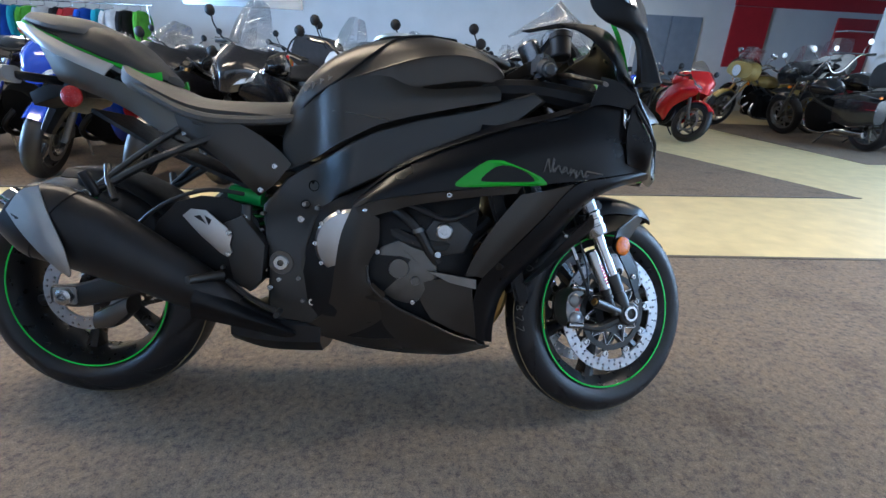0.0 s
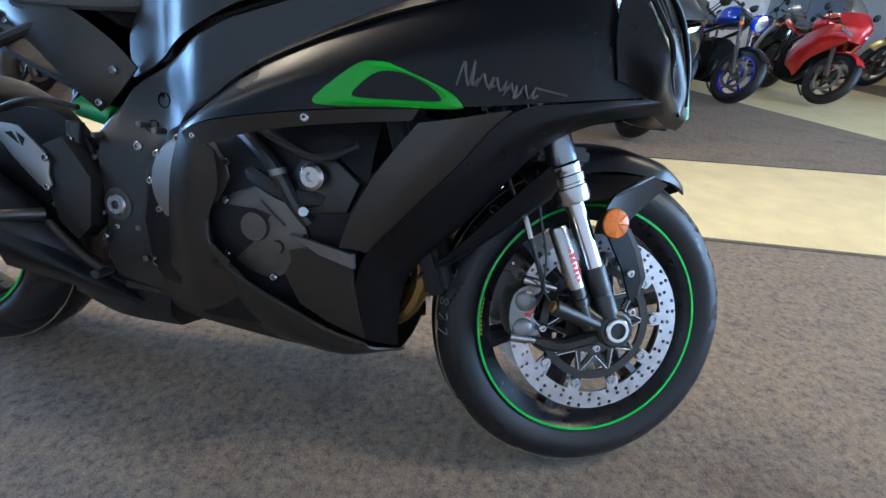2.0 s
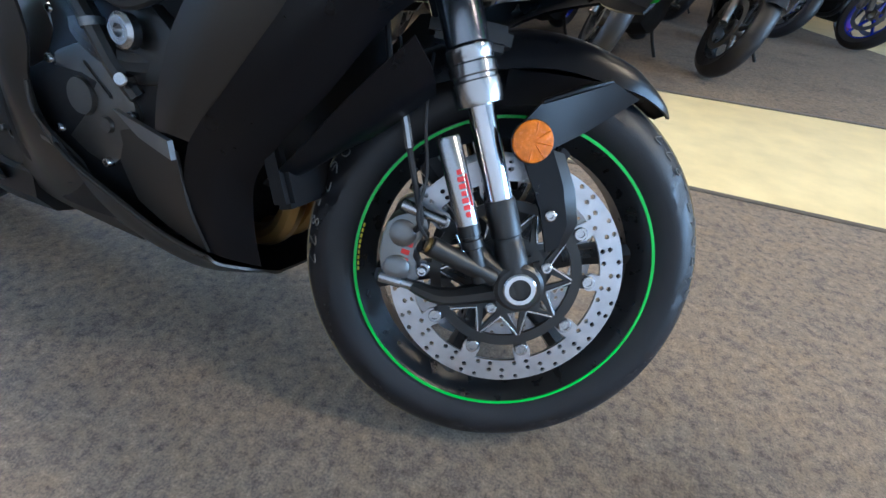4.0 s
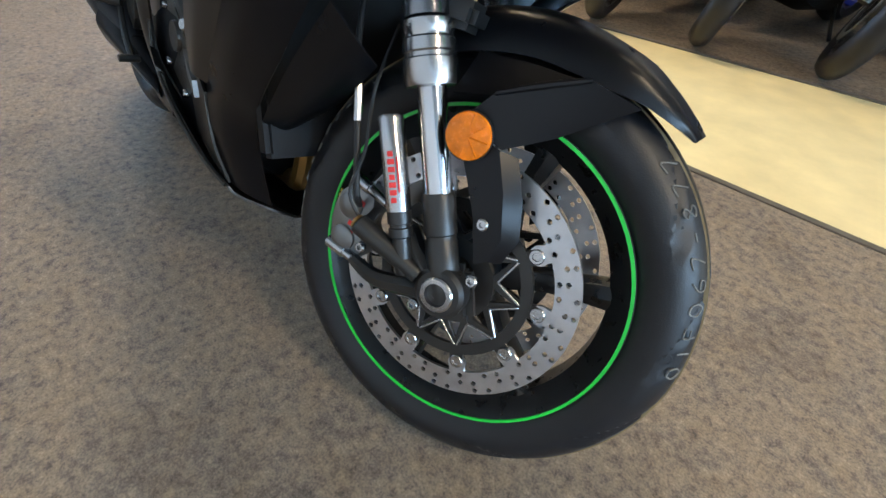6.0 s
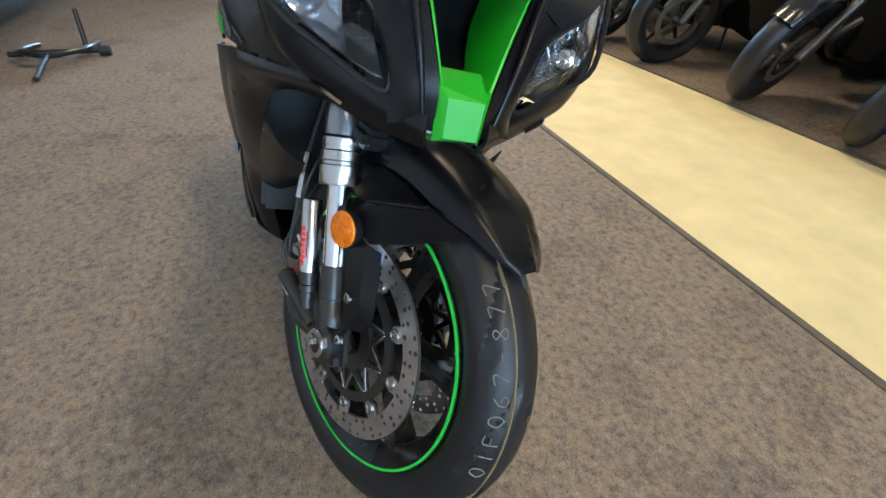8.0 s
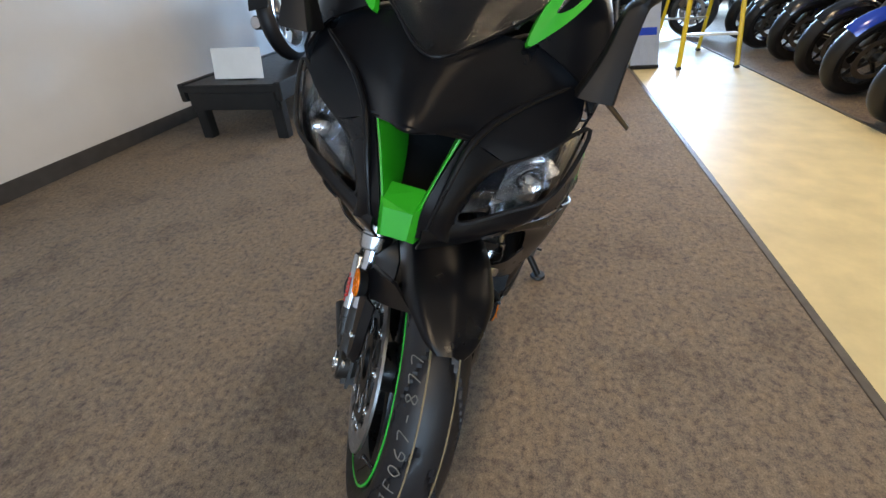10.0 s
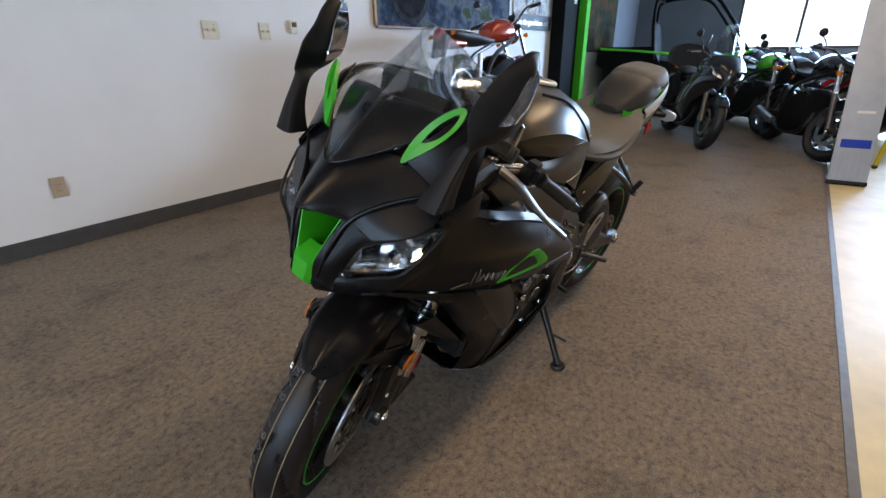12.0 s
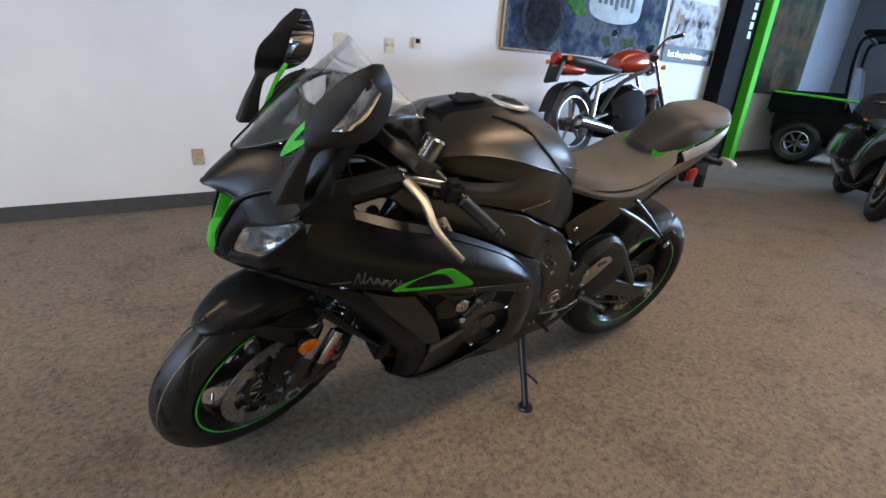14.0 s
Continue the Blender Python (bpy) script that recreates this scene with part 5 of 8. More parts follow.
def hero_nose():
    cowl = part("nose_cowl", surf([[(1.36, -0.19, 0.905), (1.396, -0.098, 0.936), (1.428, 0, 0.940), (1.396, 0.098, 0.936), (1.36, 0.19, 0.905)],
                                   [(1.40, -0.20, 0.858), (1.430, -0.100, 0.889), (1.482, 0, 0.904), (1.430, 0.100, 0.889), (1.40, 0.20, 0.858)],
                                   [(1.440, -0.175, 0.825), (1.472, -0.085, 0.842), (1.533, 0, 0.858), (1.472, 0.085, 0.842), (1.440, 0.175, 0.825)],
                                   [(1.474, -0.118, 0.800), (1.492, -0.068, 0.822), (1.548, 0, 0.840), (1.492, 0.068, 0.822), (1.474, 0.118, 0.800)]], 5, 5, 0.004), BLACKPAINT, bike, "matte black nose cowl")
    # beak lip over the intake
    part("beak_lip", tube([(1.490, -0.068, 0.827), (1.515, -0.036, 0.835), (1.546, 0, 0.838), (1.515, 0.036, 0.835), (1.490, 0.068, 0.827)], 0.004, 8, 5, radii=[0.003, 0.004, 0.0045, 0.004, 0.003]), BLACKPAINT, cowl)
    # intake depth is shallow; its shade is put into the colour
    part("intake_throat", surf([[(1.40, -0.06, 0.84), (1.40, 0, 0.845), (1.40, 0.06, 0.84)], [(1.40, -0.05, 0.76), (1.40, 0, 0.76), (1.40, 0.05, 0.76)], [(1.49, -0.026, 0.722), (1.49, 0, 0.720), (1.49, 0.026, 0.722)]], 4, 4, 0.004), HOLLOW_SHADE, cowl, "ram-air intake, its shade painted near black")
    for s in (-1, 1):
        part("intake_strip", surf([[(1.492, s * 0.060, 0.828), (1.512, s * 0.043, 0.780), (1.531, s * 0.029, 0.733)],
                                   [(1.486, s * 0.054, 0.827), (1.503, s * 0.038, 0.778), (1.524, s * 0.024, 0.731)],
                                   [(1.405, s * 0.046, 0.826), (1.42, s * 0.032, 0.772), (1.47, s * 0.020, 0.726)]], 4, 3, 0.003), GREEN, cowl, "lime green intake cheek")
        # cheek between intake and lamp, then down to the lower lip
        part("nose_cheek", surf([[(1.491, s * 0.064, 0.829), (1.513, s * 0.046, 0.780), (1.533, s * 0.031, 0.732), (1.536, s * 0.027, 0.685)],
                                 [(1.480, s * 0.096, 0.808), (1.502, s * 0.080, 0.768), (1.524, s * 0.062, 0.722), (1.526, s * 0.056, 0.685)],
                                 [(1.472, s * 0.118, 0.800), (1.486, s * 0.094, 0.768), (1.506, s * 0.074, 0.712), (1.52, s * 0.072, 0.682)]], 4, 4, 0.004), BLACKPAINT, cowl)
        # lamp: dark pan, reflector, clear cover
        pan = part("headlight", surf([[(1.468, s * 0.098, 0.770), (1.43, s * 0.150, 0.805), (1.375, s * 0.205, 0.838)],
                                      [(1.460, s * 0.090, 0.740), (1.42, s * 0.140, 0.762), (1.39, s * 0.190, 0.79)],
                                      [(1.480, s * 0.080, 0.714), (1.45, s * 0.135, 0.735), (1.43, s * 0.186, 0.762)]], 4, 4, 0.003), REFLECTOR, bike, "slanted headlight under a clear cover")
        part("lamp_bezel", surf([[(1.476, s * 0.095, 0.772), (1.455, s * 0.125, 0.792)], [(1.474, s * 0.086, 0.742), (1.450, s * 0.118, 0.752)], [(1.490, s * 0.076, 0.716), (1.470, s * 0.112, 0.726)]], 3, 3, 0.002), TINT, pan, "dark inner lamp bezel")
        for x0, y0, x1, y1, zt, zb, tilt in ((1.452, 0.118, 1.436, 0.142, 0.790, 0.742, 0.010), (1.440, 0.143, 1.428, 0.160, 0.800, 0.748, -0.008), (1.432, 0.161, 1.418, 0.176, 0.810, 0.758, 0.008), (1.420, 0.177, 1.408, 0.194, 0.822, 0.770, -0.006)):
            bm = facets([(x0 - 0.010, s * y0, zt), (x1 - 0.012, s * y1, zt + 0.009), (x1 - 0.022 + tilt, s * (y1 - 0.004), (zt + zb) / 2 + 0.004), (x0 - 0.020 - tilt, s * (y0 - 0.004), (zt + zb) / 2), (x1 + 0.006, s * y1, zb + 0.010), (x0 + 0.008, s * y0, zb)],
                        [(0, 1, 2, 3), (3, 2, 4, 5)], 0.002)
            part("lamp_facet", bm, REFLECTOR, pan, "bright reflector facet", 15)
        part("lamp_bowl", turned([(0, 0.006), (0.004, 0.012), (0.012, 0.019), (0.016, 0.020), (0.015, 0.018), (0.010, 0.014), (0.004, 0.008), (0.003, 0.003)], (1.430, s * 0.152, 0.772), (0.9, s * 0.35, -0.05), 28), CHROME, pan, "bright reflector bowl")
        part("lamp_bulb", turned([(0, 0.004), (0.010, 0.006), (0.014, 0.003)], (1.436, s * 0.154, 0.772), (0.9, s * 0.35, -0.05), 14), SILVERPAINT, pan)
        part("lamp_cover", surf([[(1.484, s * 0.094, 0.776), (1.446, s * 0.160, 0.814), (1.396, s * 0.216, 0.844)],
                                 [(1.500, s * 0.084, 0.745), (1.470, s * 0.155, 0.772), (1.425, s * 0.205, 0.800)],
                                 [(1.498, s * 0.070, 0.718), (1.478, s * 0.140, 0.738), (1.458, s * 0.192, 0.768)]], 5, 5, 0.002), LENS, pan, "clear headlight cover")
        part("lamp_rim", tube([(1.484, s * 0.094, 0.776), (1.446, s * 0.160, 0.815), (1.396, s * 0.217, 0.845), (1.458, s * 0.193, 0.768), (1.478, s * 0.140, 0.733), (1.506, s * 0.075, 0.710)], 0.0035, 6, 5, closed=True), PLASTIC, pan)
        # lower lip under the lamp
        part("lower_lip", surf([[(1.537, s * 0.036, 0.700), (1.508, s * 0.076, 0.708), (1.478, s * 0.142, 0.731), (1.455, s * 0.190, 0.762), (1.39, s * 0.214, 0.842)],
                                [(1.540, s * 0.036, 0.680), (1.512, s * 0.078, 0.690), (1.478, s * 0.140, 0.706), (1.450, s * 0.180, 0.722), (1.385, s * 0.208, 0.78)],
                                [(1.530, s * 0.030, 0.662), (1.502, s * 0.070, 0.665), (1.470, s * 0.120, 0.676), (1.452, s * 0.155, 0.698), (1.40, s * 0.190, 0.715)]], 5, 4, 0.004), BLACKPAINT, cowl)
        # side sheet from lamp and cowl back to the cockpit
        part("cowl_side", surf([[(1.407, s * 0.106, 0.942), (1.375, s * 0.140, 0.990), (1.32, s * 0.162, 1.026), (1.23, s * 0.162, 1.034), (1.135, s * 0.126, 1.024)],
                                [(1.395, s * 0.180, 0.905), (1.358, s * 0.202, 0.938), (1.325, s * 0.198, 0.985), (1.24, s * 0.172, 1.026), (1.142, s * 0.130, 1.022)],
                                [(1.400, s * 0.212, 0.862), (1.350, s * 0.222, 0.892), (1.330, s * 0.216, 0.945), (1.25, s * 0.180, 1.018), (1.150, s * 0.136, 1.020)]], 5, 5, 0.004), BLACKPAINT, cowl)
        part("cowl_flank", surf([[(1.402, s * 0.212, 0.866), (1.365, s * 0.220, 0.888), (1.34, s * 0.222, 0.898), (1.31, s * 0.220, 0.905)],
                                 [(1.40, s * 0.205, 0.835), (1.36, s * 0.214, 0.842), (1.32, s * 0.216, 0.845), (1.29, s * 0.212, 0.840)]], 5, 3, 0.004), BLACKPAINT, cowl)
        part("cowl_crease", tube([(1.535, s * 0.041, 0.700), (1.520, s * 0.056, 0.765), (1.492, s * 0.074, 0.824), (1.450, s * 0.112, 0.862), (1.405, s * 0.172, 0.896)], 0.004, 10, 6, radii=[0.002, 0.004, 0.005, 0.005, 0.002]), BLACKPAINT, cowl)
        # green fin with its slot
        loop = lambda L, lift: [(x + lift * 0.75, s * (y + lift * 0.45), z + lift * 0.5) for x, y, z in L]
        outer = [(1.409, 0.104, 0.932), (1.398, 0.106, 0.958), (1.385, 0.116, 0.985), (1.366, 0.136, 1.016), (1.343, 0.160, 1.038), (1.338, 0.174, 1.034), (1.356, 0.172, 1.006), (1.378, 0.152, 0.974), (1.399, 0.124, 0.946)]
        inner = [(1.388, 0.128, 0.974), (1.383, 0.130, 0.982), (1.377, 0.134, 0.992), (1.364, 0.146, 1.011), (1.348, 0.162, 1.027), (1.347, 0.167, 1.024), (1.359, 0.163, 1.005), (1.373, 0.149, 0.985), (1.384, 0.135, 0.975)]
        o1, o2 = cr(loop(outer, 0.004), 4, True), cr(loop(outer, -0.004), 4, True)
        i1, i2 = cr(loop(inner, 0.003), 4, True), cr(loop(inner, -0.004), 4, True)
        bm = bmesh.new()
        skin(bm, [o2, o1, i1, i2], False, True)
        part("green_fin", bm, GREEN, cowl, "lime green winglet frame with an open slot")
        part("screen_bolt", bolt((1.403, s * 0.083, 0.952), (0.5, s * 0.3, 0.8), 0.006, 0.004), STEEL, cowl)
        # cockpit air tube and inner panel
        part("inner_panel", surf([[(1.24, s * 0.222, 0.815), (1.14, s * 0.208, 0.792), (1.04, s * 0.206, 0.768)], [(1.26, s * 0.15, 0.80), (1.15, s * 0.14, 0.80), (1.05, s * 0.16, 0.80)]], 4, 4, 0.004), BLACKPAINT, cowl)
        part("cockpit_duct", tube([(1.42, s * 0.12, 0.84), (1.30, s * 0.14, 0.86), (1.18, s * 0.13, 0.88), (1.05, s * 0.11, 0.88)], 0.03, 10, 4), PLASTIC, cowl)
    pts = []
    for q in (-1, 1):
        pts += [(1.500, q * 0.025, 0.742), (1.530, q * 0.030, 0.732), (1.541, q * 0.021, 0.723), (1.549, q * 0.019, 0.684), (1.539, q * 0.027, 0.676), (1.518, q * 0.029, 0.672)]
    part("chin_block", facets(pts, [(0, 1, 2, 8, 7, 6), (2, 3, 9, 8), (1, 4, 3, 2), (8, 9, 10, 7), (3, 4, 5, 11, 10, 9)], 0.004), GREEN, cowl, "lime green chin piece", 12)
    # windscreen and the dark dash below
    screen = part("windscreen", surf([[(1.300, -0.158, 1.034), (1.372, -0.122, 0.985), (1.434, -0.062, 0.940), (1.484, 0, 0.911), (1.434, 0.062, 0.940), (1.372, 0.122, 0.985), (1.300, 0.158, 1.034)],
                                      [(1.205, -0.150, 1.036), (1.285, -0.108, 1.042), (1.345, -0.055, 1.034), (1.368, 0, 1.028), (1.345, 0.055, 1.034), (1.285, 0.108, 1.042), (1.205, 0.150, 1.036)],
                                      [(1.105, -0.112, 1.012), (1.18, -0.085, 1.070), (1.235, -0.045, 1.118), (1.252, 0, 1.140), (1.235, 0.045, 1.118), (1.18, 0.085, 1.070), (1.105, 0.112, 1.012)]], 5, 6, 0.002), GLASS, bike, "clear curved windscreen")
    screen.visible_shadow = False
    part("screen_trim", tube([(1.300, -0.159, 1.034), (1.372, -0.123, 0.985), (1.434, -0.063, 0.940), (1.486, 0, 0.911), (1.434, 0.063, 0.940), (1.372, 0.123, 0.985), (1.300, 0.159, 1.034)], 0.0024, 8, 6), BLACKPAINT, screen)
    part("screen_edge", tube([(1.105, -0.112, 1.012), (1.18, -0.085, 1.070), (1.235, -0.045, 1.118), (1.252, 0, 1.140), (1.235, 0.045, 1.118), (1.18, 0.085, 1.070), (1.105, 0.112, 1.012)], 0.0018, 6, 5), LENS, screen)
    part("dash_panel", surf([[(1.405, -0.088, 0.952), (1.440, -0.048, 0.930), (1.474, 0, 0.910), (1.440, 0.048, 0.930), (1.405, 0.088, 0.952)], [(1.355, -0.118, 0.988), (1.385, -0.062, 0.982), (1.405, 0, 0.974), (1.385, 0.062, 0.982), (1.355, 0.118, 0.988)], [(1.318, -0.130, 1.010), (1.338, -0.066, 1.018), (1.350, 0, 1.016), (1.338, 0.066, 1.018), (1.318, 0.130, 1.010)], [(1.308, -0.132, 0.995), (1.322, -0.066, 1.002), (1.330, 0, 1.002), (1.322, 0.066, 1.002), (1.308, 0.132, 0.995)]], 5, 5, 0.004), BLACKPAINT, cowl, "smooth black cowl panel under the screen")
    dash = part("instrument_panel", block((0.04, 0.17, 0.085), Matrix.Translation((1.255, 0, 1.0)) @ Matrix.Rotation(radians(-32), 4, "Y"), 0.012), PLASTIC, bike, "black instrument panel")
    part("dial_glass", block((0.004, 0.15, 0.06), Matrix.Translation((1.235, 0, 1.010)) @ Matrix.Rotation(radians(-32), 4, "Y"), 0.002), TINT, dash)
    # mirrors on curved arms: a deep shell, glass on the inner face, a clear indicator on the outer one
    for s in (-1, 1):
        def level(z, xr, xg, xf, bulge=0.022):
            yr = 0.240
            yg = yr - 0.42 * (xg - xr)
            ym = yr + bulge
            return [(xr, s * yr, z), ((xr + xg) / 2, s * ((yr + yg) / 2 + 0.001), z), (xg, s * yg, z), (xf, s * (yg + 0.004), z), (xf + 0.003, s * (yg + 0.014), z), ((xr + xf) / 2 + 0.01, s * ym, z), (xr + 0.004, s * (yr + 0.008), z)]
        def arm(x0, x1, y0, y1, z):
            xm, ym = (x0 + x1) / 2, (y0 + y1) / 2
            return [(x0, s * ym, z), (x0 + 0.003, s * y0, z), (xm, s * y0, z), (x1, s * (y0 + 0.003), z), (x1, s * y1, z), (xm, s * y1, z), (x0, s * y1, z)]
        rows = [(1.040, 1.272, 1.338, 1.388), (1.065, 1.262, 1.330, 1.378), (1.095, 1.258, 1.322, 1.352), (1.122, 1.262, 1.305, 1.328)]
        body = loft([arm(1.398, 1.446, 0.180, 0.226, 0.895), arm(1.392, 1.424, 0.198, 0.228, 0.945), arm(1.372, 1.398, 0.208, 0.232, 0.995), [(x, y, z + (1.36 - x) * 0.06) for x, y, z in level(1.012, 1.300, 1.345, 1.392, 0.012)]] + [level(*r) for r in rows] + [level(1.146, 1.276, 1.284, 1.296, 0.006)], 3, 4)
        mir = part("mirror", body, PLASTIC, bike, "black mirror on a curved arm with a clear indicator")
        face = [(1.026, 1.290, 1.336)] + [r[:3] for r in rows] + [(1.138, 1.270, 1.290)]
        strip = [[(x0 + 0.003, s * (0.240 - 0.42 * 0.003 - 0.003), z), (x1 - 0.004, s * (0.240 - 0.42 * (x1 - x0 - 0.004) - 0.003), z)] for z, x0, x1 in face]
        part("mirror_glass", surf(strip, 3, 4, 0.002), MIRROR, mir, "silvered mirror glass")
        part("mirror_indicator", surf([[(1.362, s * 0.256, 1.040), (1.338, s * 0.263, 1.076), (1.302, s * 0.260, 1.128)], [(1.345, s * 0.267, 1.044), (1.318, s * 0.270, 1.072), (1.290, s * 0.264, 1.112)], [(1.334, s * 0.2685, 1.046), (1.306, s * 0.2690, 1.071), (1.285, s * 0.2630, 1.105)]], 5, 4, 0.004), REFLECTOR, mir, "clear faceted indicator")


LEVER = [(1.212, 0.132, 0.914), (1.204, 0.185, 0.894), (1.214, 0.250, 0.862), (1.194, 0.322, 0.827)]


def hero_bars():
    clamp = part("triple_clamp", on_fork(prism([(-0.045, -0.14), (0.045, -0.13), (0.06, -0.06), (0.05, 0), (0.06, 0.06), (0.045, 0.13), (-0.045, 0.14), (-0.06, 0)], -0.015, 0.015, 0.006, 2)), FRAME, bike)
    clamp.data.transform(TURNED @ Matrix.Translation(leg_point(0.70, 0)) @ Matrix.Rotation(-RAKE, 4, "Y") @ Matrix.Rotation(radians(90), 4, "X") @ TURNED.inverted())
    part("lower_clamp", on_fork(block((0.09, 0.27, 0.045), Matrix.Translation(leg_point(0.47, 0)) @ Matrix.Rotation(-RAKE, 4, "Y"), 0.012)), FRAME, bike)
    for s in (-1, 1):
        # bars in their straight-ahead place, turned with the fork
        a = Vector((1.142, s * 0.125, 0.930))
        b = Vector((1.122, s * 0.185, 0.903))
        e = Vector((1.063, s * 0.305, 0.846))
        bar = part("clip_on_bar", on_fork(rod(a, e, 0.011)), FRAME, bike, "black clip-on handlebar")
        part("grip", on_fork(turned([(0, 0.017), (0.006, 0.0185), (0.012, 0.0155), (0.100, 0.0150), (0.106, 0.0165), (0.108, 0.012)], b + (e - b) * 0.24, e - b, 20)), CABLE, bar, "black ribbed rubber grip")
        part("bar_end", on_fork(rod(e, e + (e - b).normalized() * 0.020, 0.013, 0.011, 16)), FRAME, bar)
        part("switch_block", on_fork(block((0.05, 0.048, 0.055), Matrix.Translation(b + (e - b) * 0.03) @ Matrix.Rotation(s * radians(-20), 4, "Z"), 0.012)), PLASTIC, bar)
        part("bar_clamp", on_fork(turned([(0, 0.036), (0.03, 0.036)], leg_point(0.68, s), SX, 24)), FRAME, bar)
        lv = Vector(LEVER[0]) * 1
        lv.y *= s
        tip = Vector((LEVER[3][0], s * LEVER[3][1], LEVER[3][2]))
        rings = []
        for (x, y, z), w, h in zip(LEVER, (0.011, 0.012, 0.008, 0.006), (0.007, 0.006, 0.005, 0.004)):
            c = Vector((x, s * y, z))
            rings.append([c + Vector((dw, 0, dh)) for dw, dh in ((-w, -h), (w, -h), (w, h), (-w, h))])
        lever = part("hand_lever", on_fork(loft(rings, 3, 6)), BRONZED if s > 0 else FRAME, bike, "slim bronzed hand lever" if s > 0 else "black hand lever")
        part("lever_perch", on_fork(rod(b + Vector((0.0, -s * 0.015, 0.0)), lv + Vector((0, -s * 0.022, 0)), 0.014, 0.011)), STEEL if s > 0 else FRAME, lever)
        part("lever_adjuster", on_fork(turned([(0, 0.012), (0.010, 0.014), (0.014, 0.010)], lv + Vector((-0.01, -s * 0.028, 0.006)), (0, 0, 1), 16)), STEEL, lever)
        part("control_cable", on_fork(tube([lv + Vector((0.0, -s * 0.03, 0)), lv + Vector((0.05, -s * 0.10, 0.015)), lv + Vector((0.06, -s * 0.17, -0.05)), Vector((1.18, s * 0.03, 0.80))], 0.0042, 8, 6)), CABLE, lever)
    part("brake_reservoir", on_fork(turned([(0, 0.022), (0.004, 0.025), (0.045, 0.026), (0.046, 0.028), (0.06, 0.028), (0.063, 0.024)], Vector((1.19, -0.16, 0.945)), (0, 0, 1), 24)), PLASTIC, bike, "dark brake fluid reservoir")
    part("ignition_cover", on_fork(turned([(0, 0.03), (0.02, 0.028), (0.025, 0.02)], leg_point(0.71, 0), SX, 24)), PLASTIC, bike)
    part("steering_damper", rod((1.02, -0.06, 0.985), (1.13, 0.07, 0.985), 0.013), FRAME, bike)


def hero_rear():
    # swingarm
    for s in (-1, 1):
        arm = loft([[(0.57, s * 0.085, 0.395), (0.57, s * 0.128, 0.395), (0.57, s * 0.128, 0.470), (0.57, s * 0.085, 0.470)],
                    [(0.40, s * 0.105, 0.385), (0.40, s * 0.148, 0.385), (0.40, s * 0.148, 0.455 + 0.06), (0.40, s * 0.105, 0.455 + 0.06)],
                    [(0.22, s * 0.112, 0.345), (0.22, s * 0.145, 0.345), (0.22, s * 0.145, 0.415), (0.22, s * 0.112, 0.415)],
                    [(0.03, s * 0.112, 0.292), (0.03, s * 0.14, 0.292), (0.03, s * 0.14, 0.345), (0.03, s * 0.112, 0.345)],
                    [(-0.045, s * 0.112, 0.298), (-0.045, s * 0.14, 0.298), (-0.045, s * 0.14, 0.338), (-0.045, s * 0.112, 0.338)]], 3, 5)
        sw = part("swingarm_side", arm, FRAME, bike, "black aluminium swingarm")
        if s > 0:
            part("swingarm_brace", tube([(0.50, 0.118, 0.46), (0.40, 0.13, 0.585), (0.30, 0.13, 0.58), (0.10, 0.126, 0.37)], 0.02, 8, 6, radii=[0.028, 0.03, 0.024, 0.018]), FRAME, sw)
        part("axle_block", block((0.06, 0.012, 0.045), Matrix.Translation((-0.005, s * 0.145, 0.318)), 0.004), ALU, sw)
        part("rear_axle_nut", turned([(0, 0.022), (0.014, 0.021), (0.017, 0.016), (0.017, 0.009), (0.010, 0.008)], (0, s * 0.148, 0.318), (0, s, 0), 20), STEEL, sw)
    part("swingarm_bridge", block((0.10, 0.20, 0.09), Matrix.Translation((0.46, 0, 0.46)), 0.02), FRAME, bike)
    # black heel guard and the many small fixings behind the frame's right side
    for s in (-1, 1):
        guard = part("heel_guard", prism([(0.225, 0.468), (0.299, 0.575), (0.422, 0.590), (0.500, 0.535), (0.515, 0.386), (0.40, 0.362), (0.300, 0.395)], s * 0.150, s * 0.156, 0.002, 2), PLASTIC, bike, "black heel guard behind the foot peg")
        for x, z in ((0.512, 0.515), (0.511, 0.466), (0.521, 0.412), (0.443, 0.348), (0.514, 0.555), (0.411, 0.414), (0.481, 0.453)):
            part("guard_bolt", rod((x, s * 0.140, z), (x, s * 0.166, z), 0.0058, 0.005, 10), CASTGREY, guard)
        for x, z in ((0.621, 0.583), (0.605, 0.395), (0.616, 0.338), (0.652, 0.575)):
            part("engine_bolt", rod((x, s * 0.150, z), (x, s * 0.176, z), 0.0062, 0.0055, 12), CASTGREY, bike)
    # hugger over the rear tyre
    rows = []
    for deg in (152, 135, 115, 95, 75, 55, 35):
        a = radians(deg)
        R = 0.336
        rows.append([HUB_R + Vector((R * math.cos(a) - 0.0, y, R * math.sin(a) - d)) for y, d in ((-0.098, 0.03), (-0.07, 0.006), (0, 0), (0.07, 0.006), (0.098, 0.03))])
    rows = rows[3:]
    part("hugger", surf(rows, 4, 4, 0.004), PLASTIC, bike, "black rear hugger")
    # shock with green spring
    bm = bmesh.new()
    p0, p1 = Vector((0.46, -0.01, 0.44)), Vector((0.42, -0.02, 0.66))
    d = p1 - p0
    hel = [p0 + d * (0.15 + 0.7 * i / 60) + 0.034 * Vector((math.cos(i * 0.72), math.sin(i * 0.72), 0)) for i in range(61)]
    tube(hel, 0.006, 6, 2, bm=bm)
    shock = part("rear_shock", rod(p0, p1, 0.02, 0.018), DARKMETAL, bike, "rear shock with a green spring")
    part("shock_spring", bm, SPRING, shock)
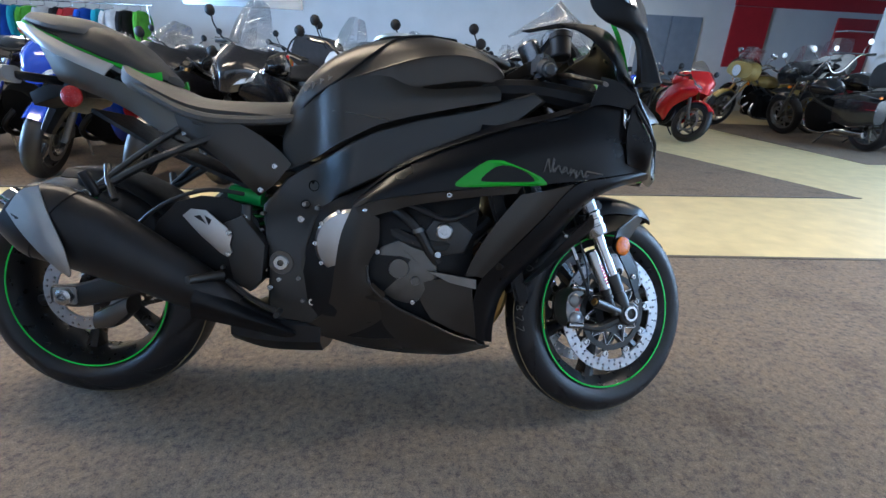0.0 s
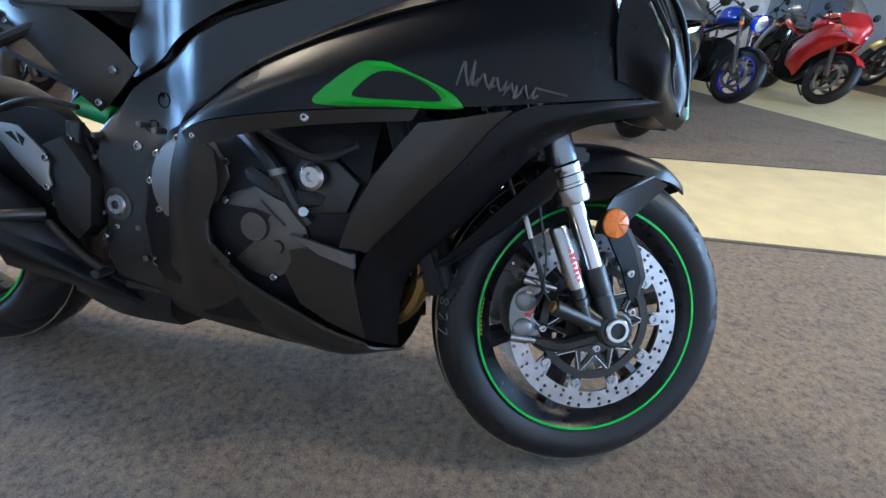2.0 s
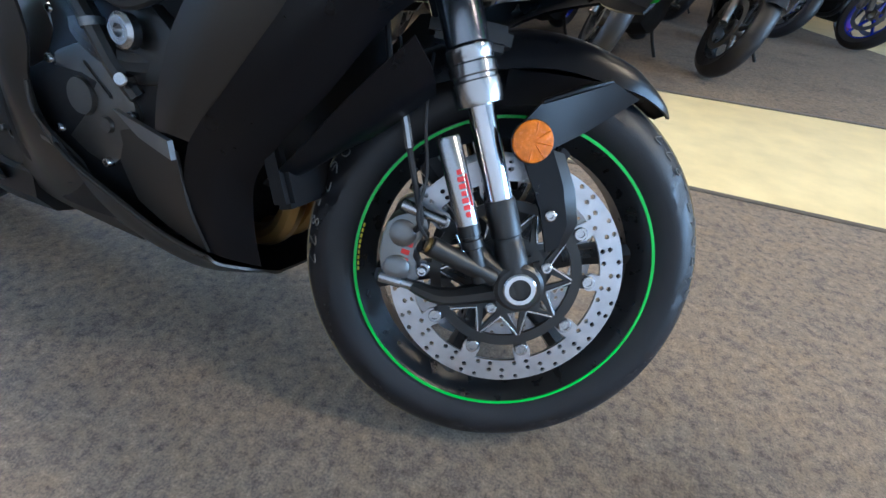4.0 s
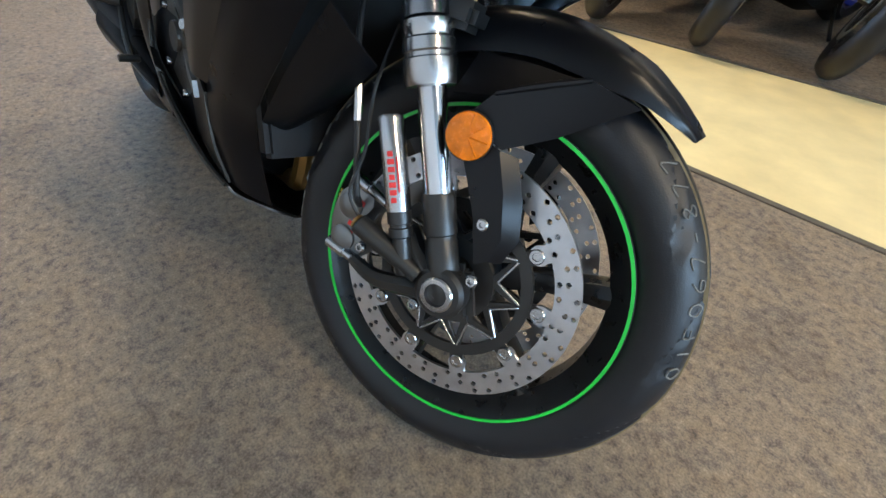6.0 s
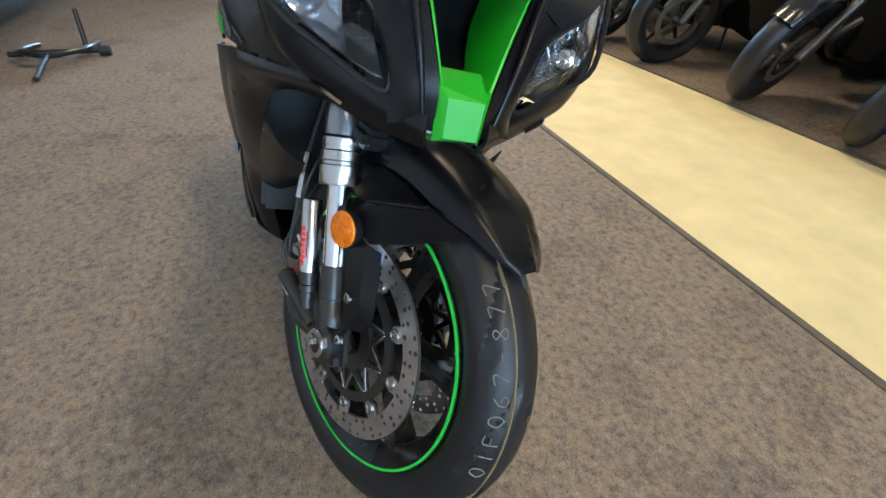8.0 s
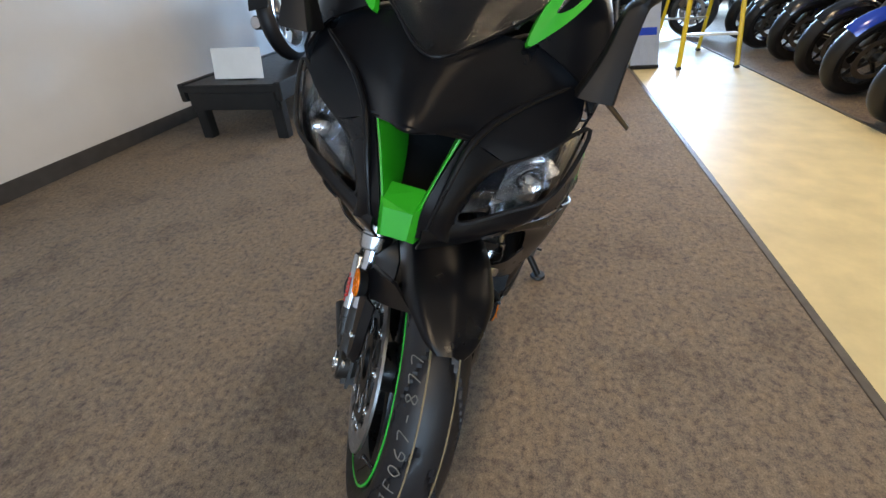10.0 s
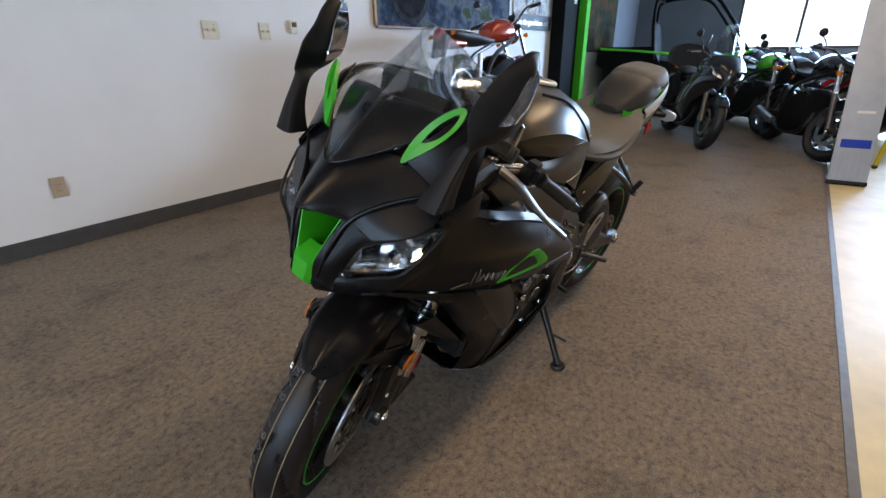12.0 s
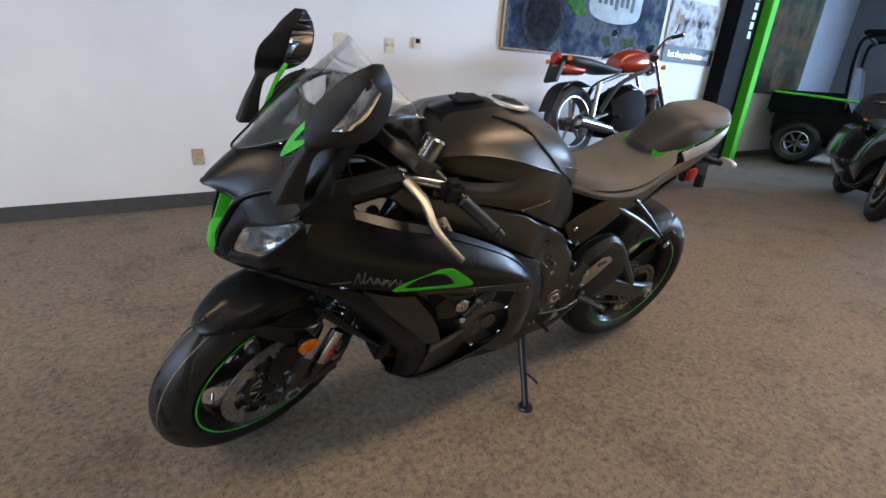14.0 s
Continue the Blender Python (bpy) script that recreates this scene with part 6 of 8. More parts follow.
    part("shock_reservoir", rod((0.40, -0.075, 0.60), (0.49, -0.085, 0.585), 0.021, 0.021, 20), SPRING, shock)
    # muffler on the right, with its bright heat shield and link pipe
    def oval(x, y, z, ry, rz, tilt):
        c = Vector((x, y, z))
        ex = Vector((math.sin(tilt), 0, math.cos(tilt)))
        return [c + Vector((0, ry * math.cos(a), 0)) + ex * rz * math.sin(a) for a in [2 * math.pi * i / 10 for i in range(10)]]
    muf = part("muffler", loft([oval(0.45, -0.175, 0.315, 0.030, 0.035, 0.6), oval(0.36, -0.190, 0.365, 0.048, 0.058, 0.6), oval(0.25, -0.205, 0.425, 0.054, 0.074, 0.62), oval(0.13, -0.215, 0.482, 0.056, 0.092, 0.62), oval(0.05, -0.22, 0.512, 0.055, 0.098, 0.62)], 3, 5), MUFFLER, bike, "dark short muffler with a bright end cap")
    part("muffler_end", loft([oval(0.054, -0.22, 0.511, 0.057, 0.101, 0.62), oval(0.02, -0.222, 0.528, 0.055, 0.096, 0.62), oval(-0.028, -0.222, 0.550, 0.046, 0.076, 0.62)], 3, 4), MUFFLER, muf, "dark metal end cap")
    part("muffler_outlet", turned([(0, 0.03), (0.03, 0.03), (0.03, 0.025), (0.005, 0.024)], (-0.025, -0.222, 0.556), (-0.85, 0, 0.5), 24), CHROME, muf)
    part("heat_shield", surf([[(0.050, -0.262, 0.606), (0.078, -0.276, 0.545), (0.112, -0.283, 0.470), (0.122, -0.280, 0.408)], [(0.015, -0.270, 0.592), (0.050, -0.281, 0.530), (0.092, -0.285, 0.455), (0.119, -0.280, 0.404)], [(-0.020, -0.270, 0.548), (0.020, -0.278, 0.495), (0.075, -0.281, 0.435), (0.116, -0.278, 0.400)]], 4, 4, 0.003), ALU, muf, "bare metal heat shield")
    part("link_pipe", tube([(0.58, -0.12, 0.25), (0.53, -0.155, 0.265), (0.46, -0.175, 0.31), (0.40, -0.185, 0.345)], 0.026, 12, 5, radii=[0.022, 0.027, 0.030, 0.038]), MUFFLER, muf, "dark link pipe")
    part("pipe_shield", surf([[(0.56, -0.168, 0.275), (0.46, -0.20, 0.335), (0.38, -0.225, 0.39)], [(0.60, -0.175, 0.250), (0.48, -0.212, 0.300), (0.37, -0.242, 0.345)], [(0.57, -0.165, 0.235), (0.46, -0.195, 0.270), (0.36, -0.225, 0.300)]], 5, 4, 0.003), BLACKPAINT, muf)
    part("muffler_bracket", tube([(0.17, -0.19, 0.575), (0.14, -0.165, 0.62), (0.13, -0.15, 0.66)], 0.008, 8, 4), FRAME, muf)
    # rearsets: heel guards with slots, pegs, levers
    for s in (-1, 1):
        y0 = 0.165 if s > 0 else 0.195
        guard = prism([(0.335, 0.545), (0.355, 0.562), (0.392, 0.560), (0.440, 0.520), (0.452, 0.500), (0.446, 0.478), (0.452, 0.460), (0.440, 0.448), (0.422, 0.458), (0.375, 0.500)], s * (y0 - 0.002), s * (y0 + 0.003), 0.0015)
        hg = part("heel_guard", guard, ALU, bike, "bare aluminium heel guard")
        # black patches raised on the guard stand in for its dark slots
        bm = prism([(0.362, 0.545), (0.378, 0.548), (0.392, 0.527)], s * (y0 + 0.0028), s * (y0 + 0.0042), 0.0004)
        prism([(0.388, 0.548), (0.405, 0.538), (0.398, 0.524)], s * (y0 + 0.0028), s * (y0 + 0.0042), 0.0004, bm=bm)
        part("guard_slot", bm, PLASTIC, hg, "raised black patches drawn as slots in the guard")
        bm = bolt((0.446, s * (y0 + 0.002), 0.508), (0, s, 0), 0.007, 0.005)
        bolt((0.443, s * (y0 + 0.002), 0.455), (0, s, 0), 0.007, 0.005, bm)
        part("guard_bolt", bm, STEEL, hg)
        part("peg_plate", prism([(0.43, 0.53), (0.475, 0.55), (0.53, 0.48), (0.52, 0.39), (0.49, 0.36), (0.45, 0.39), (0.435, 0.46)], s * 0.150, s * (y0 - 0.004), 0.004), FRAME, hg)
        part("foot_peg", rod((0.425, s * y0, 0.402), (0.385, s * (y0 + 0.085), 0.405), 0.012, 0.010), FRAME, bike, "black folding foot peg")
        part("foot_lever", tube([(0.44, s * (y0 + 0.006), 0.39), (0.50, s * (y0 + 0.015), 0.352), (0.565, s * (y0 + 0.018), 0.318)], 0.007, 8, 4), FRAME, bike)
        part("lever_toe", rod((0.568, s * (y0 + 0.005), 0.318), (0.572, s * (y0 + 0.045), 0.318), 0.008), FRAME, bike)
    part("shift_rod", tube([(0.60, 0.165, 0.37), (0.52, 0.185, 0.385), (0.45, 0.175, 0.40)], 0.005, 8, 3), STEEL, bike)
    # hose and linkage clutter behind the frame
    part("rear_hose", tube([(0.46, -0.14, 0.60), (0.36, -0.15, 0.605), (0.24, -0.155, 0.55), (0.12, -0.15, 0.43), (0.04, -0.14, 0.37)], 0.0055, 8, 6), CABLE, bike)
    part("rear_master", rod((0.475, -0.16, 0.575), (0.47, -0.165, 0.49), 0.014, 0.013), FRAME, bike)
    bm = bmesh.new()
    for x, z in ((0.475, 0.545), (0.47, 0.47), (0.50, 0.415), (0.455, 0.43), (0.535, 0.37)):
        bolt((x, -0.172, z), (0, -1, 0), 0.0075, 0.007, bm)
    part("linkage_bolt", bm, STEEL, bike)
    part("rear_caliper", loft([[(0.05, -0.075, 0.225), (0.05, -0.125, 0.225), (0.05, -0.125, 0.265), (0.05, -0.075, 0.265)], [(0.10, -0.07, 0.235), (0.10, -0.13, 0.235), (0.10, -0.13, 0.29), (0.10, -0.07, 0.29)], [(0.14, -0.075, 0.27), (0.14, -0.125, 0.27), (0.14, -0.125, 0.31), (0.14, -0.075, 0.31)]], 3, 4), DARKMETAL, bike)
    # chain loop on the left
    bm = bmesh.new()
    for z0, z1 in ((0.405, 0.475), (0.225, 0.39)):
        for i in range(46):
            u = i / 45
            x = 0.02 + u * 0.55
            z = z0 + (z1 - z0) * u
            block((0.015, 0.012 if i % 2 else 0.016, 0.011), Matrix.Translation((x, 0.098, z)), 0, bm)
    part("chain", bm, DARKMETAL, bike)
    part("chain_guard", block((0.30, 0.03, 0.025), Matrix.Translation((0.22, 0.105, 0.455)) @ Matrix.Rotation(radians(-7), 4, "Y"), 0.008), PLASTIC, bike)
    # side stand
    inv = BIKE.inverted()
    foot = inv @ Vector((0.655, 0.288, 0.012))
    top = Vector((0.62, 0.135, 0.275))
    st = part("side_stand", tube([top, top + (foot - top) * 0.5, foot], 0.0125, 12, 4, radii=[0.017, 0.0125, 0.0115]), FRAME, bike, "black side stand, down")
    up = (inv.to_3x3() @ Vector((0, 0, 1))).normalized()
    part("stand_foot", turned([(-0.011, 0.024), (-0.006, 0.027), (0.0, 0.024)], foot, up, 20), FRAME, st)
    part("stand_tang", tube([top + (foot - top) * 0.55, top + (foot - top) * 0.56 + Vector((-0.012, 0.03, 0)), top + (foot - top) * 0.58 + Vector((-0.02, 0.055, 0.0))], 0.005, 8, 3), FRAME, st)
    part("stand_bracket", block((0.07, 0.05, 0.05), Matrix.Translation((0.615, 0.12, 0.285)), 0.01), FRAME, st)
    part("subframe", prism([(0.06, 0.84), (0.30, 0.72), (0.48, 0.62), (0.52, 0.66), (0.35, 0.78), (0.12, 0.88)], -0.09, 0.09, 0.01), PLASTIC, bike, "dark subframe under the seat")
    part("under_tray", surf([[(0.50, -0.085, 0.60), (0.35, -0.09, 0.66), (0.20, -0.09, 0.72), (0.05, -0.08, 0.80)], [(0.50, 0.085, 0.60), (0.35, 0.09, 0.66), (0.20, 0.09, 0.72), (0.05, 0.08, 0.80)]], 4, 4, 0.01), PLASTIC, bike)


hero_wheels()
hero_fork()
hero_fender()
hero_tank()
hero_seat_tail()
hero_frame_engine()
hero_fairing()
hero_nose()
hero_bars()
hero_rear()


# ---- other machines in the showroom ----
def paint(name, c, metal=0.1, rough=0.22):
    return mat(name, c, rough, metal, 0.06, 5, 0.0, 300, coat=0.7, rvar=0.04)


P_BLACK, P_RED, P_BLUE = paint("gloss_black", (0.010, 0.010, 0.012)), paint("gloss_red", (0.55, 0.012, 0.015)), paint("gloss_blue", (0.012, 0.05, 0.42))
P_WHITE, P_GOLD, P_GREEN = paint("gloss_white", (0.72, 0.72, 0.70)), paint("gold_paint", (0.42, 0.30, 0.10), 0.5), paint("bright_green_paint", (0.06, 0.52, 0.02))
P_SILVER, P_ORANGE, P_BROWNRED = paint("silver_gloss", (0.40, 0.41, 0.42), 0.7), paint("orange_paint", (0.60, 0.15, 0.02)), paint("candy_brown_red", (0.34, 0.035, 0.012), 0.3)
BLUERIM = paint("blue_rim", (0.02, 0.04, 0.40))
WHEELGREY = mat("cast_wheel_grey", (0.30, 0.30, 0.30), 0.3, 0.9, 0.1, 20, 0.03)
BAGCLOTH = mat("black_textile", (0.016, 0.016, 0.018), 0.85, 0, 0.2, 20, 0.4, 300)
HEADLAMP = mat("headlamp_glass", (0.62, 0.64, 0.66), 0.10, 0.8, 0.25, 40, 0.3, 90, coat=0.6)


def plain_wheel(name, owner, hub, R, half, rim_mat, spokes=5, rim_r=None):
    rim_r = rim_r or R * 0.72
    w = part(name, turned([(-half * 0.7, rim_r), (-half * 0.72, rim_r - 0.018), (half * 0.72, rim_r - 0.018), (half * 0.7, rim_r)], hub, (0, 1, 0), 36, None, True), rim_mat, owner)
    bm = turned([(-half * 0.8, 0.035), (-half * 0.8, 0.045), (half * 0.8, 0.045), (half * 0.8, 0.035)], hub, (0, 1, 0), 16, None, True)
    part("hub", bm, DARKMETAL, w)
    for i in range(spokes):
        a = 2 * math.pi * i / spokes + 0.4
        d = Vector((math.cos(a), 0, math.sin(a)))
        part("spoke", tube([hub + d * 0.038, hub + d * (rim_r - 0.012)], 0.013, 6, 2, radii=[0.017, 0.011]), rim_mat, w)
    prof = [(-half * 0.72, rim_r - 0.004), (-half, rim_r + (R - rim_r) * 0.45), (-half * 0.82, R - half * 0.35), (-half * 0.4, R - half * 0.07), (0, R), (half * 0.4, R - half * 0.07), (half * 0.82, R - half * 0.35), (half, rim_r + (R - rim_r) * 0.45), (half * 0.72, rim_r - 0.004)]
    part("tyre", turned(prof, hub, (0, 1, 0), 48, None, True), RUBBER, w)
    return w


def other_bike(style, body, accent, label, rim_mat=None, seat_mat=None):
    """A parked motorcycle: x ahead, rear tyre's footprint at the origin. style: sport, naked, tourer, cruiser, retro."""
    rim_mat = rim_mat or RIM
    b = thing("parked_motorcycle", label, "motorcycle", None, "parked motorcycles")
    low = style == "cruiser"
    wb = 1.62 if low else 1.43
    rf, rr = (0.33, 0.32) if low else ((0.32, 0.32) if style == "retro" else (0.298, 0.315))
    hf, hr = 0.06, (0.08 if low else (0.066 if style == "retro" else 0.085))
    F, Rw = Vector((wb, 0, rf)), Vector((0, 0, rr))
    rake = radians(31 if low else 26)
    ax = Vector((-math.sin(rake), 0, math.cos(rake)))
    fw = plain_wheel("front_wheel", b, F, rf, hf, rim_mat, 5 if style != "cruiser" else 9)
    rw = plain_wheel("rear_wheel", b, Rw, rr, hr, rim_mat, 5 if style != "cruiser" else 9)
    for s in (-1, 1):
        part("brake_disc", ring(F, s * 0.066 - 0.002, s * 0.066 + 0.002, 0.115, 0.150, 32), CASTGREY, fw)
        leg = part("fork_leg", rod(F + Vector((0, s * 0.10, 0)), F + Vector((0, s * 0.10, 0)) + ax * 0.36, 0.026, 0.024, 14), CASTGREY if style == "cruiser" else DARKMETAL, b)
        part("fork_tube", rod(F + Vector((0, s * 0.10, 0)) + ax * 0.34, F + Vector((0, s * 0.10, 0)) + ax * 0.66, 0.022, 0.022, 14), GOLD if accent is P_GOLD or style == "sport" else CHROME, leg)
        part("caliper", block((0.07, 0.04, 0.10), Matrix.Translation(F + Vector((-0.13, s * 0.08, 0.05))), 0.012), DARKMETAL, leg)
    rows = []
    for dg in (40, 58, 80, 105, 130):
        a = radians(dg)
        q = F + Vector((math.cos(a), 0, math.sin(a))) * (rf + 0.018)
        rows.append([q + Vector((-0.028 * math.cos(a), -0.068, -0.028 * math.sin(a))), q + Vector((0, -0.04, 0)), q, q + Vector((0, 0.04, 0)), q + Vector((-0.028 * math.cos(a), 0.068, -0.028 * math.sin(a)))])
    part("front_fender", surf(rows, 3, 3, 0.004), body if style != "naked" else P_BLACK, b)
    sh = 0.70 if low else 0.82
    part("engine", loft([[(0.42, -0.13, 0.25), (0.42, 0.13, 0.25), (0.42, 0.12, 0.50), (0.42, -0.12, 0.50)], [(0.62, -0.18, 0.20), (0.62, 0.18, 0.20), (0.62, 0.15, 0.58), (0.62, -0.15, 0.58)], [(0.86, -0.17, 0.22), (0.86, 0.17, 0.22), (0.88, 0.14, 0.62), (0.88, -0.14, 0.62)], [(0.98, -0.12, 0.28), (0.98, 0.12, 0.28), (1.0, 0.12, 0.56), (1.0, -0.12, 0.56)]], 3, 3), DULLBLACK, b)
    fins = bmesh.new()
    for i in range(6):
        block((0.20, 0.30, 0.010), Matrix.Translation((0.80 + i * 0.007, 0, 0.50 + i * 0.024)) @ Matrix.Rotation(radians(14), 4, "Y"), 0.003, fins, 1)
    part("cylinder", block((0.16, 0.24, 0.18), Matrix.Translation((0.818, 0, 0.56)) @ Matrix.Rotation(radians(14), 4, "Y"), 0.01, fins), CASTGREY if style == "retro" else FRAME, b)
    for s in (-1, 1):
        part("engine_cover", turned([(0, 0.085), (0.025, 0.08), (0.035, 0.05), (0.036, 0.02)], (0.64, s * 0.16, 0.36), (0, s, 0), 24), ALU if style in ("cruiser", "retro") else DARKMETAL, b)
        part("frame_tube", tube([(0.30, s * 0.10, 0.40), (0.50, s * 0.14, sh - 0.18), (0.85, s * 0.13, sh - 0.06), (1.12, s * 0.05, 0.84)], 0.022, 8, 4), FRAME, b)
        part("swingarm", tube([(0.46, s * 0.10, 0.40), (0.20, s * 0.115, 0.35), (0.0, s * 0.115, rr)], 0.024, 8, 3), FRAME, b)
        part("rear_shock", tube([(0.16, s * 0.12, 0.36), (0.24, s * 0.12, 0.66)], 0.022, 8, 2), CASTGREY if style in ("retro", "cruiser") else FRAME, b)
        part("foot_peg", rod((0.42, s * 0.16, 0.36), (0.40, s * 0.25, 0.36), 0.012), PLASTIC, b)
    # tank and seat
    t0, t1 = (0.60, 1.08)
    th = 0.92 if low else 1.0
    def rg(x, w, z0, z1):
        return [(x, -w * 0.7, z0), (x, -w, (z0 + z1) / 2), (x, -w * 0.62, z1 - 0.015), (x, 0, z1), (x, w * 0.62, z1 - 0.015), (x, w, (z0 + z1) / 2), (x, w * 0.7, z0)]
    part("fuel_tank", loft([rg(t0, 0.085, th - 0.20, th - 0.10), rg(0.68, 0.12, th - 0.22, th - 0.035), rg(0.82, 0.155, th - 0.22, th), rg(0.97, 0.155, th - 0.20, th - 0.01), rg(t1, 0.10, th - 0.16, th - 0.06)], 3, 4), body, b)
    part("filler_cap", turned([(0, 0.04), (0.012, 0.038), (0.014, 0.02)], (0.84, 0, th - 0.002), (0, 0, 1), 20), CHROME, b)
    sm = seat_mat or SEATBLACK
    if style in ("retro", "cruiser", "tourer"):
        part("seat", loft([rg(0.62, 0.09, sh - 0.06, sh), rg(0.42, 0.135, sh - 0.07, sh + 0.01), rg(0.20, 0.13, sh - 0.05, sh + 0.045), rg(-0.06, 0.12, sh - 0.03, sh + 0.06), rg(-0.16, 0.08, sh, sh + 0.05)], 3, 4), sm, b)
    else:
        part("seat", loft([rg(0.62, 0.09, sh - 0.06, sh + 0.01), rg(0.45, 0.13, sh - 0.05, sh + 0.01), rg(0.26, 0.12, sh - 0.02, sh + 0.05)], 3, 4), sm, b)
        part("pillion_seat", loft([rg(0.24, 0.10, sh + 0.02, sh + 0.11), rg(0.08, 0.09, sh + 0.06, sh + 0.15), rg(-0.10, 0.05, sh + 0.11, sh + 0.16)], 3, 4), sm, b)
    part("tail_cowl", loft([rg(0.34, 0.11, sh - 0.08, sh), rg(0.10, 0.11, sh - 0.03, sh + 0.07), rg(-0.12, 0.07, sh + 0.05, sh + 0.13), rg(-0.22, 0.03, sh + 0.09, sh + 0.12)] if style in ("sport", "naked") else [rg(0.05, 0.10, sh - 0.10, sh - 0.02), rg(-0.15, 0.09, sh - 0.10, sh + 0.0), rg(-0.24, 0.05, sh - 0.08, sh - 0.02)], 3, 4), body, b)
    part("tail_light", rod((-0.20, 0, sh + 0.03), (-0.25, 0, sh + 0.03), 0.045, 0.04, 16), REDLENS, b)
    part("rear_fender", surf([[Rw + Vector((math.cos(a) * (rr + 0.03), y, math.sin(a) * (rr + 0.03))) for y in (-0.08, 0, 0.08)] for a in [radians(d) for d in (60, 95, 130, 165 if style != "sport" else 140)]], 3, 3, 0.004), body if low else PLASTIC, b)
    for s in (-1, 1):
        part("indicator", loft([[(-0.16, s * 0.08, sh - 0.0), (-0.16, s * 0.08, sh + 0.03), (-0.16, s * 0.12, sh + 0.03), (-0.16, s * 0.12, sh)], [(-0.19, s * 0.10, sh), (-0.19, s * 0.10, sh + 0.03), (-0.19, s * 0.14, sh + 0.03), (-0.19, s * 0.14, sh)]], 2, 2), AMBER, b)
        part("front_indicator", turned([(0, 0.012), (0.03, 0.024), (0.045, 0.02)], F + ax * 0.55 + Vector((0.04, s * 0.13, 0)), (0.2, s, 0), 14), AMBER, b)
    # exhaust
    pipes = (-1, 1) if style in ("cruiser", "retro") else (-1,)
    for s in pipes:
        bm = tube([(0.98, s * 0.06, 0.42), (1.04, s * 0.10, 0.30), (0.92, s * 0.13, 0.20), (0.60, s * 0.15, 0.19), (0.35, s * 0.16, 0.25)], 0.024, 10, 4)
        ex = part("exhaust_pipe", bm, CHROME if style == "cruiser" else MUFFLER, b)
        part("muffler", rod((0.36, s * 0.165, 0.25), (-0.12, s * 0.18, 0.33 if not low else 0.26), 0.042, 0.052, 20, 0.01), CHROME if style in ("cruiser", "retro") else ALU, ex)
    # steering top
    top = F + ax * 0.66
    part("triple_clamp", block((0.08, 0.26, 0.05), Matrix.Translation(top) @ Matrix.Rotation(-rake, 4, "Y"), 0.012), FRAME, b)
    rise = {"sport": -0.02, "naked": 0.09, "tourer": 0.12, "cruiser": 0.20, "retro": 0.13}[style]
    span = {"sport": 0.32, "naked": 0.37, "tourer": 0.38, "cruiser": 0.42, "retro": 0.38}[style]
    bar = part("handlebar", tube([top + Vector((-0.16, -span, rise - 0.02)), top + Vector((-0.08, -span * 0.6, rise)), top + Vector((-0.02, -0.08, 0.04)), top + Vector((-0.02, 0.08, 0.04)), top + Vector((-0.08, span * 0.6, rise)), top + Vector((-0.16, span, rise - 0.02))], 0.012, 8, 5), CHROME if low or style == "retro" else FRAME, b)
    for s in (-1, 1):
        part("grip", rod(top + Vector((-0.16, s * span, rise - 0.02)), top + Vector((-0.115, s * (span - 0.11), rise - 0.01)), 0.018, 0.017, 12), CABLE, bar)
        part("lever", tube([top + Vector((-0.05, s * (span - 0.12), rise)), top + Vector((-0.07, s * (span - 0.02), rise - 0.02))], 0.006, 6, 2), ALU, bar)
        mz = 0.15 if style != "sport" else 0.12
        mirror = part("mirror", tube([top + Vector((-0.05, s * (span - 0.13), rise)), top + Vector((0.0, s * (span - 0.08), rise + mz * 0.6)), top + Vector((-0.03, s * (span - 0.04), rise + mz))], 0.006, 6, 4), CHROME if style in ("retro", "cruiser") else PLASTIC, b)
        part("mirror_head", turned([(0, 0.015), (0.01, 0.036), (0.024, 0.041), (0.028, 0.037)], top + Vector((0.0, s * (span - 0.03), rise + mz + 0.03)), (-1, 0, 0.05), 20), CHROME if style in ("retro", "cruiser") else PLASTIC, mirror)
    lamp = top + Vector((0.13, 0, -0.03))
    if style in ("naked", "retro", "cruiser"):
        hl = part("headlight", turned([(0, 0.03), (0.02, 0.075), (0.08, 0.092), (0.10, 0.094)], lamp - Vector((0.03, 0, 0)), (1, 0, -0.08), 28), CHROME if style != "naked" else body, b)
        part("lamp_glass", turned([(0.096, 0.088), (0.106, 0.070), (0.110, 0.03)], lamp - Vector((0.03, 0, 0)), (1, 0, -0.08), 28), HEADLAMP, hl)
        for dy in ((-0.06, 0.06) if style == "retro" else (0,)):
            part("instrument", turned([(0, 0.03), (0.035, 0.044), (0.04, 0.04)], top + Vector((0.02, dy, 0.08)), (-0.6, 0, 0.8), 20), PLASTIC, b)
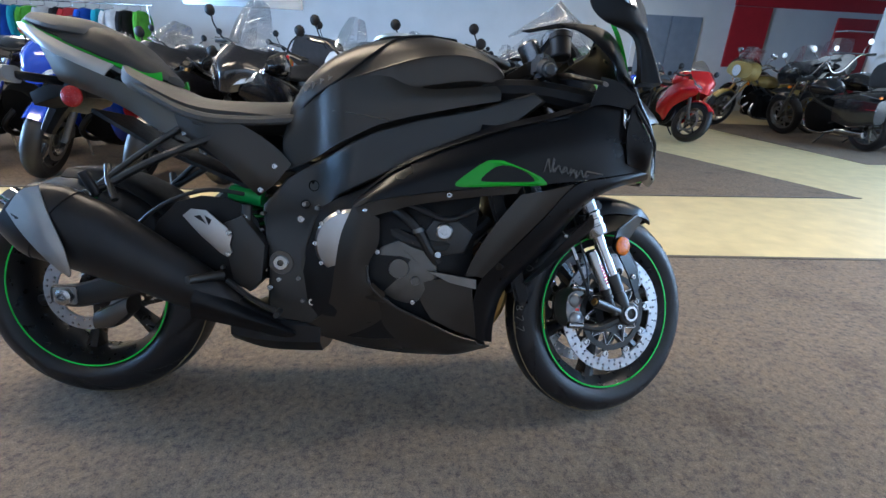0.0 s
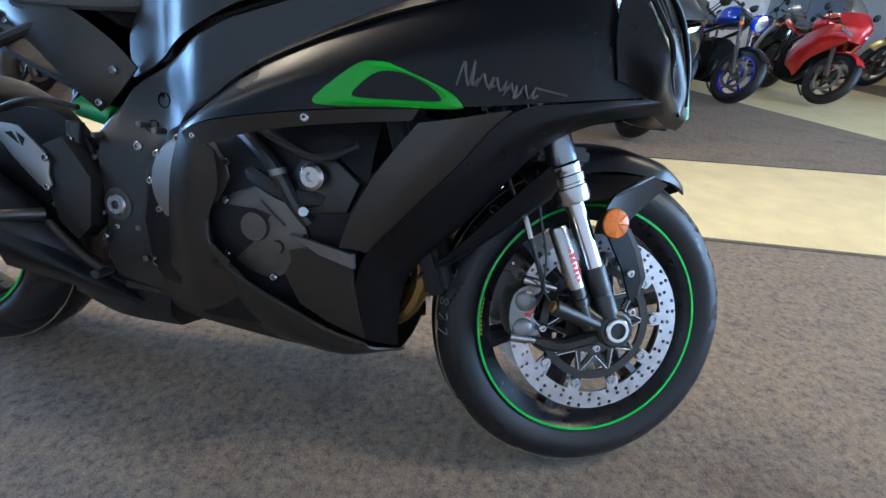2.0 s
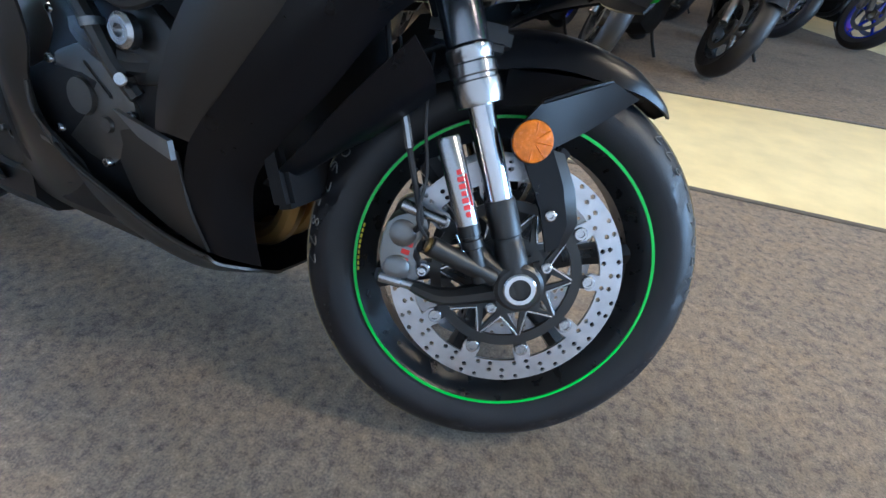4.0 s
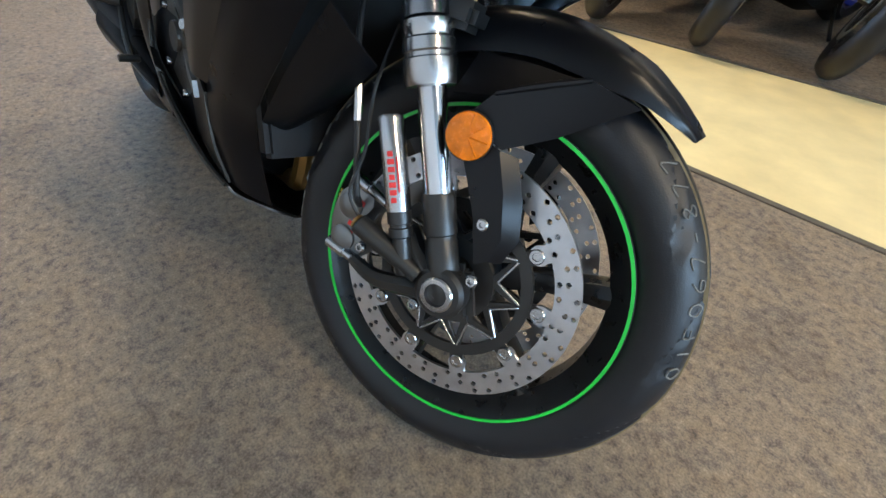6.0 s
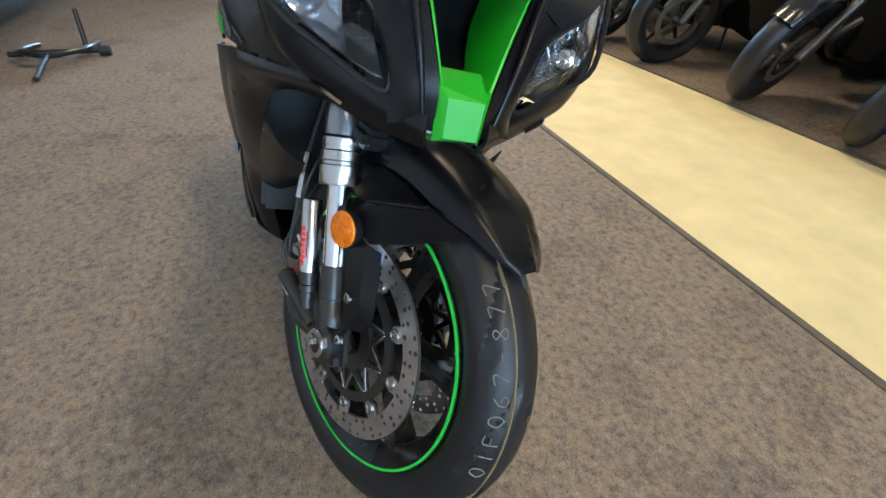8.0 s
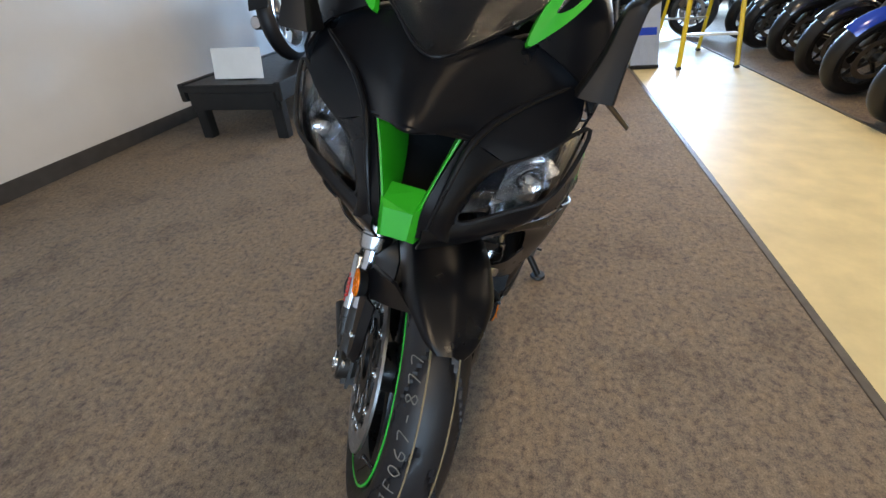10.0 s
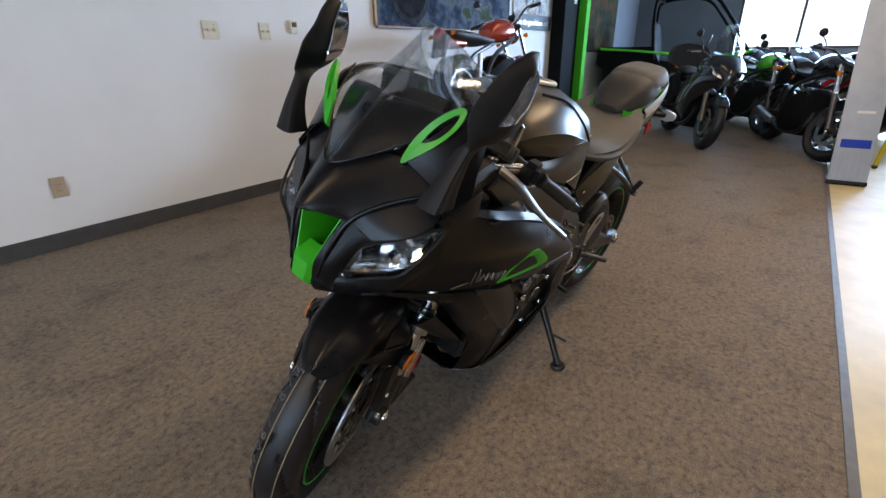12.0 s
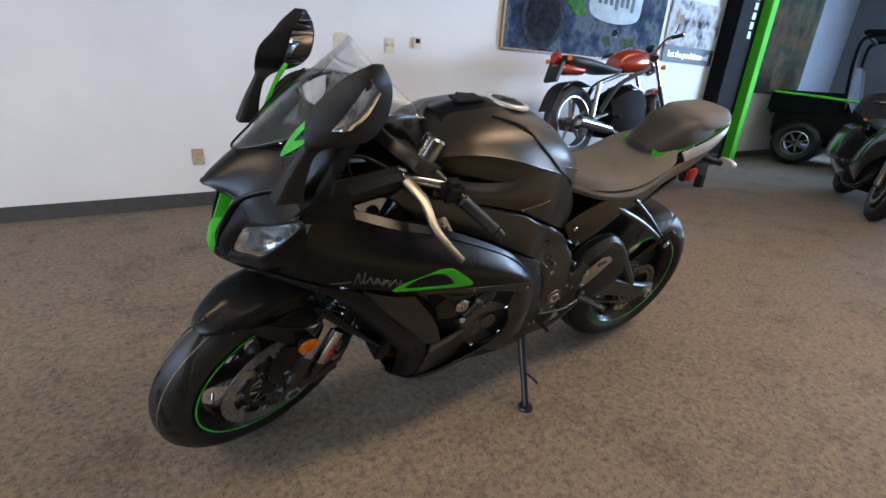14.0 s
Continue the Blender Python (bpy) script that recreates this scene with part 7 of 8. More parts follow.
    if style in ("sport", "tourer"):
        for s in (-1, 1):
            part("side_fairing", surf([[(0.66, s * 0.20, 0.58), (0.86, s * 0.22, 0.72), (1.08, s * 0.22, 0.80), (1.28, s * 0.20, 0.86), (1.42, s * 0.14, 0.84)], [(0.70, s * 0.23, 0.45), (0.86, s * 0.25, 0.56), (1.06, s * 0.26, 0.64), (1.26, s * 0.23, 0.72), (1.46, s * 0.11, 0.76)], [(0.74, s * 0.19, 0.30), (0.86, s * 0.23, 0.38), (1.02, s * 0.24, 0.46), (1.18, s * 0.22, 0.60), (1.46, s * 0.09, 0.70)], [(0.76, s * 0.10, 0.22), (0.88, s * 0.14, 0.22), (1.0, s * 0.17, 0.30), (1.12, s * 0.17, 0.48), (1.42, s * 0.07, 0.68)]], 3, 3, 0.005), body, b)
            part("headlight", surf([[(1.50, s * 0.03, 0.80), (1.45, s * 0.10, 0.83), (1.36, s * 0.17, 0.87)], [(1.51, s * 0.03, 0.75), (1.47, s * 0.10, 0.77), (1.41, s * 0.16, 0.80)]], 4, 3, 0.01), HEADLAMP, b)
        part("nose_cowl", surf([[(1.22, -0.18, 0.98), (1.32, -0.09, 1.0), (1.35, 0, 1.01), (1.32, 0.09, 1.0), (1.22, 0.18, 0.98)], [(1.34, -0.19, 0.89), (1.44, -0.10, 0.90), (1.48, 0, 0.91), (1.44, 0.10, 0.90), (1.34, 0.19, 0.89)], [(1.42, -0.14, 0.83), (1.50, -0.06, 0.82), (1.53, 0, 0.82), (1.50, 0.06, 0.82), (1.42, 0.14, 0.83)], [(1.44, -0.10, 0.72), (1.50, -0.05, 0.70), (1.52, 0, 0.70), (1.50, 0.05, 0.70), (1.44, 0.10, 0.72)]], 3, 3, 0.005), body, b)
        hi = 1.16 if style == "sport" else 1.34
        ws = part("windscreen", surf([[(1.20, -0.16, 1.0), (1.33, 0, 1.02), (1.20, 0.16, 1.0)], [(1.12, -0.14, (1.0 + hi) / 2), (1.24, 0, (1.02 + hi) / 2), (1.12, 0.14, (1.0 + hi) / 2)], [(1.06, -0.08, hi - 0.02), (1.12, 0, hi), (1.06, 0.08, hi - 0.02)]], 4, 4, 0.003), GLASS, b)
        ws.visible_shadow = False
    if style == "cruiser":
        part("fork_fairing", loft([[(1.40, -0.30, 0.86), (1.40, 0.30, 0.86), (1.36, 0.28, 1.12), (1.36, -0.28, 1.12)], [(1.52, -0.24, 0.90), (1.52, 0.24, 0.90), (1.48, 0.22, 1.10), (1.48, -0.22, 1.10)]], 4, 4), accent, b)
        part("side_lamp", turned([(0, 0.03), (0.04, 0.09), (0.06, 0.095)], (1.50, 0, 0.98), (1, 0, 0), 24), HEADLAMP, b)
        ws = part("windscreen", surf([[(1.40, -0.26, 1.10), (1.47, 0, 1.10), (1.40, 0.26, 1.10)], [(1.30, -0.20, 1.34), (1.36, 0, 1.38), (1.30, 0.20, 1.34)]], 4, 4, 0.003), GLASS, b)
        ws.visible_shadow = False
    if style in ("cruiser", "tourer"):
        for s in (-1, 1):
            bag = part("saddlebag", loft([[(0.30, s * 0.15, 0.42), (0.30, s * 0.30, 0.42), (0.30, s * 0.29, 0.70), (0.30, s * 0.15, 0.70)], [(0.0, s * 0.14, 0.38), (0.0, s * 0.34, 0.38), (0.0, s * 0.32, 0.72), (0.0, s * 0.14, 0.72)], [(-0.32, s * 0.15, 0.44), (-0.32, s * 0.28, 0.44), (-0.32, s * 0.27, 0.68), (-0.32, s * 0.15, 0.68)]], 3, 4), body, b)
            part("bag_trim", tube([(0.30, s * 0.30, 0.60), (0.0, s * 0.335, 0.62), (-0.32, s * 0.285, 0.60)], 0.007, 6, 4), CHROME, bag)
        part("top_case", loft([[(-0.08, -0.2, 0.86), (-0.08, 0.2, 0.86), (-0.10, 0.18, 1.12), (-0.10, -0.18, 1.12)], [(-0.40, -0.2, 0.88), (-0.40, 0.2, 0.88), (-0.38, 0.17, 1.12), (-0.38, -0.17, 1.12)]], 4, 3), BAGCLOTH, b)
    part("side_stand", tube([(0.52, 0.12, 0.26), (0.56, 0.20, 0.13), (0.60, 0.27, 0.045)], 0.012, 8, 3), FRAME, b)
    # front end turned to the left, as it is left on the stand
    if style != "tourer":
        turn = Matrix.Translation(F) @ Matrix.Rotation(radians(24 if style != "cruiser" else 8), 4, ax) @ Matrix.Translation(-F)
        for c in b.children:
            if c.name.split(".")[0] in ("front_wheel", "fork_leg", "front_fender", "triple_clamp", "handlebar", "instrument", "front_indicator") or (style in ("naked", "retro") and c.name.startswith("headlight")):
                for q in (c, *c.children_recursive):
                    q.data.transform(turn)
    part("plate_hanger", prism([(-0.16, sh + 0.03), (-0.21, sh + 0.02), (-0.30, sh - 0.16), (-0.27, sh - 0.17)], -0.07, 0.07, 0.003), PLASTIC, b)
    return b


def parked(x, y, heading, lean=9.0, z=0.0, wb=1.43):
    """The pose that puts the front tyre's footprint at x, y, pointing heading degrees from +x."""
    h = radians(heading)
    return Matrix.Translation((x - wb * math.cos(h), y - wb * math.sin(h), z)) @ Matrix.Rotation(h, 4, "Z") @ Matrix.Translation((0, -0.05 * lean / 9, 0)) @ Matrix.Rotation(-radians(lean), 4, "X")


black_naked = other_bike("naked", P_BLACK, P_BLACK, "gloss black naked motorcycle on its side stand")
black_sport = other_bike("sport", P_BLACK, P_BLACK, "gloss black sport motorcycle on its side stand")
red_sport = other_bike("sport", P_RED, P_RED, "bright red sport motorcycle on its side stand")
blue_naked = other_bike("naked", P_BLUE, P_BLUE, "dark motorcycle with blue wheels on its side stand", BLUERIM)
blue_sport = other_bike("sport", P_BLUE, P_WHITE, "blue sport motorcycle on its side stand")
white_tourer = other_bike("tourer", P_WHITE, P_WHITE, "white touring motorcycle with a tall screen")
silver_tourer = other_bike("tourer", P_BLACK, P_SILVER, "black touring motorcycle with clear headlights")
gold_cruiser = other_bike("cruiser", P_GOLD, P_GOLD, "gold touring cruiser with chrome wheels", WHEELGREY)
black_cruiser = other_bike("cruiser", P_BLACK, P_BLACK, "black touring cruiser with chrome pipes and bags", WHEELGREY)
green_naked = other_bike("naked", P_GREEN, P_GREEN, "bright green naked motorcycle on its side stand")
orange_naked = other_bike("naked", P_ORANGE, P_GOLD, "orange naked motorcycle with gold fork tubes")
retro = other_bike("retro", P_BROWNRED, P_BROWNRED, "retro motorcycle with a candy red tank and chrome wheels", WHEELGREY)

# first row along the aisle, front wheels to it
spots = [
    (black_naked, 0.10, 2.42, -98), (silver_tourer, -0.66, 2.36, -97), (black_sport, -1.22, 2.28, -99), (blue_naked, 0.72, 2.48, -96), (black_naked, 1.32, 2.55, -98),
    (white_tourer, -0.12, 3.55, -92), (blue_sport, -1.95, 2.30, -98), (black_naked, -2.60, 2.35, -96), (black_sport, -3.3, 2.35, -97), (black_naked, -4.0, 2.3, -95), (blue_sport, -4.7, 2.3, -96),
    (black_sport, 2.05, 3.02, -97),
    # second row
    (blue_naked, 3.42, 5.30, -78), (black_naked, 2.72, 5.25, -80), (red_sport, 4.62, 5.85, -86), (blue_sport, 1.75, 5.3, -88), (black_naked, 1.05, 5.2, -92), (silver_tourer, 0.35, 5.3, -90), (black_sport, -0.4, 5.2, -94), (orange_naked, -1.1, 5.2, -90), (black_naked, -1.9, 5.3, -95), (green_naked, -2.7, 5.2, -90), (black_sport, -3.5, 5.3, -92), (black_naked, -4.4, 5.2, -96),
    # third row
    (black_naked, 3.9, 8.2, -80), (red_sport, 3.0, 8.1, -85), (white_tourer, 2.0, 8.2, -88), (black_sport, 1.0, 8.1, -90), (blue_sport, 0.0, 8.2, -92), (black_naked, -1.0, 8.1, -92), (red_sport, -2.0, 8.2, -90), (black_sport, -3.2, 8.2, -90),
    # across the second aisle
    (gold_cruiser, 6.55, 8.6, -168), (black_cruiser, 7.2, 7.6, 92), (black_cruiser, 7.95, 7.75, 90), (black_cruiser, 8.3, 11.3, -160), (black_naked, 5.5, 9.4, -105), (black_sport, 5.0, 8.4, -95),
    # the back end of the room
    (silver_tourer, -4.08, -0.30, 30), (green_naked, -5.50, 0.12, 30), (black_naked, -4.02, 0.82, 26), (black_naked, -5.2, 1.75, 40), (red_sport, -6.3, 1.15, 45), (black_sport, -6.75, 0.35, 70), (green_naked, -7.4, 2.4, 0), (black_sport, -6.2, 2.9, 0),
]
seen_first = set()
random.seed(11)
for ob, x, y, hd in spots:
    big = 1.1 if ob in (gold_cruiser, black_cruiser) else 1.0
    m = parked(x, y, hd, random.uniform(8, 11), 0.003, 1.62 * big if big > 1 else 1.43) @ Matrix.Scale(big, 4)
    if ob.name not in seen_first:
        seen_first.add(ob.name)
        ob.matrix_world = m
    else:
        copy_thing(ob, m)


# ---- display platform by the wall, with the retro machine on it ----
STEELBLACK = mat("black_platform_metal", (0.012, 0.012, 0.012), 0.45, 0.0, 0.25, 10, 0.1, 200, spec=0.3)
plat = thing("display_platform", "low black display platform with a worn deck", "platform", ROOM @ Matrix.Translation((-2.30, -1.86, -0.038)))
part("deck", block((3.0, 0.72, 0.05), Matrix.Translation((0, 0, 0.395)), 0.006), STEELBLACK, plat)
for dy in (-0.336, 0.336):
    part("side_rail", block((3.0, 0.05, 0.12), Matrix.Translation((0, dy * 1.085, 0.37)), 0.006), STEELBLACK, plat)
for dx in (-1.42, 1.42):
    for dy in (-0.30, 0.30):
        part("leg", block((0.08, 0.08, 0.331), Matrix.Translation((dx, dy, 0.2045)), 0.006), STEELBLACK, plat)
part("end_rail", block((0.05, 0.66, 0.12), Matrix.Translation((1.47, 0, 0.31)), 0.006), STEELBLACK, plat)
retro.matrix_world = ROOM @ parked(-3.12, -1.90, 183, 8, 0.386, 1.43)
sign = thing("price_sign", "white printed card on the display platform", "sign", ROOM @ Matrix.Translation((-0.98, -1.86, 0.382)))
part("card", block((0.006, 0.38, 0.20), Matrix.Translation((0, 0, 0.107)) @ Matrix.Rotation(radians(-12), 4, "Y"), 0.001), P_WHITE, sign)
part("stand", block((0.10, 0.22, 0.008), Matrix.Translation((-0.03, 0, 0.005)), 0.002), PLASTIC, sign)
chock = thing("paddock_stand", "black metal paddock stand on the carpet", "paddock stand", ROOM @ Matrix.Translation((-1.45, -1.22, 0)))
part("fork_arm", tube([(-0.30, -0.16, 0.02), (0.0, -0.16, 0.06), (0.12, 0, 0.06), (0.0, 0.16, 0.06), (-0.30, 0.16, 0.02)], 0.016, 8, 4), FRAME, chock)
part("cross_bar", rod((-0.05, -0.24, 0.035), (-0.05, 0.24, 0.035), 0.016), FRAME, chock)
part("handle", tube([(0.12, 0, 0.06), (0.30, 0, 0.04), (0.42, 0, 0.022)], 0.014, 8, 3), FRAME, chock)
part("upright", rod((-0.10, 0.14, 0.03), (-0.16, 0.14, 0.24), 0.014), FRAME, chock)
part("roller", rod((-0.05, 0.21, 0.03), (-0.05, 0.27, 0.03), 0.029, 0.029, 16), CABLE, chock)


# ---- wall pictures ----
def picture(name, u0, u1, z0, z1, colours, label, frame_mat=None):
    pic = thing(name, label, "poster", ROOM @ Matrix.Translation((u0, SOUTH, z0)))
    W, Hh = u1 - u0, z1 - z0
    m, t, bs = nodes(name + "_print")
    t.links.new(ramp(t, noise_of(t, 3.2, 4, 0.6), colours), bs.inputs["Base Color"])
    bs.inputs["Roughness"].default_value, bs.inputs["Specular IOR Level"].default_value = 0.8, 0.1
    part("print", block((W, 0.02, Hh), Matrix.Translation((W / 2, 0.012, Hh / 2)), 0.002), m, pic)
    if frame_mat:
        part("frame_edge", block((0.03, 0.03, Hh), Matrix.Translation((W + 0.0155, 0.0155, Hh / 2)), 0.003), frame_mat, pic)
        part("frame_edge", block((W, 0.03, 0.02), Matrix.Translation((W / 2, 0.0155, -0.0105)), 0.003), frame_mat, pic)
    return pic


WOODTRIM = mat("wood_trim", (0.30, 0.17, 0.07), 0.5, 0, 0.2, 20, 0.1, 200)
BAGPRINT = mat("dark_print", (0.03, 0.035, 0.045), 0.8, 0, 0.5, 20, 0, spec=0.1)
PALEPRINT = mat("pale_print", (0.42, 0.50, 0.55), 0.8, 0, 0.2, 8, 0, spec=0.1)
big = picture("wall_poster", -4.05, -1.50, 1.32, 2.75, [(0.34, (0.008, 0.014, 0.03)), (0.46, (0.03, 0.05, 0.09)), (0.55, (0.10, 0.12, 0.15)), (0.62, (0.03, 0.07, 0.03)), (0.75, (0.07, 0.04, 0.03))], "large dark blue poster of motorcycles on the wall", WOODTRIM)
part("pictured_wheel", turned([(0, 0.30), (0.003, 0.30), (0.003, 0.24), (0, 0.24)], (2.05, 0.0225, 0.32), (0, 1, 0), 40), BAGPRINT, big, "dark printed wheel shape")
part("pictured_panel", prism([(0.55, 0.42), (0.95, 0.36), (1.35, 0.42), (1.40, 0.62), (1.36, 0.85), (0.54, 0.85), (0.50, 0.62)], 0.0225, 0.0265, 0.0005, 4), PALEPRINT, big, "pale printed panel")
bm = bmesh.new()
for i in range(7):
    block((0.055, 0.003, 0.24 if i in (0, 3) else 0.17), Matrix.Translation((0.67 + i * 0.095, 0.0285, 0.62)), 0.001, bm)
part("panel_bars", bm, PLASTIC, big, "plain dark bars in place of lettering")
part("green_streak", prism([(1.45, 0.45), (1.62, 0.40), (2.05, 0.75), (2.30, 1.25), (2.10, 1.30), (1.80, 0.95)], 0.0225, 0.0265, 0.0005, 3), mat("printed_green", (0.04, 0.16, 0.03), 0.8, 0, 0.5, 14, 0, spec=0.1), big)
slogan = picture("slogan_poster", -5.35, -4.16, 1.36, 2.10, [(0.35, (0.03, 0.03, 0.035)), (0.5, (0.55, 0.56, 0.58)), (0.7, (0.20, 0.12, 0.06))], "poster with a black strip and white slogan")
part("strip", block((1.19, 0.006, 0.20), Matrix.Translation((0.595, 0.0255, 0.10)), 0.001), PLASTIC, slogan)
cu = bpy.data.curves.new("slogan_text", "FONT")
cu.body, cu.size, cu.extrude, cu.align_x = "Let the good times roll", 0.105, 0.001, "CENTER"
tx = new("slogan_text", cu)
tx.data.materials.append(P_WHITE)
tx.parent = slogan
tx.matrix_local = Matrix.Translation((0.595, 0.0305, 0.065)) @ Matrix.Rotation(radians(180), 4, "Z") @ Matrix.Rotation(radians(90), 4, "X")
picture("trail_poster", -8.5, -6.1, 1.05, 2.9, [(0.35, (0.010, 0.014, 0.010)), (0.5, (0.03, 0.03, 0.016)), (0.62, (0.08, 0.035, 0.016)), (0.75, (0.03, 0.05, 0.016))], "dark green and brown trail poster")
pillar = thing("display_pillar", "black display pillar with a lime green edge", "pillar", ROOM @ Matrix.Translation((-5.70, -2.56, 0)))
part("body", block((0.56, 0.22, HIGH - 0.01), Matrix.Translation((0, 0, HIGH / 2)), 0.006), DULLBLACK, pillar)
part("green_edge", block((0.16, 0.34, HIGH - 0.01), Matrix.Translation((-0.361, 0.062, HIGH / 2)), 0.006), mat("dull_green_edge", (0.04, 0.40, 0.02), 0.7, 0, 0.06, 5, 0, spec=0.15), pillar, "lime green edge strip")
bm = bmesh.new()
for i in range(6):
    block((0.09, 0.006, 0.09), Matrix.Translation((-0.10, 0.1125, 1.80 + i * 0.12)), 0.001, bm)
part("pillar_bars", bm, P_WHITE, pillar, "plain white bars in place of lettering")


# ---- side-by-side buggy ----
def buggy(m):
    g = thing("utility_buggy", "black side-by-side buggy with roll cage and green trim", "buggy", m)
    for nm, x in (("rear_wheel", -0.95), ("front_wheel", 1.0)):
        for s in (-1, 1):
            plain_wheel(nm, g, Vector((x, s * 0.62, 0.345)), 0.345, 0.13, WHEELGREY, 7, 0.19)
    part("body", loft([[(-1.35, -0.48, 0.42), (-1.35, 0.48, 0.42), (-1.35, 0.48, 0.98), (-1.35, -0.48, 0.98)], [(-0.5, -0.52, 0.35), (-0.5, 0.52, 0.35), (-0.5, 0.52, 0.92), (-0.5, -0.52, 0.92)], [(0.5, -0.52, 0.32), (0.5, 0.52, 0.32), (0.5, 0.52, 0.75), (0.5, -0.52, 0.75)], [(1.0, -0.60, 0.42), (1.0, 0.60, 0.42), (1.0, 0.48, 1.02), (1.0, -0.48, 1.02)], [(1.4, -0.42, 0.45), (1.4, 0.42, 0.45), (1.38, 0.38, 0.85), (1.38, -0.38, 0.85)]], 3, 3), DULLBLACK, g)
    part("cargo_bed", block((0.95, 1.25, 0.35), Matrix.Translation((-1.0, 0, 0.95)), 0.04), DULLBLACK, g)
    for s in (-1, 1):
        part("green_trim", tube([(-1.42, s * 0.64, 1.10), (-0.5, s * 0.70, 1.03), (0.4, s * 0.69, 0.92), (1.0, s * 0.58, 1.04)], 0.022, 8, 4), P_GREEN, g)
        part("roll_cage", tube([(-0.50, s * 0.62, 0.90), (-0.58, s * 0.62, 1.70), (-0.45, s * 0.58, 1.92), (0.20, s * 0.56, 1.92), (0.55, s * 0.60, 1.60), (0.95, s * 0.55, 1.02)], 0.028, 10, 5), DULLBLACK, g)
        part("seat", loft([[(-0.40, s * 0.35 - 0.22, 0.75), (-0.40, s * 0.35 + 0.22, 0.75), (-0.40, s * 0.35 + 0.22, 0.92), (-0.40, s * 0.35 - 0.22, 0.92)], [(-0.5, s * 0.35 - 0.22, 1.1), (-0.42, s * 0.35 + 0.22, 1.1), (-0.52, s * 0.35 + 0.2, 1.2), (-0.56, s * 0.35 - 0.2, 1.2)], [(-0.55, s * 0.35 - 0.15, 1.5), (-0.50, s * 0.35 + 0.15, 1.5), (-0.58, s * 0.35 + 0.13, 1.55), (-0.62, s * 0.35 - 0.13, 1.55)]], 3, 3), DULLBLACK, g)
        part("headlight", turned([(0, 0.07), (0.03, 0.08)], (1.36, s * 0.28, 0.76), (1, 0, 0.1), 20), HEADLAMP, g)
    part("roof", block((0.95, 1.25, 0.06), Matrix.Translation((-0.12, 0, 1.965)), 0.025), DULLBLACK, g)
    part("cross_bar", rod((-0.5, -0.58, 1.90), (-0.5, 0.58, 1.90), 0.026), DULLBLACK, g)
    part("steering_wheel", tube([(0.35 + 0.06 * math.cos(a), 0.32 + 0.17 * math.sin(a), 1.15 + 0.15 * math.cos(a)) for a in [2 * math.pi * i / 10 for i in range(10)]], 0.014, 8, 3, closed=True), CABLE, g)
    return g


buggy(Matrix.Translation((-7.95, -1.70, 0)) @ Matrix.Rotation(radians(105), 4, "Z"))


# ---- ladder and loading ramp at the aisle's end ----
YELLOW = mat("yellow_fibreglass", (0.62, 0.45, 0.02), 0.4, 0, 0.1, 12, 0.08, 200)
def ladder(m):
    g = thing("step_ladder", "yellow step ladder with pale treads, standing open", "ladder", m)
    for s in (-1, 1):
        part("front_rail", tube([(0.0, s * 0.26, 0.02), (-0.38, s * 0.17, 1.80)], 0.022, 8, 2), YELLOW, g)
        part("rear_rail", tube([(-0.98, s * 0.24, 0.02), (-0.44, s * 0.16, 1.78)], 0.018, 8, 2), YELLOW, g)
        for nm, x, y in (("front_foot", 0.0, 0.26), ("rear_foot", -0.98, 0.24)):
            part(nm, block((0.06, 0.04, 0.03), Matrix.Translation((x, s * y, 0.015)), 0.006), CABLE, g)
        part("spreader", tube([(-0.16, s * 0.225, 0.75), (-0.5, s * 0.22, 0.72), (-0.75, s * 0.21, 0.76)], 0.006, 6, 2), ALU, g)
    for i in range(1, 6):
        k = i / 6
        part("tread", block((0.09, 0.46 - 0.16 * k, 0.022), Matrix.Translation((-0.38 * k, 0, 1.78 * k)), 0.004), P_WHITE, g)
    for i in (1, 3):
        k = i / 5
        part("rear_brace", rod((-0.98 + 0.54 * k, -0.22, 1.76 * k), (-0.98 + 0.54 * k, 0.22, 1.76 * k), 0.010), ALU, g)
    part("top_cap", block((0.16, 0.40, 0.05), Matrix.Translation((-0.41, 0, 1.81)), 0.012), YELLOW, g)
    return g


ladder(Matrix.Translation((-3.05, 1.56, 0)) @ Matrix.Rotation(radians(8), 4, "Z"))
RAMPMETAL = mat("pale_blue_grey_panel", (0.30, 0.35, 0.44), 0.4, 0.2, 0.08, 6, 0.05, 200)
board = thing("leaning_sign_board", "pale grey-blue sign board leaning back on the ladder", "sign board", Matrix.Translation((-3.08, 1.0, 0)) @ Matrix.Rotation(radians(10), 4, "Z") @ Matrix.Rotation(radians(-20), 4, "Y"))
part("panel", block((0.03, 0.26, 1.55), Matrix.Translation((0, 0, 0.79)), 0.006), RAMPMETAL, board)
part("foot_edge", block((0.05, 0.27, 0.03), Matrix.Translation((0, 0, 0.016)), 0.004), PLASTIC, board)
part("blue_label", block((0.004, 0.20, 0.07), Matrix.Translation((0.0175, 0, 0.34)), 0.001), P_BLUE, board)
part("print_bar", block((0.004, 0.12, 0.02), Matrix.Translation((0.0175, 0.02, 0.60)), 0.001), P_WHITE, board)
bm = bmesh.new()
for i in range(5):
    block((0.008, 0.016, 0.22), Matrix.Translation((0.0175, -0.09 + 0.045 * i, 0.16)), 0.002, bm)
part("panel_ribs", bm, RAMPMETAL, board)

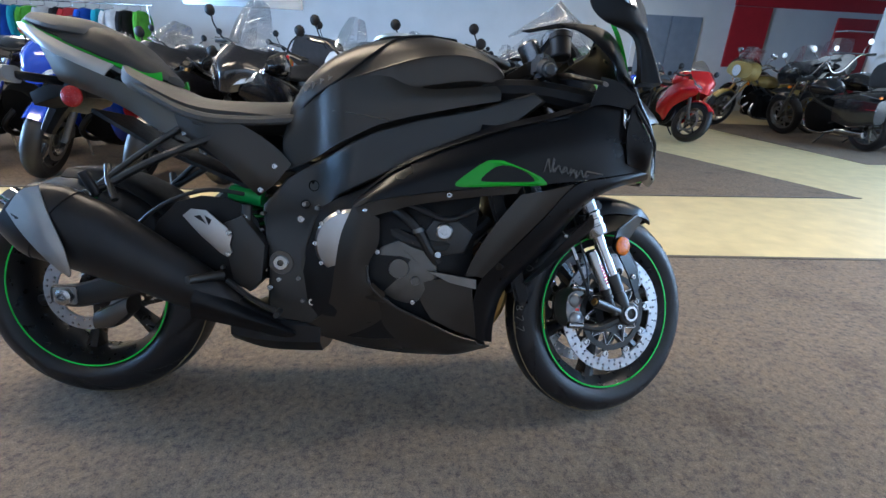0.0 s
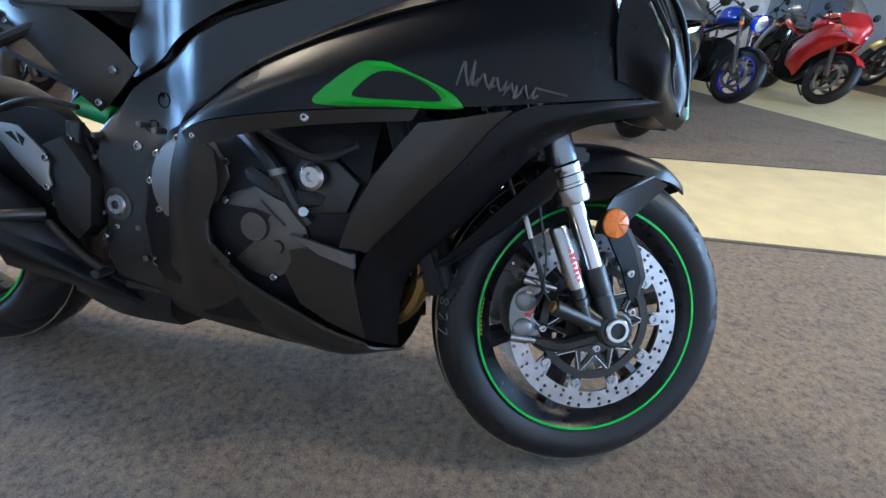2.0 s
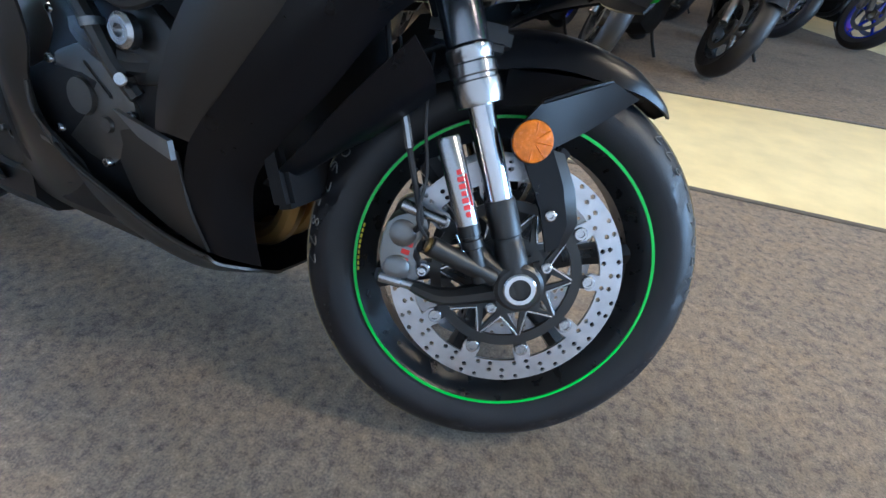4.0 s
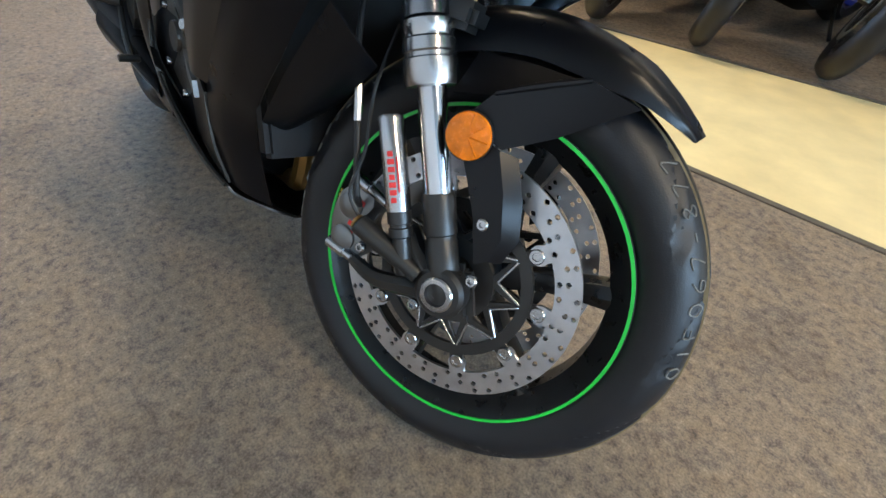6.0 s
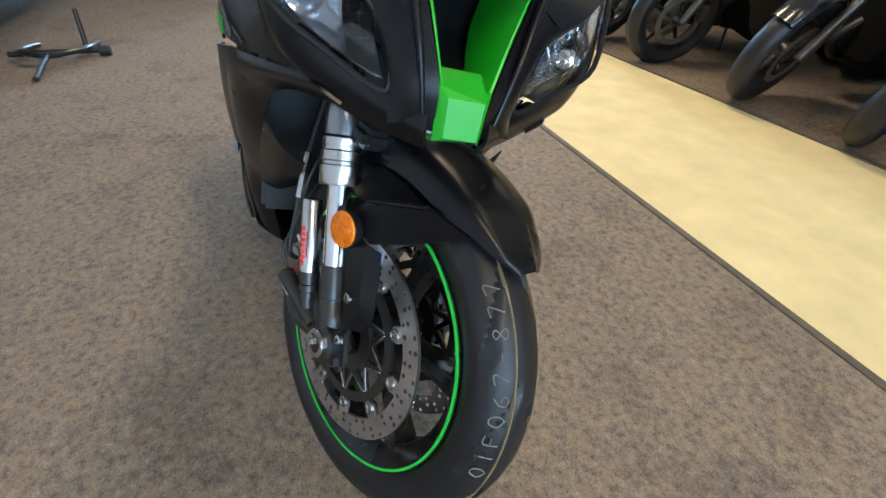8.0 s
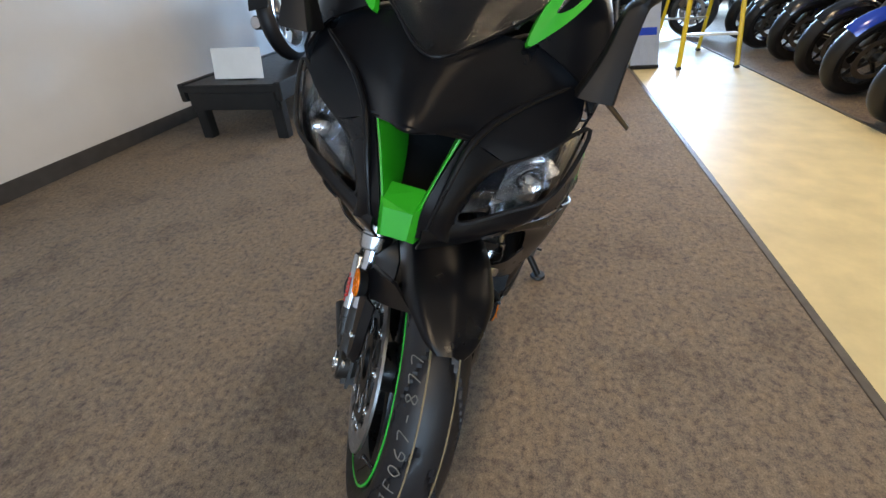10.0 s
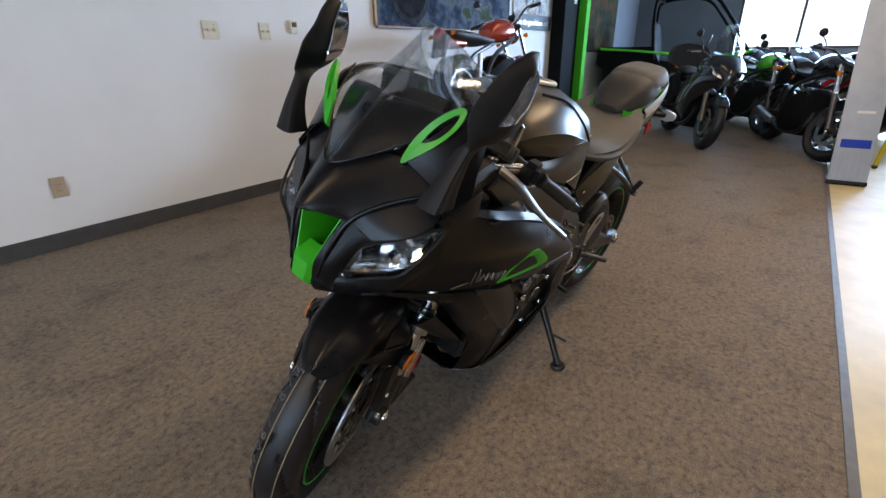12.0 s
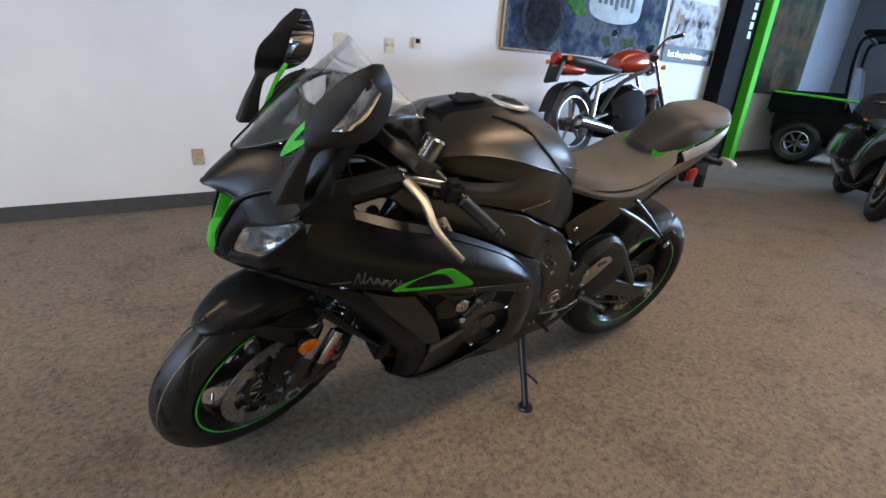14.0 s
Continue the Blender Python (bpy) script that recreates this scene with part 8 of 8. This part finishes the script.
# ---- far wall: doors, red sign band ----
door = slab("door_1", 7.10, 7.97, NORTH - 0.05, NORTH - 0.001, 0, 2.42, GREYDOOR, "grey painted double door leaf", "door", 0.006)
door = slab("door_2", 7.99, 8.86, NORTH - 0.05, NORTH - 0.001, 0, 2.42, GREYDOOR, "grey painted double door leaf", "door", 0.006)
slab("door_trim", 6.96, 7.098, NORTH - 0.07, NORTH - 0.001, 0, 2.54, WALL, "pale door frame", "trim", 0.006)
slab("sign_band", 9.70, BAY_X - 0.05, NORTH - 0.10, NORTH - 0.001, 2.76, 3.08, REDSIGN, "red sign band along the wall", "sign", 0.01)
slab("sign_panel", 9.72, 10.80, NORTH - 0.07, NORTH - 0.001, 1.2, 2.75, REDSIGN, "red panel on the wall below the sign band", "sign", 0.01)
slab("wall_panel", -5.0, -2.0, NORTH - 0.05, NORTH - 0.001, 2.05, 2.9, P_SILVER, "pale grey sign panel on the wall", "sign", 0.01)
red_rack = thing("red_display_rack", "red display rack with pale shelves by the wall", "display rack", ROOM @ Matrix.Translation((13.35, 12.2, 0)))
part("back_panel", block((1.2, 0.06, 2.6), Matrix.Translation((0, 0.2, 1.3)), 0.01), REDSIGN, red_rack)
for zz in (0.5, 1.1, 1.7, 2.25):
    part("shelf", block((1.2, 0.4, 0.03), Matrix.Translation((0, -0.03, zz)), 0.006), P_WHITE, red_rack)


# ---- riding jackets on a rail ----
def jacket(material, label):
    """A jacket on its hanger: x across the shoulders, hook at the origin."""
    g = thing("riding_jacket", label, "jacket", None, "jackets on the rail")
    rings = [[(w * c, d * q, z) for c, q in ((-1, 0), (-0.75, 0.8), (0, 1), (0.75, 0.8), (1, 0), (0.75, -0.8), (0, -1), (-0.75, -0.8))] for z, w, d in ((-0.09, 0.07, 0.05), (-0.13, 0.19, 0.075), (-0.22, 0.22, 0.085), (-0.45, 0.20, 0.08), (-0.68, 0.21, 0.085))]
    part("body", loft(rings, 2, 3), material, g)
    for s in (-1, 1):
        part("sleeve", tube([(s * 0.19, 0, -0.15), (s * 0.26, 0, -0.30), (s * 0.27, 0.02, -0.50), (s * 0.25, 0.03, -0.66)], 0.05, 8, 3, radii=[0.06, 0.058, 0.05, 0.042]), material, g)
    part("hanger", tube([(-0.16, 0, -0.10), (0, 0, -0.06), (0, 0, 0.0), (0.03, 0, 0.02)], 0.006, 6, 3), STEEL, g)
    return g


CLOTH = {n: mat(n + "_cloth", c, 0.8, 0, 0.2, 8, 0.2, 200, spec=0.2) for n, c in (("teal", (0.03, 0.30, 0.40)), ("white", (0.60, 0.60, 0.60)), ("blue", (0.02, 0.08, 0.40)), ("black", (0.012, 0.012, 0.014)), ("green", (0.10, 0.35, 0.04)), ("red", (0.40, 0.03, 0.03)))}
rail = thing("clothes_rail", "chrome clothes rail hung with bright riding jackets", "clothes rail", Matrix.Translation((-7.4, 9.6, 0)))
part("rail", rod((-2.0, 0, 1.78), (2.2, 0, 1.78), 0.016), STEEL, rail)
for dx in (-1.9, 2.1):
    part("post", rod((dx, 0, 0.03), (dx, 0, 1.78), 0.018), STEEL, rail)
    part("foot", block((0.05, 0.55, 0.03), Matrix.Translation((dx, 0, 0.016)), 0.006), STEEL, rail)
order = ("teal", "white", "black", "blue", "teal", "green", "white", "black", "red", "blue", "teal", "white", "black", "green")
firsts = {}
for i, n in enumerate(order):
    m = Matrix.Translation((-7.4 - 1.75 + i * 0.285, 9.6, 1.755)) @ Matrix.Rotation(radians(70 + 25 * math.sin(i * 2.1)), 4, "Z")
    if n not in firsts:
        firsts[n] = jacket(CLOTH[n], n + " riding jacket hanging on the clothes rail")
        firsts[n].matrix_world = m
    else:
        copy_thing(firsts[n], m)

# ---- small pieces of the motorcycle, each a part of its own ----
def split_pieces(ob):
    me = ob.data
    root = list(range(len(me.vertices)))

    def find(i):
        while root[i] != i:
            root[i] = root[root[i]]
            i = root[i]
        return i
    for e in me.edges:
        a, b = find(e.vertices[0]), find(e.vertices[1])
        root[a] = b
    isles = sorted({find(i) for i in range(len(me.vertices))})
    for n, r in enumerate(isles[1:] + isles[:1]):
        bm = bmesh.new()
        bm.from_mesh(me)
        bm.verts.ensure_lookup_table()
        bmesh.ops.delete(bm, geom=[v for v in bm.verts if find(v.index) != r], context="VERTS")
        if n < len(isles) - 1:
            piece = part(ob.name.split(".")[0], bm, me.materials[0], ob.parent)
        else:
            bm.to_mesh(me)
            bm.free()


SPLIT = ("reflector", "caliper_lug", "pinch_bolt", "tyre_marking", "cover_bolt", "frame_bolt", "clutch_bolt", "cover_screw", "fairing_screw", "frame_hole", "cover_boss", "exhaust_header", "chain", "linkage_bolt", "guard_bolt")
for ob in list(bike.children_recursive):
    if ob.type == "MESH" and ob.name.split(".")[0] in SPLIT:
        split_pieces(ob)
